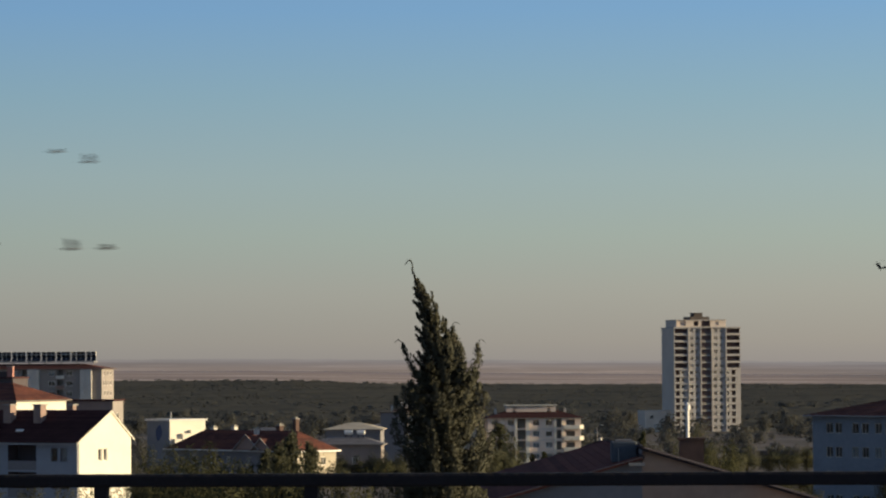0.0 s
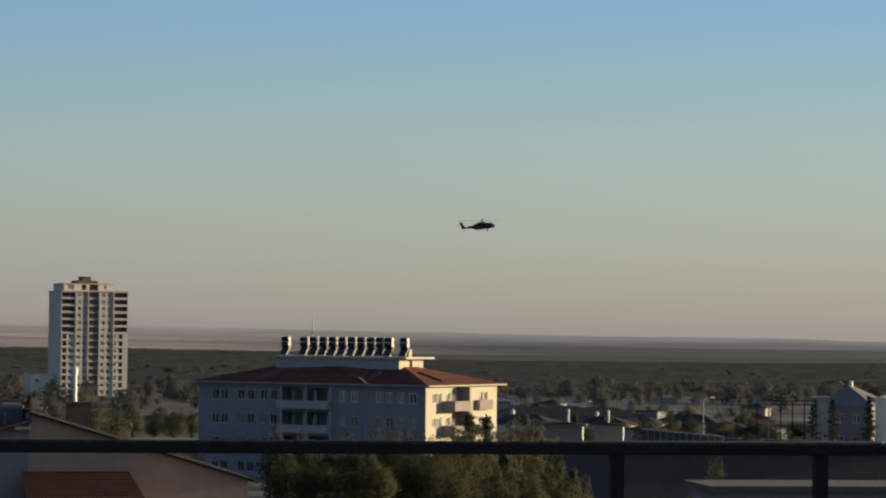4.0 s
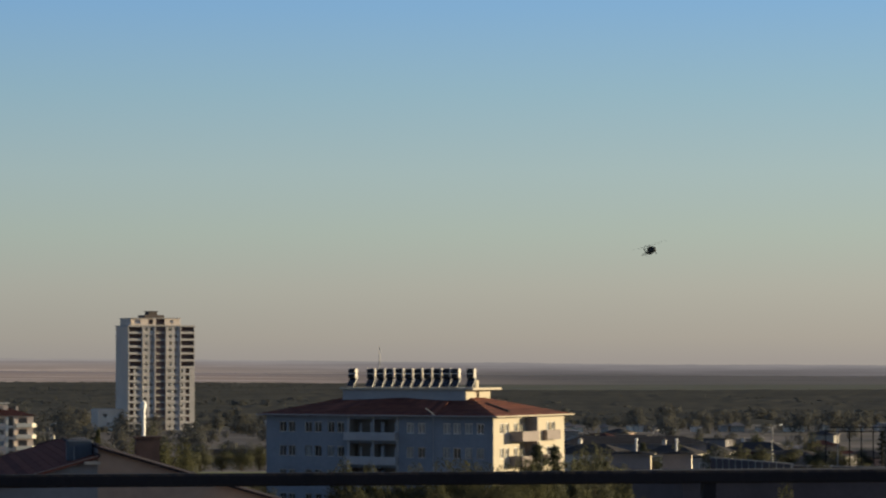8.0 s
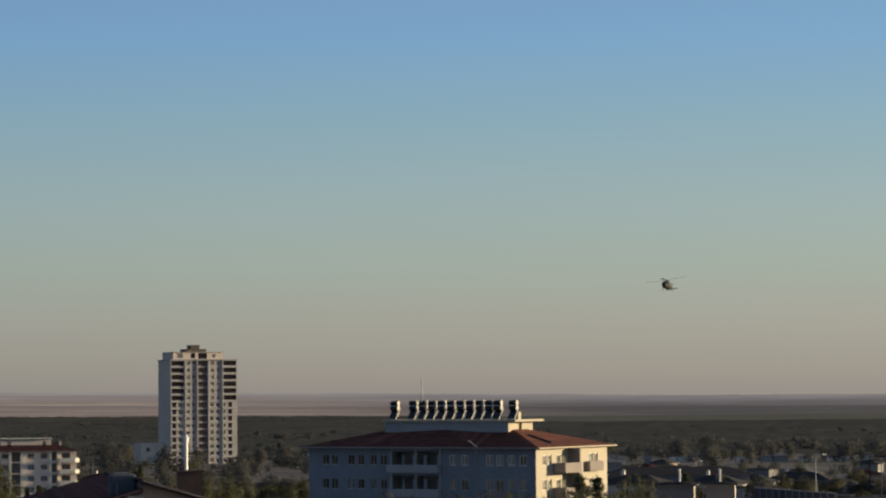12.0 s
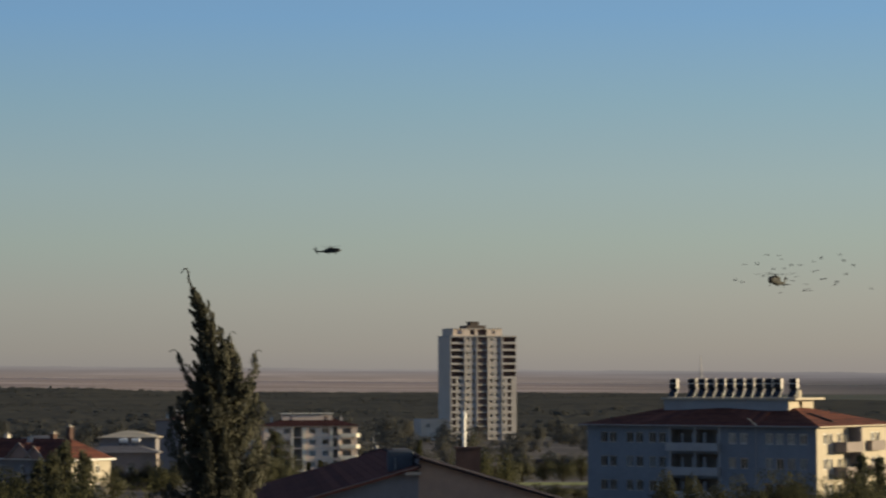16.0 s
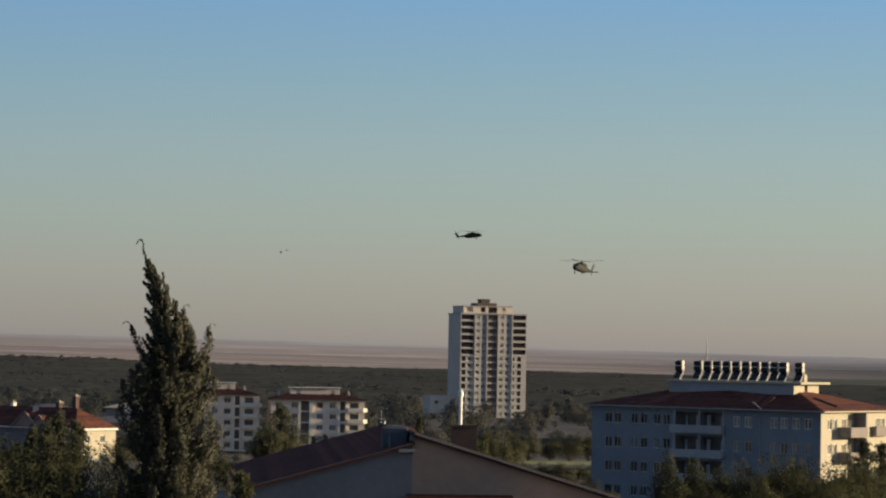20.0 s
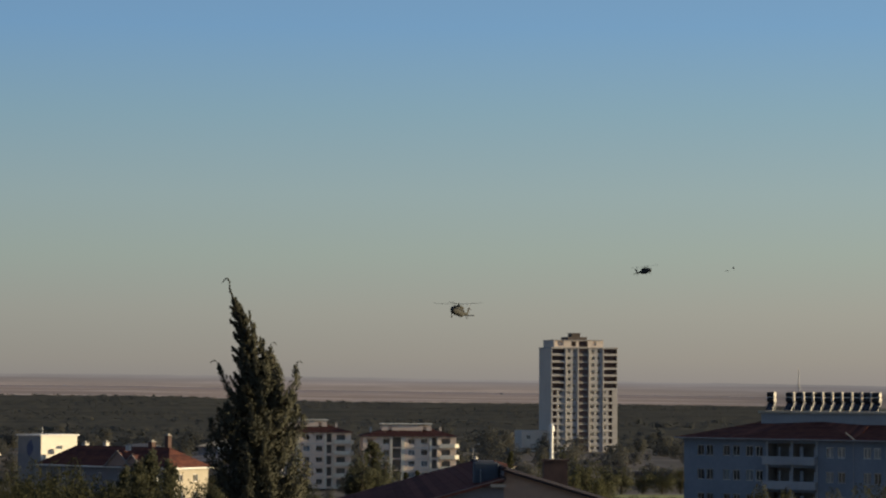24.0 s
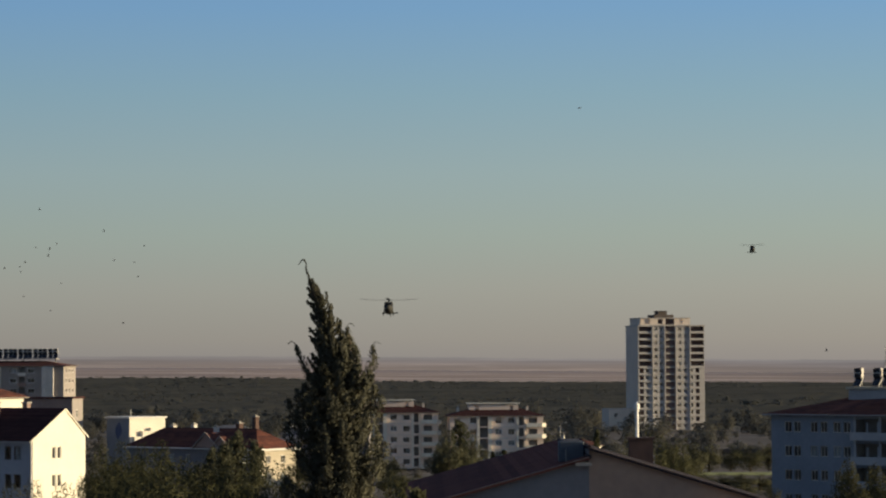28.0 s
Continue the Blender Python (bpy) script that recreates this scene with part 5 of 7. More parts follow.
def yard_wall(x0, y0, x1, y1, h):
    a, b = Vector((x0, y0, ground_z(x0, y0))), Vector((x1, y1, ground_z(x1, y1)))
    n = int((b - a).length / 4)
    w = thing("yard_wall", Matrix.Translation(a), "long dark plastered yard wall with concrete piers and coping", "wall")
    d = (b - a)
    ang = math.degrees(math.atan2(d.y, d.x))
    for k in range(n):
        p = d * (k / n)
        bm = bmesh.new()
        box(bm, 0, d.length / n - 0.3, -0.12, 0.12, -0.3, h)
        wp = part("wall_panel", bm, M["dark_plaster"], w)
        wp.matrix_basis = pose(p.x, p.y, p.z, 0, 0, ang)
        bm = bmesh.new()
        box(bm, 0, d.length / n - 0.3, -0.2, 0.2, h + 0.004, h + 0.16)
        cp = part("coping", bm, M["concrete"], w)
        cp.matrix_basis = wp.matrix_basis
        bm = bmesh.new()
        box(bm, d.length / n - 0.3, d.length / n, -0.2, 0.2, -0.3, h + 0.25)
        pp = part("pier", bm, M["concrete"], w)
        pp.matrix_basis = pose(p.x, p.y, p.z, 0, 0, ang)


yard_wall(102, 480, 104.6, 432, 4.0)
yard_wall(107, 446, 128, 424, 3.4)
yard_wall(20, 862, 130, 872, 1.6)


# ---- street lamps and poles ----
def street_lamp(x, y, h, rz=0):
    bm = bmesh.new()
    p = thing("street_lamp", pose(x, y, ground_z(x, y), 0, 0, rz), "tall galvanised street lamp with a single arm among trees", "street lamp", "street lamps")
    tube(bm, [(0, 0, -0.3), (0, 0, 0.4), (0, 0, h)], [0.14, 0.10, 0.07], 10)
    part("post", bm, M["pole_metal"], p)
    bm = bmesh.new()
    tube(bm, [(0, 0, h), (0.4, 0, h + 0.35), (1.5, 0, h + 0.5)], [0.06, 0.05, 0.04], 8)
    part("arm", bm, M["pole_metal"], p)
    bm = bmesh.new()
    box(bm, 1.3, 2.0, -0.13, 0.13, h + 0.42, h + 0.58, bevel=0.04)
    part("lamp_head", bm, M["trim"], p)


for x, y, h, r in ((104, 443, 9.5, 20), (50, 870, 9, 0), (62, 872, 9, 0), (76, 874, 9, 0), (92, 876, 9, 0), (132, 690, 9, 30), (160, 560, 9, 10), (176, 760, 9, 0), (60, 400, 8, 0), (-20, 870, 9, 0)):
    street_lamp(x, y, h, r)


# ---- trees ----
def leaf_cloud(rs, n, lobes, size, jitter=0.35):
    """n small leaf sprays scattered over egg-shaped lobes, and their outward directions. lobes: (x, y, z, rx, rz, share)."""
    shares = np.array([q[5] for q in lobes], float)
    pick = rs.choice(len(lobes), n, p=shares / shares.sum())
    L = np.array([q[:5] for q in lobes], float)[pick]
    d = rs.normal(size=(n, 3))
    d /= np.linalg.norm(d, axis=1)[:, None]
    r = (0.55 + 0.45 * rs.rand(n) ** 0.6) * (1 + jitter * (rs.rand(n) - 0.5))
    c = L[:, :3] + d * r[:, None] * np.stack([L[:, 3], L[:, 3], L[:, 4]], 1)
    v = spray(rs, c, size * (0.6 + 0.8 * rs.rand(n)), out=d)
    return v, np.repeat(d, 4, axis=0)


def spray(rs, c, s, up=0.0, wide=0.55, out=None, stray=0.42):
    """A leaf-shaped four-cornered face at each centre, facing loosely outwards."""
    n = len(c)
    a = rs.normal(size=(n, 3))
    a[:, 2] += up
    a /= np.linalg.norm(a, axis=1)[:, None]
    face = rs.normal(size=(n, 3)) * (1.0 if out is None else stray)
    if out is not None:
        face += out
    b = np.cross(a, face)
    b /= np.linalg.norm(b, axis=1)[:, None]
    s = s[:, None]
    v = np.stack([c - a * s, c + b * s * wide, c + a * s, c - b * s * wide * 0.9], 1).reshape(-1, 3)
    return v


def mesh_of(name, verts, material, normals=None):
    me = bpy.data.meshes.new(name)
    n = len(verts) // 4
    me.vertices.add(len(verts))
    me.vertices.foreach_set("co", np.asarray(verts, np.float32).ravel())
    me.loops.add(4 * n)
    me.loops.foreach_set("vertex_index", np.arange(4 * n, dtype=np.int32))
    me.polygons.add(n)
    me.polygons.foreach_set("loop_start", np.arange(0, 4 * n, 4, dtype=np.int32))
    me.update(calc_edges=True)
    if normals is not None:
        me.normals_split_custom_set_from_vertices(np.asarray(normals, np.float32))
    me.materials.append(material)
    return me


def limb(bm, rs, a, b, r0, r1, bend=0.15):
    a, b = Vector(a), Vector(b)
    mid = a.lerp(b, 0.5) + Vector(rs.normal(size=3)) * bend * (b - a).length * 0.4
    tube(bm, [a, a.lerp(mid, 0.6), mid, b], [r0, r0 * 0.8, (r0 + r1) / 2, r1], 7)


def broad_tree(seed, height, width, material, label, n=5000, size=0.14):
    """A round-headed tree: tapered trunk, limbs, and an uneven crown in several lobes."""
    rs = np.random.RandomState(seed)
    t = thing("tree", pose(0, 0, 0), label, "tree", "trees in the gardens")
    lobes = []
    limbs = []
    for k in range(13):
        a, rr = rs.rand() * 6.283, rs.rand() ** 0.5 * width * 0.34
        zc = height * (0.26 + 0.58 * rs.rand() * (1 - 0.5 * rr / (width * 0.34)))
        R = width * (0.16 + 0.13 * rs.rand())
        lobes.append((rr * math.cos(a), rr * math.sin(a), zc, R, R * (0.8 + 0.4 * rs.rand()), R * R))
        limbs.append(lobes[-1][:3])
    lobes.append((0, 0, height * 0.86, width * 0.16, height * 0.14, width * width * 0.02))
    for k in range(4):
        a = 1.6 * k + rs.rand()
        lobes.append((width * 0.2 * math.cos(a), width * 0.2 * math.sin(a), height * 0.15, width * 0.2, height * 0.13, width * width * 0.02))
    bm = bmesh.new()
    tube(bm, [(0, 0, -0.4), (0.02, 0, 0.3), (0.05, 0.03, height * 0.35), (0, 0, height * 0.8)], [height * 0.04, height * 0.03, height * 0.022, 0.03], 9)
    part("trunk", bm, M["bark"], t)
    for p in limbs[:6]:
        bm = bmesh.new()
        limb(bm, rs, (0.03, 0.02, height * (0.25 + 0.2 * rs.rand())), p, height * 0.014, 0.02)
        part("limb", bm, M["bark"], t)
    v, d = leaf_cloud(rs, n, lobes, size)
    q = v - np.array([0, 0, height * 0.45])
    q = 0.6 * d + 0.5 * q / (np.linalg.norm(q, axis=1)[:, None] + 1e-6) + np.array([0, 0, 0.15]) + 0.25 * np.repeat(rs.normal(size=(n, 3)), 4, axis=0)
    shared("crown", mesh_of("crown", v, material, q / np.linalg.norm(q, axis=1)[:, None]), t)
    return t


def conifer_tree(seed, height, width, material, label, n=4200, size=0.13, name="tree", lift=0.45, tiers=46):
    """A narrow evergreen: straight trunk and upswept boughs in uneven tiers."""
    rs = np.random.RandomState(seed)
    t = thing(name, pose(0, 0, 0), label, "tree", "evergreens in the gardens")
    bm = bmesh.new()
    tube(bm, [(0, 0, -0.4), (0, 0, height * 0.5), (0.05, 0, height)], [height * 0.022, height * 0.014, 0.015], 8)
    part("trunk", bm, M["bark"], t)
    cs = []
    for k in range(tiers):
        f = 0.08 + 0.9 * (k / tiers)
        a = k * 2.4 + rs.rand()
        reach = width / 2 * (1 - f) ** 0.75 * (0.65 + 0.6 * rs.rand()) + 0.08
        tip = np.array([math.cos(a) * reach, math.sin(a) * reach, height * f + reach * lift])
        root = np.array([0, 0, height * f - 0.1])
        m = max(int(n / tiers), 10)
        u = rs.rand(m) ** 0.7
        cs.append(root + (tip - root) * u[:, None] + rs.normal(size=(m, 3)) * (0.10 + 0.10 * reach) * np.array([1, 1, 1 if lift > 0 else 0.45]))
    c = np.concatenate(cs)
    shared("crown", mesh_of("crown", spray(rs, c, size * (0.6 + 0.8 * rs.rand(len(c))), 0.6), material), t)
    return t


KIT = [
    broad_tree(11, 8.5, 7.0, M["leaf_olive"], "olive-green leafy garden tree with sunlit crown"),
    broad_tree(12, 9.5, 8.5, M["leaf_olive"], "olive-green leafy garden tree with broad uneven crown", 6500),
    broad_tree(13, 8.0, 6.0, M["leaf_dark"], "dark green leafy garden tree with dense crown"),
    broad_tree(14, 10.0, 6.5, M["leaf_dark"], "dark green leafy garden tree with dense crown"),
    conifer_tree(15, 10.0, 4.2, M["leaf_dark"], "dark green pine with ragged boughs"),
    conifer_tree(16, 9.0, 2.2, M["leaf_olive"], "slim olive-green cypress between houses"),
    conifer_tree(17, 10.0, 3.4, M["leaf_night"], "thin dark spruce with open level boughs", 3000, lift=-0.12, tiers=30),
    broad_tree(21, 8.5, 7.0, M["leaf_deep"], "olive-green leafy tree close to the terrace", 15000, 0.088),
    broad_tree(23, 8.0, 6.0, M["leaf_deep"], "dark green dense tree close to the terrace", 14000, 0.084),
    conifer_tree(25, 10.0, 4.2, M["leaf_dark"], "ragged dark pine close to the terrace", 8500, 0.09),
]
FIRST = {}
KIT_H = (8.5, 9.5, 8.0, 10.0, 10.0, 9.0, 10.0, 8.5, 8.0, 10.0)
KIT_W = (7.0, 8.5, 6.0, 6.5, 4.2, 2.2, 3.0, 7.0, 6.0, 4.2)


def plant(kind, x, y, top, width, sink=0.0):
    """A tree of the kit at x, y whose top reaches the height top, that wide."""
    z = ground_z(x, y) - sink
    m = pose(x, y, z, 0, 0, RND.uniform(0, 360)) @ Matrix.Diagonal((width / KIT_W[kind], width / KIT_W[kind], (top - z) / KIT_H[kind], 1))
    if kind not in PLACED:
        PLACED.add(kind)
        FIRST[kind] = m
    else:
        copy_thing(KIT[kind], m)


for k, x, y, top, w in (
    (0, 23.2, 290, 19.5, 4.6), (0, 25.4, 286, 19.0, 4.6), (1, 30.6, 290, 18.8, 6.0), (1, 33.2, 288, 19.3, 7.0), (0, 36.6, 292, 19.1, 6.0), (1, 37.5, 286, 18.9, 6.0), (0, 28.0, 284, 18.1, 5.0), (3, 41.8, 292, 19.5, 4.5), (4, 44.7, 300, 20.3, 4.6),
    (4, 46.9, 302, 20.0, 4.6), (3, 40.1, 286, 18.0, 4.2), (2, 43.5, 288, 19.1, 6.0), (1, 30.1, 270, 18.0, 7.0), (0, 22.8, 272, 17.5, 5.5), (7, 33.3, 185, 20.9, 5.0), (8, 30.8, 180, 20.8, 3.6), (7, 35.8, 150, 22.6, 3.2), (4, 47.6, 305, 17.8, 3.6),
    (4, 50.1, 308, 17.6, 3.6), (7, -8.6, 118, 24.6, 4.2), (5, -7.2, 112, 24.4, 2.0), (8, -10.8, 124, 24.0, 3.6), (5, -20.5, 490, 14.0, 2.2), (5, -18.6, 492, 13.4, 2.0), (5, -22.6, 492, 13.6, 2.0), (8, 3.4, 222, 23.6, 4.0), (8, 5.2, 226, 23.2, 4.4),
    (1, 10.0, 570, 12.4, 7.5), (2, 14.5, 580, 12.6, 6.0), (1, 25.5, 690, 9.2, 7.0), (0, 35.0, 696, 9.0, 6.5), (5, -1.6, 230, 23.8, 1.2), (1, 8.0, 400, 17.4, 7.0), (3, 20.0, 680, 9.5, 8.0), (1, 30.0, 684, 9.0, 8.0), (2, 42.0, 688, 9.5, 7.0),
    (0, 10.0, 660, 10.0, 8.0), (6, 124.5, 452, 17.8, 3.0), (6, 129.0, 456, 18.6, 3.0), (6, 133.5, 450, 17.4, 2.6), (6, 137.0, 462, 19.0, 3.2), (6, 146.5, 470, 18.0, 3.0), (2, 60.0, 330, 15.6, 7.0), (1, 66.0, 345, 15.2, 7.5), (3, 70.0, 390, 15.0, 6.5),
    (0, 76.0, 380, 13.6, 6.0), (2, 96.0, 410, 13.4, 6.0), (0, 108.0, 430, 13.8, 6.5), (3, 117.0, 440, 14.0, 5.5), (4, 90.0, 480, 15.0, 4.4), (3, 100.0, 500, 14.5, 6.0), (2, -66.0, 440, 13.8, 6.0), (3, -72.0, 436, 14.2, 6.0), (0, -80.0, 445, 14.0, 6.5),
    (1, -88.0, 440, 15.5, 7.0), (2, -95.0, 455, 16.0, 7.0), (3, -54.0, 470, 13.6, 6.0), (0, -47.0, 480, 13.4, 6.5), (2, -40.0, 486, 13.2, 6.0), (9, -22.9, 162, 24.4, 3.5), (9, -21.5, 158, 24.9, 3.8), (9, -21.2, 160, 25.4, 4.1), (9, -19.6, 157, 25.0, 3.8),
    (8, -19.3, 152, 24.3, 4.2), (8, -20.4, 150, 24.0, 5.7), (8, -17.5, 151, 24.1, 4.0), (8, -29.8, 172, 23.7, 8.1), (7, -27.6, 170, 24.1, 9.5), (8, -25.2, 166, 23.8, 7.4), (7, -26.2, 156, 23.7, 9.5), (8, -30.1, 168, 23.1, 6.8), (7, -22.2, 150, 23.7, 7.4),
    (7, -23.1, 146, 23.4, 10.1), (8, -37.4, 182, 21.9, 4.0), (7, -39.7, 186, 21.5, 4.5), (8, -33.8, 174, 22.0, 4.7), (8, -42.9, 190, 21.6, 6.0), (7, -48.1, 200, 21.4, 6.5), (8, -15.7, 148, 23.9, 4.0), (7, -18.0, 140, 23.6, 5.5), (8, -15.8, 140, 23.6, 4.5),
    (4, -28.8, 500, 18.8, 9.0), (3, -30.4, 495, 17.5, 7.0), (3, -26.4, 497, 17.0, 7.0), (3, -29.4, 482, 16.6, 6.0), (2, -27.0, 484, 15.4, 4.5), (2, -31.4, 484, 15.2, 4.5), (3, 80.6, 470, 15.0, 5.5), (2, 77.7, 440, 15.0, 5.0), (3, 99.4, 520, 12.5, 6.0),
    (2, 115.5, 540, 13.1, 6.0), (3, 124.5, 560, 13.1, 7.0), (2, 119.9, 520, 13.4, 6.0), (3, 139.8, 580, 12.0, 7.0), (2, 125.8, 500, 13.7, 6.0), (3, 132.6, 510, 13.6, 6.0), (2, 134.2, 500, 13.4, 5.0), (3, 132.9, 640, 12.0, 7.0), (2, 160.0, 700, 11.6, 7.0),
    (3, 174.7, 700, 11.3, 8.0), (3, 66.5, 400, 16.7, 5.0), (4, 133.9, 480, 16.6, 4.0), (8, -27.2, 164, 23.8, 7.0), (8, -24.9, 160, 23.7, 7.0), (8, -29.3, 166, 23.5, 6.0), (7, -23.2, 158, 23.8, 6.0), (8, -24.2, 150, 23.5, 7.5), (8, -25.7, 150, 23.2, 6.0),
    (8, 27.6, 188, 21.0, 4.5), (8, 28.9, 184, 20.9, 4.5), (9, 30.8, 190, 21.0, 3.6), (8, 25.4, 180, 20.7, 4.5), (7, 38.5, 280, 19.0, 6.5), (7, 41.4, 285, 19.3, 6.5), (7, 35.0, 268, 18.4, 7.0), (7, 24.5, 262, 18.2, 5.0), (8, 29.5, 262, 18.2, 6.0), (8, 44.0, 268, 17.2, 6.0), (2, 12.5, 452, 11.6, 6.0), (3, 15.5, 450, 11.5, 6.0), (2, 18.5, 446, 11.6, 6.0), (3, 21.5, 450, 11.4, 6.0), (2, 24.5, 455, 11.2, 6.0), (3, 27.0, 460, 11.0, 5.0), (8, 13.0, 330, 14.6, 7.0), (8, 18.0, 335, 14.3, 6.0), (7, 9.0, 325, 14.9, 6.0), (2, 17.0, 410, 11.8, 6.0), (3, 22.0, 412, 11.6, 6.0), (2, 115.5, 640, 8.6, 5.0), (1, 129.3, 700, 3.0, 7.0), (2, 137.5, 705, 2.8, 7.0), (3, 142.3, 700, 3.2, 7.0), (2, 148.4, 705, 2.8, 7.0),
    (3, 55.6, 330, 19.9, 6.0), (3, 53.2, 325, 19.3, 5.0), (2, 58.3, 335, 18.8, 5.0), (8, 0.85, 176, 24.9, 1.5), (8, 2.15, 177, 25.5, 2.0), (8, 1.4, 178, 25.1, 1.5),
    (8, -45.0, 246, 22.4, 4.5), (7, -42.1, 240, 22.8, 5.0), (8, -41.1, 244, 22.5, 5.0), (8, -38.4, 238, 23.0, 5.0),
    (3, 46.5, 290, 19.2, 6.0), (3, 49.5, 292, 19.0, 6.0), (7, 34.0, 282, 19.5, 8.0), (3, 33.4, 196, 19.5, 3.0), (4, 35.2, 198, 19.9, 2.6), (4, 36.6, 196, 19.6, 2.4), (2, 38.0, 199, 19.0, 3.0),
    (2, -60.1, 526, 12.9, 5.0), (3, -57.0, 526, 12.6, 5.0), (2, -54.2, 527, 12.9, 5.0), (3, -51.8, 526, 13.4, 5.0), (2, -49.4, 527, 12.9, 5.0), (8, -14.6, 160, 23.7, 4.0), (8, -16.3, 165, 23.8, 4.5), (7, -12.6, 145, 23.2, 3.5), (8, -13.3, 140, 23.1, 4.0), (8, -11.6, 138, 22.9, 3.0), (2, -32.6, 420, 13.2, 5.5), (3, -30.0, 415, 12.9, 5.0), (2, -27.7, 410, 12.4, 4.5), (3, -34.8, 425, 13.3, 5.5), (2, -28.4, 380, 13.2, 4.5),
):
    plant(k, x, y, top, w)
for k, m in FIRST.items():
    KIT[k].matrix_basis = m
HEATER.matrix_basis = FIRST_HEATER[0]


def hero_cypress():
    """The tall near cypress: a leaning leader with a hooked tip, and upswept plumes of fine sprays with gaps between them."""
    rs = np.random.RandomState(5)
    base = Vector((-3.25, 44.0, ground_z(-3, 44)))
    t = thing("cypress_tree", Matrix.Translation(base), "tall dark green cypress with a drooping tip and ragged side shoots", "tree")
    ztop = 30.82 - base.z

    # the crown's lean: height, middle, half width
    Z = np.array((14.0, 26.0, 27.5, 28.0, 28.4, 28.85, 29.24, 29.47, 29.7, 29.95, 30.24, 30.48, 30.66, 30.84)) - base.z
    X = np.array((-3.37, -3.38, -3.41, -3.42, -3.42, -3.42, -3.42, -3.47, -3.55, -3.62, -3.70, -3.81, -3.88, -3.92)) - base.x
    Wd = np.array((0.86, 0.84, 0.74, 0.67, 0.58, 0.46, 0.32, 0.23, 0.19, 0.16, 0.10, 0.035, 0.02, 0.01))

    def axis(z):
        return Vector((float(np.interp(z, Z, X)), 0.05 * math.sin(z), z))

    bm = bmesh.new()
    zs = np.linspace(0, ztop - 0.3, 14)
    tube(bm, [axis(z) - Vector((0, 0, 0.4 if z == 0 else 0)) for z in zs], [0.24 * (1 - z / ztop) + 0.015 for z in zs], 10)
    part("trunk", bm, M["bark"], t)
    quads, facing = [], []

    def plume(path, thick, dens, size, hug=0.75):
        """Fine sprays round a bent shoot, thickest at its middle, each pointing along it."""
        path = [np.array(p, float) for p in path]
        for k, (a, b) in enumerate(zip(path, path[1:])):
            L = np.linalg.norm(b - a)
            n = max(int(L * dens * 1.35), 3)
            u = rs.rand(n)[:, None]
            f = (k + u) / (len(path) - 1)
            tan = (b - a) / (L + 1e-6)
            r = rs.normal(size=(n, 3))
            r -= (r @ tan)[:, None] * tan
            r /= np.linalg.norm(r, axis=1)[:, None] + 1e-6
            w = thick * (0.25 + 1.15 * np.sin(np.pi * np.clip(f * 0.86 + 0.10, 0, 1)) ** 0.8)
            c = a + (b - a) * u + r * w * (hug + (1 - hug) * 2 * (rs.rand(n, 1) - 0.5)) * rs.rand(n, 1) ** 0.35
            along = tan + 0.45 * r + 0.40 * rs.normal(size=(n, 3))
            along /= np.linalg.norm(along, axis=1)[:, None]
            side = np.cross(along, r + 0.35 * rs.normal(size=(n, 3)))
            side /= np.linalg.norm(side, axis=1)[:, None] + 1e-6
            s = size * 0.85 * (0.5 + 0.9 * rs.rand(n, 1))
            mid = np.stack([np.interp(c[:, 2], Z, X), 0 * c[:, 2], c[:, 2]], 1)
            away = c - mid
            away /= np.linalg.norm(away, axis=1)[:, None] + 1e-6
            q = 0.75 * r + 0.65 * away + np.array([0, 0, 0.12]) + 0.25 * rs.normal(size=(n, 3))
            facing.append(np.repeat(q / np.linalg.norm(q, axis=1)[:, None], 4, axis=0))
            quads.append(np.stack([c - along * s, c + side * s * 0.42, c + along * s, c - side * s * 0.40], 1).reshape(-1, 3))

    # the dim inside
    for zc in np.linspace(26.0, 30.2, 46) - base.z:
        p, w = axis(zc), float(np.interp(zc, Z, Wd))
        plume([p - Vector((0, 0, 0.12)), p + Vector((0, 0, 0.12))], w * 0.42, 1100 * w + 220, 0.030)
    # leader and its hooked tip
    lead = [axis(z) for z in np.linspace(ztop - 2.1, ztop - 0.14, 8)]
    for i in range(7):
        plume(lead[i:i + 2], 0.13 * (1 - i / 7.2) ** 1.15, 640 - 75 * i, 0.026)
    q = lead[-1]
    hook = [q - Vector((-0.01, 0, 0.08)), q + Vector((0.01, 0, 0.08)), q + Vector((-0.02, 0, 0.13)), q + Vector((-0.06, 0, 0.13)), q + Vector((-0.10, 0, 0.07))]
    plume(hook, 0.012, 300, 0.018)
    made = 0

    def shoot(z, a, reach, rise, thick, dens, hooked=False):
        nonlocal made
        d = Vector((math.cos(radians(a)), math.sin(radians(a)), 0))
        z = min(z, ztop - 0.35)
        rise = min(rise, ztop - 0.15 - z)
        p0 = axis(z)
        p1 = axis(z + rise * 0.30) + d * reach * 0.72
        p2 = axis(z + rise * 0.72) + d * reach * 0.97
        p3 = axis(z + rise) + d * reach * 1.02
        plume([p0.lerp(p1, 0.25), p1, p2, p3], thick, dens, 0.030)
        if hooked:
            plume([p3, p3 + d * 0.03 + Vector((0, 0, 0.05)), p3 + d * 0.08 + Vector((0, 0, 0.06)), p3 + d * 0.12 + Vector((0, 0, 0.03))], 0.009, 150, 0.016)
        if made < 60:
            bb = bmesh.new()
            tube(bb, [p0, p1, p2, p3], [0.028, 0.018, 0.010, 0.004], 5)
            part("limb", bb, M["bark"], t)
            made += 1

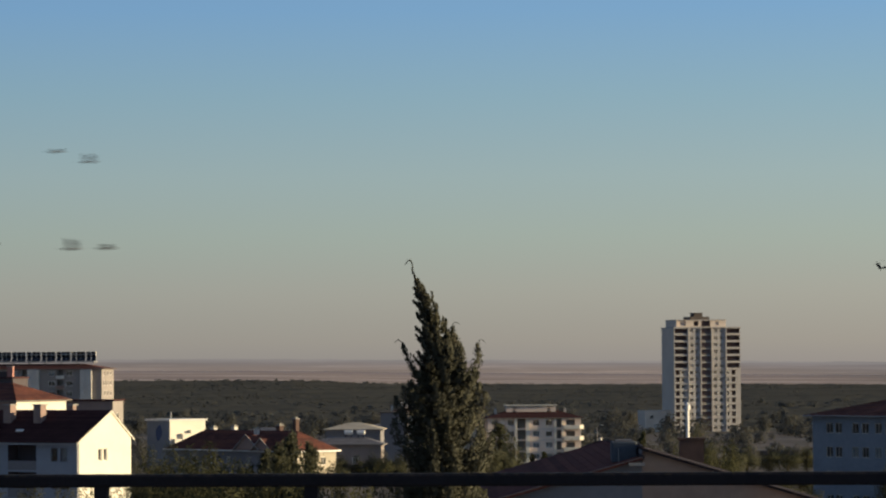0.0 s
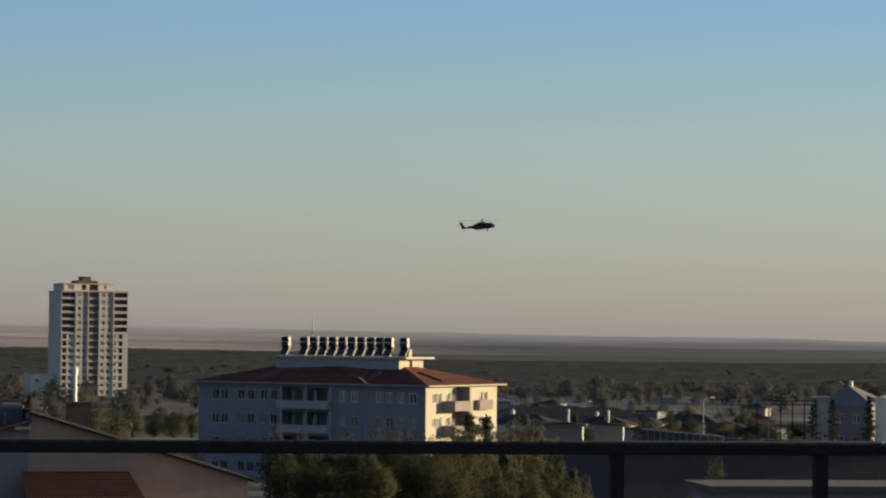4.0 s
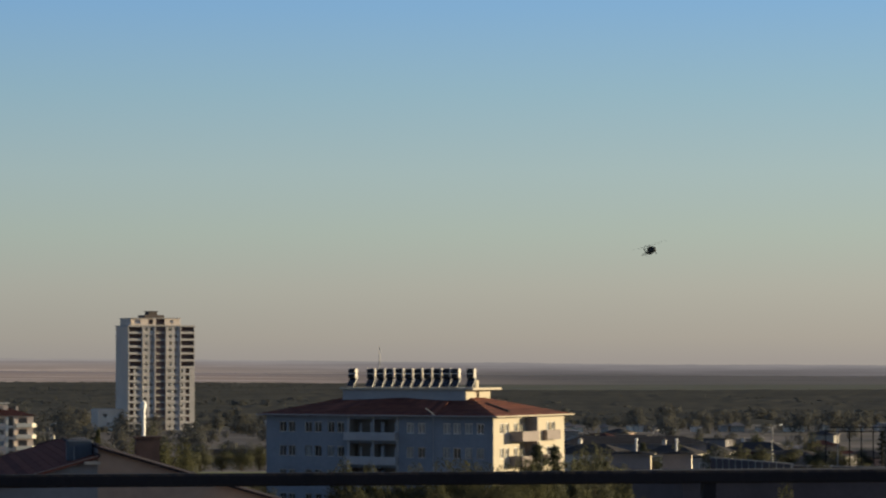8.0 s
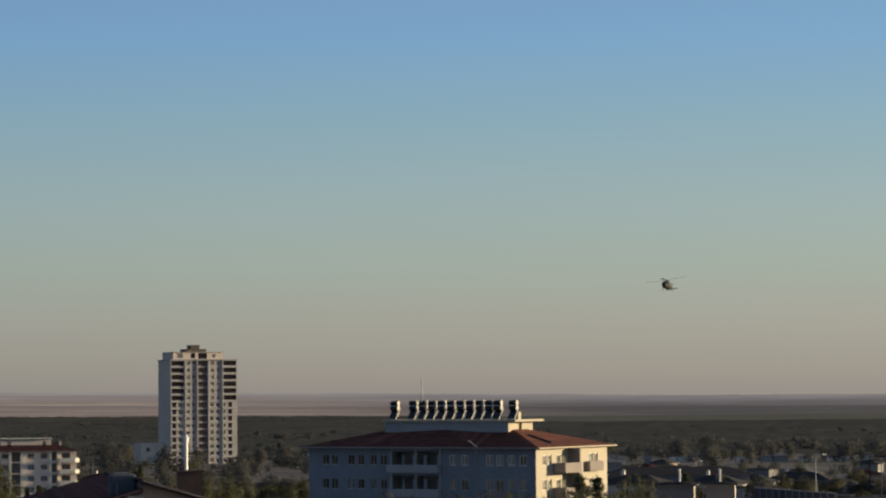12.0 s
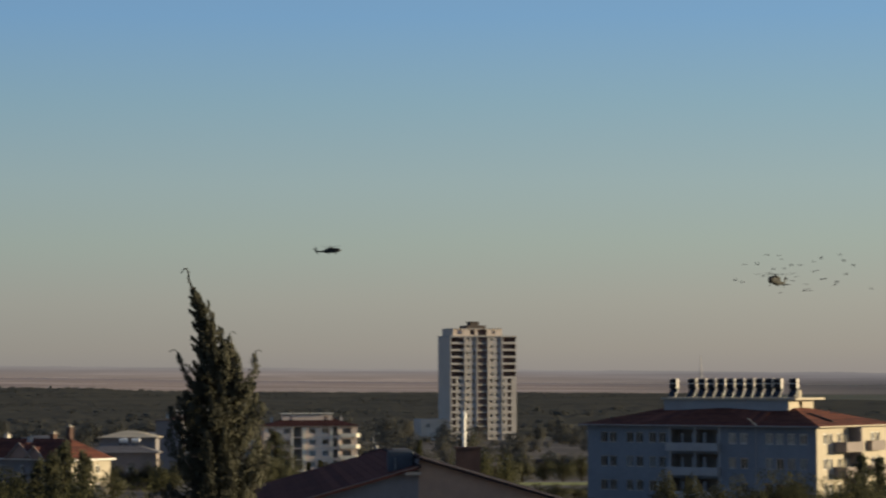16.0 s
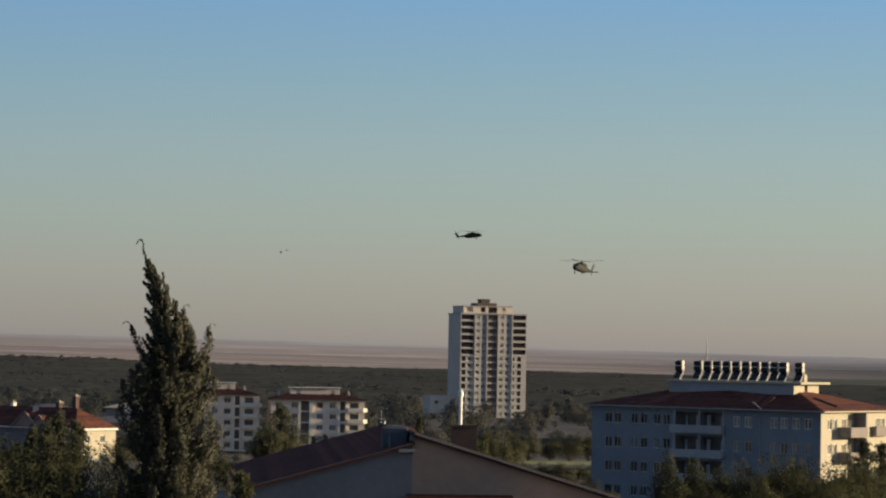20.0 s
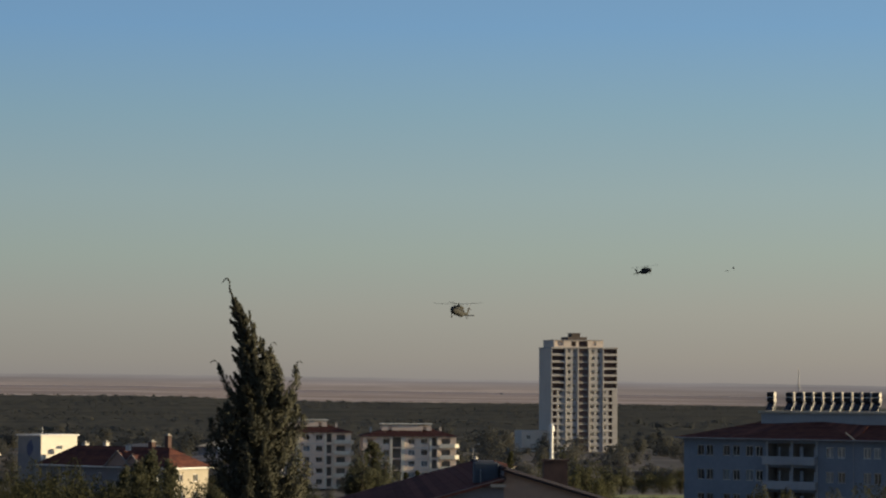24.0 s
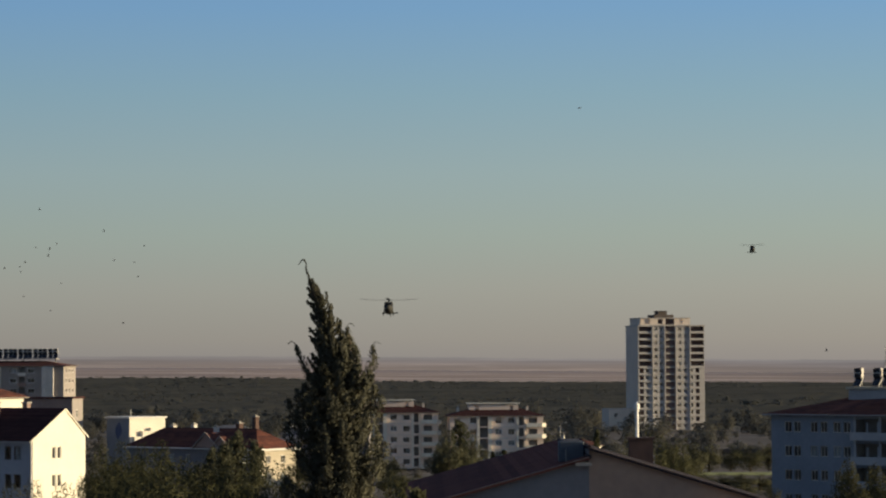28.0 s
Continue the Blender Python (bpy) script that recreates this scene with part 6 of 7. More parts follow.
    # shoots that break the outline
    for z, a, reach, rise, th, hk in ((29.02, 0, 0.30, 0.76, 0.075, True), (28.72, -3, 0.60, 0.78, 0.085, True), (28.75, 182, 0.55, 0.76, 0.060, True), (28.95, 178, 0.34, 0.44, 0.055, False), (28.15, 180, 0.60, 0.70, 0.10, False), (27.95, 2, 0.66, 0.80, 0.11, False), (29.35, 8, 0.20, 0.40, 0.06, False), (29.3, 172, 0.15, 0.34, 0.05, False), (29.75, 10, 0.13, 0.26, 0.04, False), (29.9, 170, 0.10, 0.22, 0.035, False), (27.4, 184, 0.74, 0.95, 0.10, False), (27.9, 186, 0.72, 0.80, 0.08, False), (27.2, -4, 0.74, 0.85, 0.12, False)):
        shoot(z - base.z, a, reach, rise, th, 520, hk)
    for k in range(165):
        z = 25.3 + 3.75 * (k / 165) + 0.2 * rs.rand() - base.z
        w = float(np.interp(z + 0.35, Z, Wd))
        shoot(z, 137.5 * k + 25 * rs.rand(), w * (0.40 + 0.72 * rs.rand()), 0.40 + 0.45 * rs.rand(), (0.050 + 0.095 * rs.rand()) * (0.55 + 0.7 * w), 600)
    for k in range(105):
        f = k / 105
        z = 28.7 + 1.66 * f - base.z
        w = max(float(np.interp(z + 0.1, Z, Wd)), 0.03)
        shoot(z, 137.5 * k + 30 * rs.rand(), w * (0.40 + 0.95 * rs.rand()) + 0.03 * rs.rand(), (0.10 + 0.24 * rs.rand()) * (1 - 0.35 * f), 0.012 + 0.15 * w * rs.rand(), 470)
    # small sprigs on the leader
    for z, a, reach, rise in ((29.62, 182, 0.26, 0.16), (29.90, 150, 0.22, 0.10), (30.12, 186, 0.18, 0.07), (30.34, 170, 0.10, 0.05), (29.98, 30, 0.18, 0.16), (29.70, 4, 0.24, 0.2)):
        shoot(z - base.z, a, reach, rise, 0.026, 420)
    for k in range(70):
        z = 16.5 + 9.0 * (k / 70) - base.z
        shoot(z, 137.5 * k, 0.9 * (0.6 + 0.4 * rs.rand()), 0.8, 0.16, 200)
    shared("crown", mesh_of("crown", np.concatenate(quads), M["cypress"], np.concatenate(facing)), t)


hero_cypress()


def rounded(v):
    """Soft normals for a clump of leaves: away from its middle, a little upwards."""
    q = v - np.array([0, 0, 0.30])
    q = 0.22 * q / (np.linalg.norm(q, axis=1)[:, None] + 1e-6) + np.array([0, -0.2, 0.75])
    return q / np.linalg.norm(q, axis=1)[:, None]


def woods():
    """Scattered trees of the plain and the forest belt, joined into pieces."""
    rs = np.random.RandomState(3)
    kinds = []
    for s in range(6):
        q = np.random.RandomState(40 + s)
        lobes = [(q.normal() * 0.2, q.normal() * 0.2, 0.40 + 0.3 * q.rand(), 0.30 + 0.1 * q.rand(), 0.28 + 0.1 * q.rand(), 1.0) for _ in range(5)] + [(0, 0, 0.22, 0.35, 0.25, 0.9)]
        fine, rough = leaf_cloud(q, 420, lobes, 0.056)[0], leaf_cloud(q, 18, lobes, 0.22)[0]
        kinds.append((fine, rough, rounded(fine), rounded(rough)))
    norms = []
    clear = [(46, 365, 36), (-2, 168, 26), (-80, 300, 40), (-96, 405, 24), (-75, 492, 26), (-88, 525, 18), (-104, 525, 14), (-180, 810, 40), (-33, 732, 24), (-60, 732, 18), (18, 1196, 26), (145, 498, 20), (82, 425, 16), (26, 600, 44), (24, 655, 26), (-70, 528, 14), (-50, 530, 14), (-30, 532, 14), (123, 470, 14)]
    out = []
    n = 0
    while n < 900:
        y = 520 + 800 * rs.rand() ** 0.75
        x = (rs.rand() * 0.62 - 0.29) * y
        if any((x - a) ** 2 + (y - b) ** 2 < c * c for a, b, c in clear) :
            continue
        if x > 0.13 * y and y < 1140 and rs.rand() < 0.8 or 0.03 * y < x <= 0.13 * y and y < 1100 and rs.rand() < 0.5:
            continue
        if 0.020 * y < x < 0.060 * y and y < 700:
            continue
        h = 3.2 + 5.0 * rs.rand() ** 1.6
        if y > 950 and rs.rand() < 0.16:
            h = 8.0 + 4.0 * rs.rand()
        if -60 < x < 10 and y < 720:
            h *= 0.6
        w = h * (0.8 + 0.5 * rs.rand())
        kd = kinds[rs.randint(6)]
        out.append(kd[0] * np.array([w, w, h]) + np.array([x, y, ground_z(x, y) - 0.1 * h]))
        norms.append(kd[2])
        n += 1
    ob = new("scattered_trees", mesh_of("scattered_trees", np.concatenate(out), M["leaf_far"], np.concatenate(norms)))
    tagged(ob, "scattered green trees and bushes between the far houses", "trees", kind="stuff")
    # lumpy closed canopy, with single crowns standing out of it
    az = np.radians(np.linspace(-20, 24, 661))
    ys = np.concatenate([np.array([1255.0, 1268.0]), np.arange(1280, 3080, 13.0)])
    z = np.zeros((len(ys), len(az)))
    for j, y in enumerate(ys):
        for i, a in enumerate(az):
            x = math.tan(a) * y
            z[j, i] = ground_z(x, y) + (1.5 + 0.75 * noise.noise(Vector((x * 0.09, y * 0.05, 0))) + 0.55 * noise.noise(Vector((x * 0.02, y * 0.012, 5)))) * (0.0 if j == 0 else 1.0) - (0.3 if j == 0 else 0.0)
            if math.degrees(a) > 6 and y > 2560:
                z[j, i] -= 4.0
    P = np.stack([np.tan(az)[None, :] * ys[:, None], np.repeat(ys[:, None], len(az), 1), z], 2)
    gx = np.gradient(z, axis=1) / np.gradient(P[:, :, 0], axis=1)
    gy = np.gradient(z, axis=0) / np.gradient(ys)[:, None]
    N = np.stack([-gx, -gy - 0.2, np.ones_like(z)], 2)
    N /= np.linalg.norm(N, axis=2)[:, :, None]

    def corners(q):
        return np.stack([q[:-1, :-1], q[:-1, 1:], q[1:, 1:], q[1:, :-1]], 2).reshape(-1, 3)

    out, norms, n = [corners(P)], [corners(N)], 0
    while n < 21000:
        az = -20 + 44 * rs.rand()
        y = 1270 + float(np.interp(az, (5, 8), (1850, 1300))) * rs.rand() ** 0.9
        x = math.tan(radians(az)) * y
        patch = noise.noise(Vector((x * 0.006, y * 0.004, 0)))
        if rs.rand() < 0.3 and patch > 0.18:
            continue
        h = (1.9 + 1.1 * rs.rand()) * (1 + 0.6 * patch)
        if az > 4 and y > 1500:
            h *= 0.62
        if rs.rand() < 0.02 and y < 2000:
            h *= 2.2
        w = h * (1.3 + 0.7 * rs.rand())
        kd = kinds[rs.randint(6)]
        out.append(kd[1] * np.array([w, w, h]) + np.array([x, y, ground_z(x, y) - 0.1 * h]))
        norms.append(kd[3])
        n += 1
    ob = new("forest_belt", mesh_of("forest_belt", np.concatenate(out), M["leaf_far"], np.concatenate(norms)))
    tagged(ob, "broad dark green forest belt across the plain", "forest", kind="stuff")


woods()


# ---- terrace with its rail ----
def terrace():
    bm = bmesh.new()
    box(bm, -9, 9, -4, 5.75, 27.3, 27.6)
    tagged(finish("terrace_floor", bm, M["terrace"]), "plain concrete terrace floor behind the railing", "terrace", kind="structure")
    bm = bmesh.new()
    box(bm, -8.6, 8.6, -3.6, 5.4, 14.0, 27.296)
    tagged(finish("wall_terrace_building", bm, M["grey_plaster"]), "plain grey building under the terrace", "building", kind="structure")
    r = thing("terrace_railing", pose(0, 5.3, 27.6), "dark metal terrace railing with slim uprights", "railing")
    zr = 1.374
    bm = bmesh.new()
    box(bm, -6, 6, -0.02, 0.02, zr - 0.0125, zr + 0.0115, bevel=0.004)
    part("handrail", bm, M["dark_metal"], r)
    bm = bmesh.new()
    box(bm, -6, 6, -0.012, 0.012, 0.12, 0.145)
    part("bottom_rail", bm, M["dark_metal"], r)
    bm = bmesh.new()
    box(bm, -0.0125, 0.0125, -0.0125, 0.0125, 0.0, zr - 0.0127)
    me = None
    for x in (-5.04, -4.64, -3.05, -2.65, -1.06, -0.66, 0.93, 1.33, 2.92, 3.32, 4.91, 5.31):
        if me is None:
            ob = part("upright", bm, M["dark_metal"], r)
            me = ob.data
        else:
            ob = shared("upright", me, r)
        ob.matrix_basis = pose(x, 0, 0)


terrace()


# ---- helicopters ----
def egg(x, w, zlo, zhi, n=14, flat=2.6):
    """A rounded section across the body at x along its length."""
    zc, hh = (zlo + zhi) / 2, (zhi - zlo) / 2
    pts = []
    for k in range(n):
        a = 2 * math.pi * k / n
        c, s = math.cos(a), math.sin(a)
        pts.append((x, math.copysign(abs(c) ** (2 / flat), c) * w / 2, zc + math.copysign(abs(s) ** (2 / flat), s) * hh))
    return pts


def helicopter():
    """A transport helicopter, nose along +x, the origin under the rotor at mid-body."""
    h = thing("helicopter", pose(0, 0, 0), "dark green military transport helicopter in flight", "helicopter", "helicopters over the town")
    bm = bmesh.new()
    lofted(bm, [egg(*q) for q in ((5.6, 0.5, -0.55, -0.1), (5.3, 1.3, -0.85, 0.15), (4.6, 1.9, -1.1, 0.6), (3.8, 2.3, -1.25, 1.15), (2.8, 2.42, -1.25, 1.35), (0.0, 2.42, -1.25, 1.35), (-2.6, 2.35, -1.2, 1.3), (-4.0, 1.7, -0.75, 1.0), (-5.0, 1.05, -0.2, 0.85))])
    part("fuselage", bm, M["heli"], h, smooth=True)
    bm = bmesh.new()
    lofted(bm, [egg(*q) for q in ((-4.4, 1.25, -0.45, 0.92), (-6.2, 0.85, -0.15, 0.78), (-8.0, 0.6, 0.05, 0.66), (-8.9, 0.4, 0.12, 0.7))])
    part("tail_boom", bm, M["heli"], h, smooth=True)
    bm = bmesh.new()
    rings = []
    for x, z, c, th in ((-8.3, 0.2, 1.6, 0.30), (-8.9, 1.4, 1.4, 0.24), (-9.5, 2.75, 1.15, 0.14)):
        rings.append([(x + c / 2, 0, z), (x, th / 2, z), (x - c / 2, 0, z), (x, -th / 2, z)])
    lofted(bm, rings)
    part("tail_fin", bm, M["heli"], h)
    bm = bmesh.new()
    lofted(bm, [[(-7.9, y, 0.1), (-8.5, y, 0.26), (-9.35, y, 0.1), (-8.5, y, -0.06)] for y in (-2.3, -0.1, 0.1, 2.3)])
    part("stabilator", bm, M["heli"], h)
    for s in (-1, 1):
        bm = bmesh.new()
        lofted(bm, [[(x, y + s * 0.72, z) for x, y, z in egg(*q)] for q in ((1.6, 0.7, 1.05, 1.7), (1.2, 0.9, 1.0, 1.95), (-1.4, 0.9, 1.0, 1.95), (-2.3, 0.7, 1.1, 1.75))])
        part("engine_nacelle", bm, M["heli"], h, smooth=True)
        bm = bmesh.new()
        quad(bm, (4.98, s * 0.12, 0.5), (4.98 - 0.1, s * 0.88, 0.42), (4.05, s * 1.0, 1.06), (4.1, s * 0.12, 1.13))
        part("windscreen", bm, M["heli_glass"], h)
        bm = bmesh.new()
        quad(bm, (4.3, s * 1.08, 0.1), (3.1, s * 1.2, 0.1), (3.1, s * 1.16, 0.8), (4.0, s * 1.06, 0.8))
        part("cockpit_door_window", bm, M["heli_glass"], h)
        for x in (1.8, 0.4, -1.0):
            bm = bmesh.new()
            quad(bm, (x, s * 1.205, 0.0), (x - 0.9, s * 1.205, 0.0), (x - 0.9, s * 1.19, 0.6), (x, s * 1.19, 0.6))
            part("cabin_window", bm, M["heli_glass"], h)
        bm = bmesh.new()
        tube(bm, [(2.9, s * 0.9, -0.6), (2.3, s * 1.35, -1.15), (2.0, s * 1.38, -1.75)], [0.16, 0.13, 0.10], 8)
        leg = part("gear_leg", bm, M["heli"], h)
        bm = bmesh.new()
        tube(bm, [(2.0, s * 1.25, -1.75), (2.0, s * 1.3, -1.75), (2.0, s * 1.46, -1.75), (2.0, s * 1.51, -1.75)], [0.26, 0.33, 0.33, 0.26], 14)
        part("wheel", bm, M["rubber"], leg)
    bm = bmesh.new()
    lofted(bm, [egg(*q) for q in ((1.0, 0.5, 1.1, 1.75), (0.5, 0.8, 1.1, 2.1), (-1.5, 0.8, 1.1, 2.0), (-3.8, 0.4, 0.9, 1.3))])
    part("rotor_fairing", bm, M["heli"], h, smooth=True)
    bm = bmesh.new()
    tube(bm, [(-7.9, 0, 0.15), (-8.2, 0, -0.75)], [0.07, 0.06], 8)
    leg = part("gear_leg", bm, M["heli"], h)
    bm = bmesh.new()
    tube(bm, [(-8.2, -0.1, -0.75), (-8.2, 0.1, -0.75)], [0.24, 0.24], 12)
    part("wheel", bm, M["rubber"], leg)
    bm = bmesh.new()
    tube(bm, [(0, 0, -0.55), (0, 0, 0.1), (0, 0, 0.28)], [0.14, 0.32, 0.2], 12)
    rotor = part("main_rotor", bm, M["heli_blade"], h)
    rotor.matrix_basis = pose(0, 0, 2.5, 0, 6, 0)
    bm = bmesh.new()
    rs = [(0.25, 0.14, 0.05), (1.2, 0.36, 0.03), (4.5, 0.38, 0.10), (7.5, 0.36, 0.30), (8.18, 0.2, 0.36)]
    lofted(bm, [[(r, c, z), (r, 0.05, z + 0.05), (r, -c, z), (r, 0.05, z - 0.04)] for r, c, z in rs])
    blade = part("blade", bm, M["heli_blade"], rotor)
    for k in (90, 180, 270):
        shared("blade", blade.data, rotor, pose(0, 0, 0, 0, 0, k))
    bm = bmesh.new()
    tube(bm, [(0, -0.15, 0), (0, 0.2, 0)], [0.14, 0.12], 10)
    tail = part("tail_rotor", bm, M["heli_blade"], h)
    tail.matrix_basis = pose(-9.3, 0.32, 2.35)
    bm = bmesh.new()
    lofted(bm, [[(0.11, y, r), (0, y + 0.03, r), (-0.11, y, r), (0, y - 0.03, r)] for r, y in ((0.1, 0.1), (1.5, 0.1))])
    tb = part("tail_blade", bm, M["heli_blade"], tail)
    for k in (90, 180, 270):
        shared("tail_blade", tb.data, tail, pose(0, 0, 0, 0, k, 0))
    return h


HELI_A = helicopter()
HELI_B = copy_thing(HELI_A, pose(0, 0, 60))


# ---- birds ----
def bird(span):
    """A small bird, beak along +x, with stiff wings that beat at the shoulder."""
    b = thing("bird", pose(0, 0, 0), "small grey bird in flight with beating wings", "bird")
    k = span / 0.62
    bm = bmesh.new()
    lofted(bm, [[(x * k, y * k, z * k) for x, y, z in egg(*q, 10, 2.0)] for q in ((0.17, 0.01, -0.005, 0.005), (0.14, 0.035, -0.012, 0.024), (0.10, 0.05, -0.02, 0.035), (0.06, 0.06, -0.03, 0.03), (0.0, 0.095, -0.05, 0.042), (-0.07, 0.08, -0.04, 0.035), (-0.13, 0.03, -0.012, 0.015))])
    part("body", bm, M["bird"], b, smooth=True)
    bm = bmesh.new()
    lofted(bm, [[(x * k, w * k, 0.004 * k), (x * k, -w * k, 0.004 * k), (x * k, -w * k, -0.002 * k), (x * k, w * k, -0.002 * k)] for x, w in ((-0.11, 0.02), (-0.24, 0.055), (-0.25, 0.045))])
    part("tail", bm, M["bird_tail"], b)
    for s in (-1, 1):
        bm = bmesh.new()
        lofted(bm, [[(f * k, s * y * k, z * k), ((f + r) / 2 * k, s * y * k, (z + 0.008) * k), (r * k, s * y * k, z * k), ((f + r) / 2 * k, s * y * k, (z - 0.003) * k)] for f, r, y, z in ((0.07, -0.06, 0.02, 0.0), (0.09, -0.07, 0.14, 0.012), (0.05, -0.07, 0.24, 0.006), (-0.06, -0.08, 0.31, -0.005))])
        w = part("wing", bm, M["bird"], b)
        w.matrix_basis = pose(0, s * 0.02 * k, 0.02 * k)
    return b


# each flight: the time it passes, bearing and height angle then, their rates per second, distance, wing span
FLIGHTS = [
    (0.0, -12.2, 4.3, 34, 1.0, 46, 0.36), (0.0, -11.55, 4.1, 34, 1.0, 46, 0.36), (0.0, -11.9, 2.35, 34, 0.3, 42, 0.40), (0.0, -11.2, 2.36, 34, 0.3, 42, 0.40),
    (0.2, -5.8, 6.4, 34, -8.0, 44, 0.40), (0.2, -4.5, 6.2, 34, -8.0, 44, 0.40), (0.3, -6.2, 4.7, 34, 0.5, 40, 0.40), (0.3, -5.5, 4.76, 34, 0.5, 40, 0.40), (0.3, -8.0, 1.9, 34, 0.5, 45, 0.36), (0.3, -4.0, 2.5, 34, -1.0, 42, 0.40), (0.3, -3.4, 2.2, 34, -1.0, 42, 0.40),
    (0.5, -9.1, 2.95, 34, 0.3, 46, 0.36), (0.5, -8.3, 2.9, 34, 0.3, 46, 0.36), (0.5, -1.9, 1.4, 34, 0.2, 44, 0.40), (0.6, 1.3, 1.35, 34, 0.2, 44, 0.36),
    (1.0, 0.55, 5.4, 34, -1.0, 42, 0.40), (1.0, 1.15, 5.25, 34, -1.0, 42, 0.40), (1.0, -6.5, 0.12, 34, 0.1, 48, 0.36), (1.0, -5.8, 0.11, 34, 0.1, 48, 0.36),
    (1.5, -12.1, 5.75, 68, 1.5, 21, 0.28), (1.5, -10.9, 5.7, 68, 1.5, 21, 0.28), (1.7, -0.3, 4.62, 4.8, 7.2, 38, 0.40),
    (2.0, -8.4, 0.55, 30, -0.5, 60, 0.36), (2.5, -11.6, 1.2, 55, -0.5, 30, 0.28),
    (17.9, 5.1, 3.30, 11.7, 5.2, 60, 0.40), (17.9, 5.38, 3.42, 11.7, 5.2, 60, 0.40), (21, -2.83, 1.52, 7.7, -1.4, 91, 0.2), (21, -1.41, 1.97, 1.8, 0.1, 201, 0.36), (21, -1.29, 2.02, 1.8, 0.1, 201, 0.36), (3.15, 10.65, 0.29, 15.5, 3.8, 60, 0.2), (3.15, 10.75, 0.41, 15.5, 3.8, 60, 0.2),
]
FLOCK = random.Random(21)
for _ in range(34):
    FLIGHTS.append((14.8, FLOCK.gauss(0.55, 0.6), FLOCK.gauss(0.85, 0.2), FLOCK.uniform(5.2, 5.8), FLOCK.uniform(0.8, 1.1), FLOCK.uniform(120, 150), 0.28))
for _ in range(18):
    FLIGHTS.append((28.0, FLOCK.gauss(-11.0, 0.85), FLOCK.gauss(1.95, 0.5), FLOCK.uniform(1.3, 1.8), FLOCK.uniform(0.1, 0.35), FLOCK.uniform(330, 420), 0.66))
FLIGHTS.append((28.0, -0.56, 5.1, 3.0, -0.9, 150, 0.36))
FLIGHTS.append((28.0, 4.15, 0.18, 1.2, 0.1, 300, 0.66))
BIRD_KIT = {}
BIRDS = []
for F in FLIGHTS:
    if F[6] not in BIRD_KIT:
        BIRD_KIT[F[6]] = b = bird(F[6])
    else:
        b = copy_thing(BIRD_KIT[F[6]], pose(0, 0, 0))
    tagged(b, group="birds over the town")
    BIRDS.append(b)


# ---- motion of the things ----
def fly(x, y, z, heading, bank, nose=-7):
    """Pose of a machine that flies towards heading, degrees clockwise from +y, leaning to its right by bank."""
    return pose(x, y, z, 0, 0, 90 - heading) @ pose(0, 0, 0, bank, nose, 0)


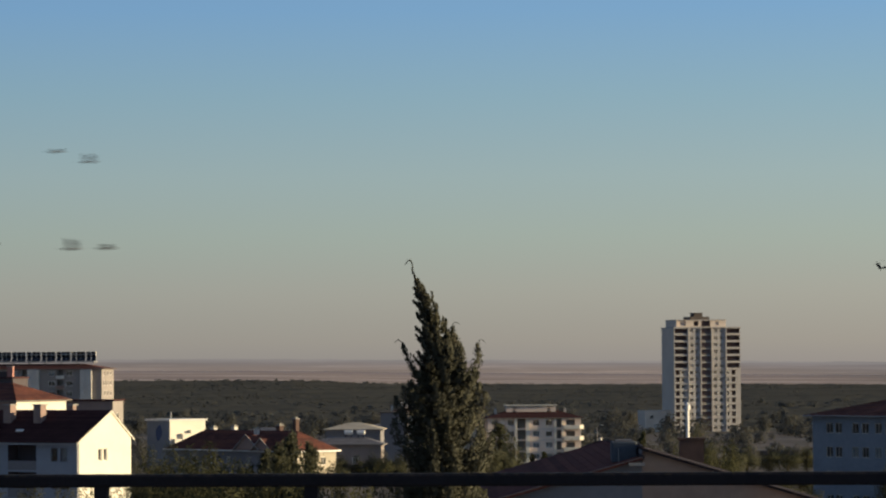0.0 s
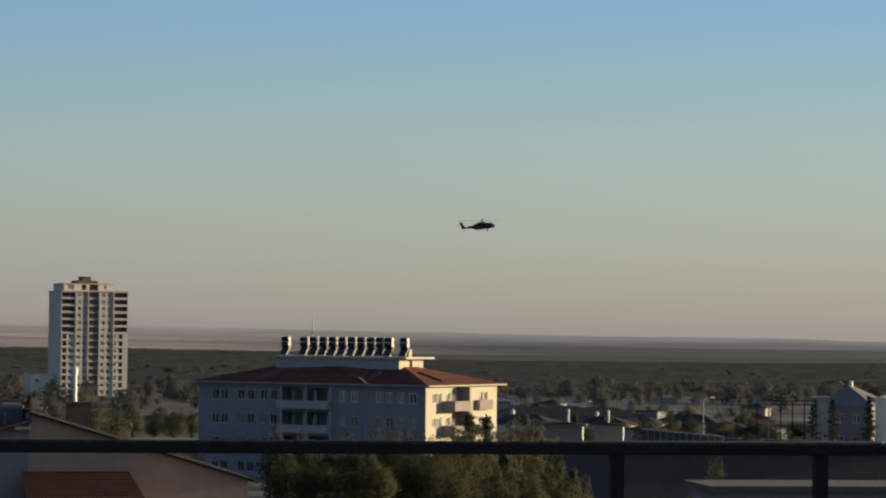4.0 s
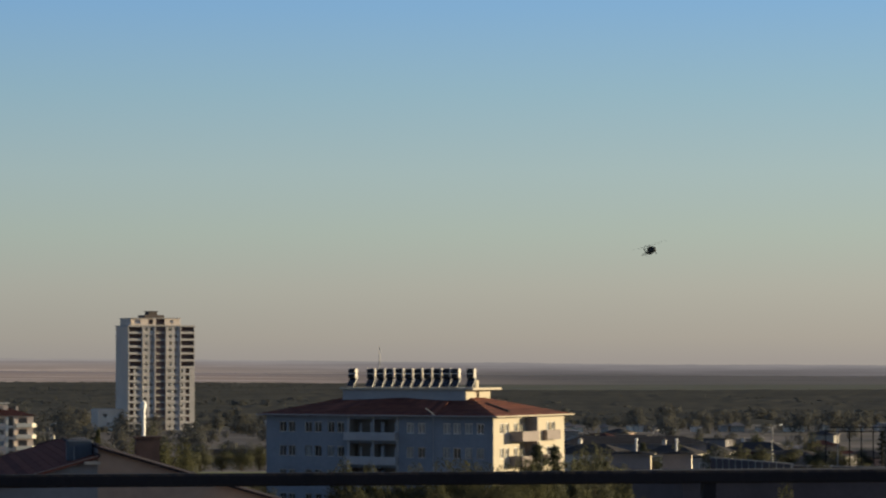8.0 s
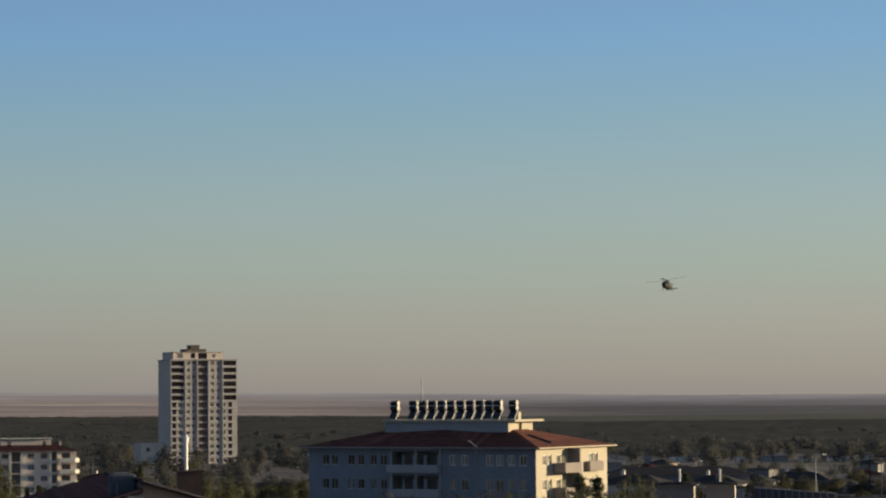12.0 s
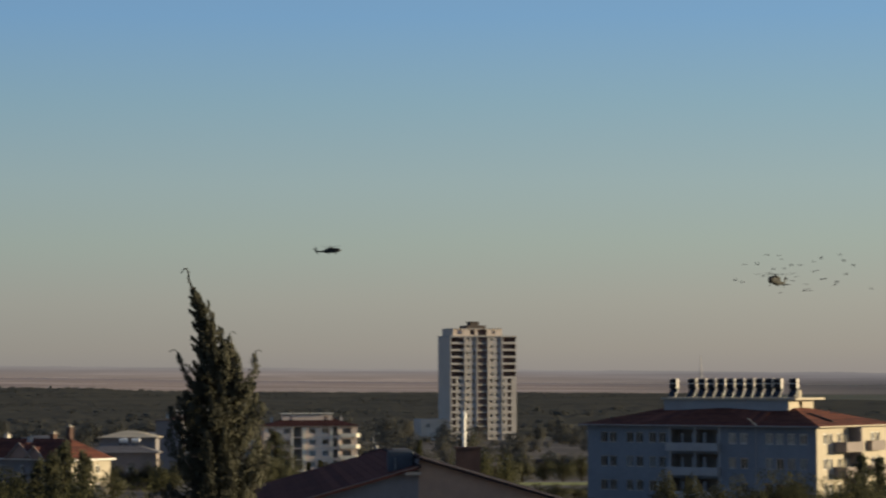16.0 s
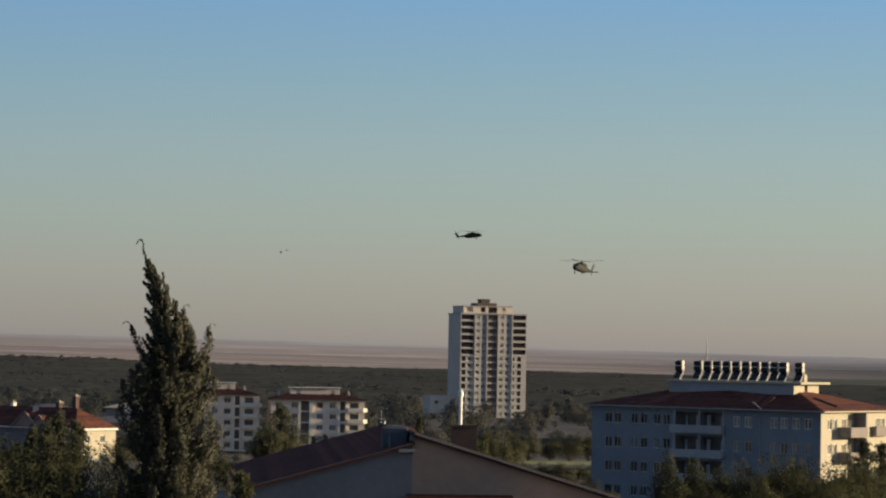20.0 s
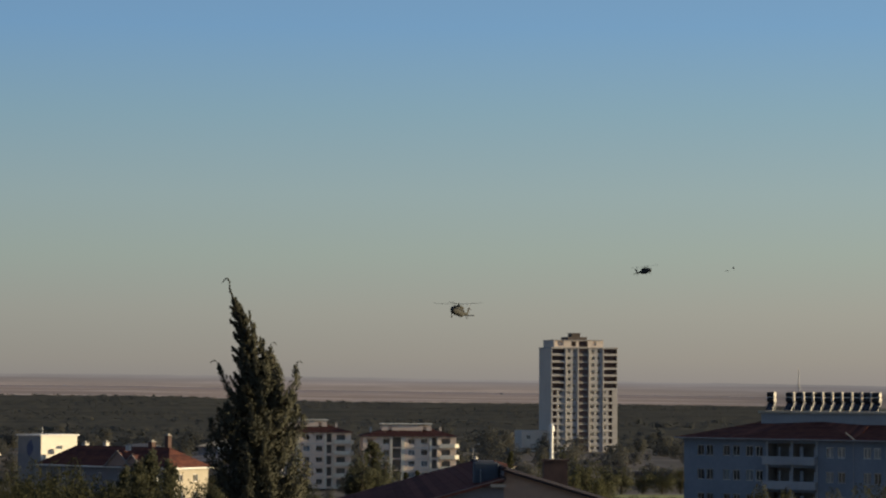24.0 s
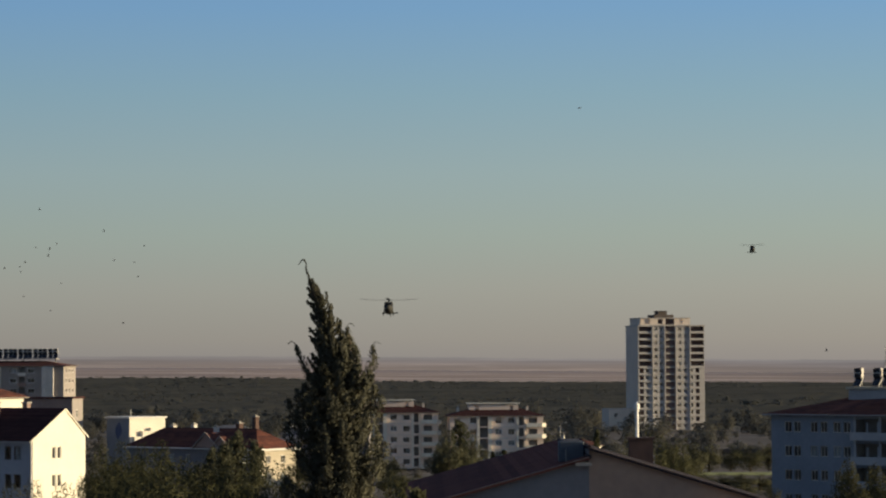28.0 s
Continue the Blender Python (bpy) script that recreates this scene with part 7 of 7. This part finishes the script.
def motions():
    walk(HELI_A, [(t, fly(x, y, z - 1.0, a, b)) for t, x, y, z, a, b in (
        (0.0, 108.4, 1304.8, 73.4, 90, 0),
        (3.0, 159.1, 1249.0, 75.8, 94, 3),
        (3.5, 177.6, 1244.9, 75.9, 95, 4),
        (5.5, 207.0, 1233.3, 77.6, 148, 16),
        (6.0, 213.9, 1233.2, 77.5, 151, 16),
        (6.5, 221.5, 1239.5, 77.9, 155, 16),
        (7.0, 229.5, 1248.1, 78.6, 160, 16),
        (7.5, 236.3, 1256.9, 79.2, 166, 16),
        (8.0, 241.5, 1263.8, 79.6, 175, 16),
        (8.5, 244.5, 1265.5, 79.8, 180, 15),
        (9.0, 246.0, 1265.0, 79.8, 185, 15),
        (9.5, 245.7, 1259.9, 79.5, 190, 14),
        (10.0, 241.7, 1242.1, 78.5, 194, 13),
        (10.5, 235.2, 1219.8, 77.6, 198, 13),
        (11.0, 227.1, 1196.7, 76.4, 202, 12),
        (11.5, 218.1, 1171.0, 74.8, 203, 10),
        (13.5, 172.0, 1065.5, 67.0, 208, 4),
        (14.0, 161.3, 1050.4, 65.6, 208, 3),
        (14.5, 150.6, 1035.2, 64.3, 208, 1),
        (15.0, 139.9, 1022.3, 63.1, 208, 0),
        (15.5, 130.4, 1015.4, 62.3, 208, 0),
        (16.0, 120.7, 1010.8, 61.8, 208, 0),
        (16.5, 110.6, 1006.4, 61.0, 208, 0),
        (17.0, 101.2, 1001.6, 60.1, 208, 0),
        (17.5, 91.9, 996.5, 59.7, 208, 0),
        (18.0, 82.1, 991.4, 59.5, 208, 0),
        (18.5, 72.9, 986.1, 59.2, 208, 0),
        (19.0, 64.1, 980.7, 58.8, 208, 0),
        (19.5, 55.2, 975.1, 58.5, 208, 0),
        (20.0, 45.2, 968.1, 58.1, 208, 0),
        (20.5, 35.5, 956.7, 57.4, 207, 0),
        (21.0, 26.2, 943.8, 56.5, 207, 0),
        (21.5, 17.4, 930.7, 55.4, 206, 0),
        (23.5, -17.1, 896.4, 52.8, 203, 0),
        (24.0, -25.2, 887.6, 52.2, 198, 0),
        (24.5, -32.8, 878.8, 51.2, 195, 0),
        (25.0, -39.3, 868.9, 50.4, 191, 0),
        (25.5, -46.7, 856.2, 49.8, 190, 0),
        (26.0, -50.1, 842.7, 49.1, 188, 0),
        (26.5, -54.8, 829.1, 48.9, 184, 0),
        (27.0, -60.8, 815.3, 48.0, 181, 0),
        (27.5, -64.2, 801.7, 46.0, 179, 0),
        (28.0, -65.7, 788.2, 44.9, 178, 0),
    )])
    walk(HELI_B, [(t, fly(x, y, z - 1.0, a, b)) for t, x, y, z, a, b in (
        (0.0, -421.8, 1699.0, 118.6, 88, 0),
        (1.5, -387.3, 1694.5, 116.9, 88, 0),
        (2.0, -376.4, 1693.7, 115.2, 88, 0),
        (2.5, -362.7, 1693.4, 114.0, 88, 0),
        (13.5, -111.3, 1657.8, 103.4, 90, 0),
        (14.0, -100.5, 1655.6, 103.2, 90, 0),
        (14.5, -90.0, 1654.3, 102.7, 90, 0),
        (15.0, -79.6, 1653.2, 101.9, 90, 0),
        (15.5, -70.4, 1652.1, 101.3, 90, 0),
        (16.0, -62.2, 1651.2, 100.6, 91, 0),
        (16.5, -51.2, 1650.2, 100.9, 92, 0),
        (17.0, -40.3, 1649.1, 99.9, 92, 0),
        (17.5, -30.9, 1647.7, 99.1, 92, 0),
        (18.0, -21.9, 1646.2, 98.5, 93, 0),
        (18.5, -12.5, 1644.7, 97.9, 94, 0),
        (19.0, -3.4, 1643.1, 96.9, 94, 0),
        (19.5, 5.0, 1641.4, 96.1, 94, 0),
        (20.0, 12.6, 1638.6, 95.4, 95, 0),
        (20.5, 20.2, 1632.6, 94.8, 101, 2),
        (21.0, 27.6, 1625.4, 93.9, 108, 4),
        (21.5, 34.2, 1618.2, 93.2, 114, 6),
        (23.5, 56.0, 1589.0, 93.3, 143, 8),
        (24.0, 58.8, 1578.9, 92.3, 149, 8),
        (24.5, 61.8, 1568.7, 91.5, 154, 8),
        (25.0, 67.9, 1557.9, 91.5, 160, 8),
        (26.0, 66.2, 1531.9, 90.4, 167, 5),
        (26.5, 66.7, 1518.6, 90.1, 170, 4),
        (27.0, 67.0, 1505.2, 89.2, 173, 3),
        (27.5, 66.6, 1491.9, 88.0, 177, 1),
        (28.0, 65.8, 1478.6, 87.4, 180, 0),
    )])
    for heli, start in ((HELI_A, 0), (HELI_B, 37)):
        for o in heli.children:
            base = o.matrix_basis.copy()
            if o.name.startswith("main_rotor"):
                walk(o, [(k / 30, base @ pose(0, 0, 0, 0, 0, start + 51.0 * k)) for k in range(841)])
            elif o.name.startswith("tail_rotor"):
                walk(o, [(k / 30, base @ pose(0, 0, 0, 0, start + 77.0 * k, 0)) for k in range(841)])
    for n, (b, (t0, az, el, raz, rel, d, span)) in enumerate(zip(BIRDS, FLIGHTS)):
        # a straight level flight past the town, from far on one side to far on the other
        w = radians(raz)
        before, after = min(t0, 2.4 / w), min(28 - t0, 2.4 / w)
        a, q = radians(az), radians(el)
        mid = Vector((d * math.sin(a) * math.cos(q), d * math.cos(a) * math.cos(q), 29.2 + d * math.sin(q)))
        v = Vector((math.cos(a), -math.sin(a), 0)) * (w * d) + Vector((0, 0, radians(rel) * d))
        turn = pose(0, 0, 0, 0, 0, -az)
        rows = [(t0 - before, Matrix.Translation(mid - v * before) @ turn), (t0 + after, Matrix.Translation(mid + v * after) @ turn)]
        if t0 - before > 0.05:
            rows.insert(0, (0.0, Matrix.Translation(mid - v * (before + 0.05)) @ turn))
        if t0 + after < 27.95:
            rows.append((28.0, Matrix.Translation(mid + v * (after + 0.05)) @ turn))
        if before > 0.1 and after > 0.1:
            rows.append((t0, Matrix.Translation(mid) @ turn))
        rows.sort(key=lambda k: k[0])
        walk(b, rows)
        rate = 6.0 + (n % 5) * 0.4
        lo, hi = max(int((t0 - before) * 30), 0), min(int((t0 + after) * 30) + 1, 840)
        step = 2
        for w in [o for o in b.children if o.name.startswith("wing")]:
            s = -1 if w.location.y < 0 else 1
            base = Matrix.Translation(w.location)
            keys = sorted({0, 840, *range(lo, hi + 1, step)})
            walk(w, [(k / 30, base @ pose(0, 0, 0, s * (8 + 38 * math.sin(2 * math.pi * rate * k / 30 + n)), 0, 0)) for k in keys])


motions()
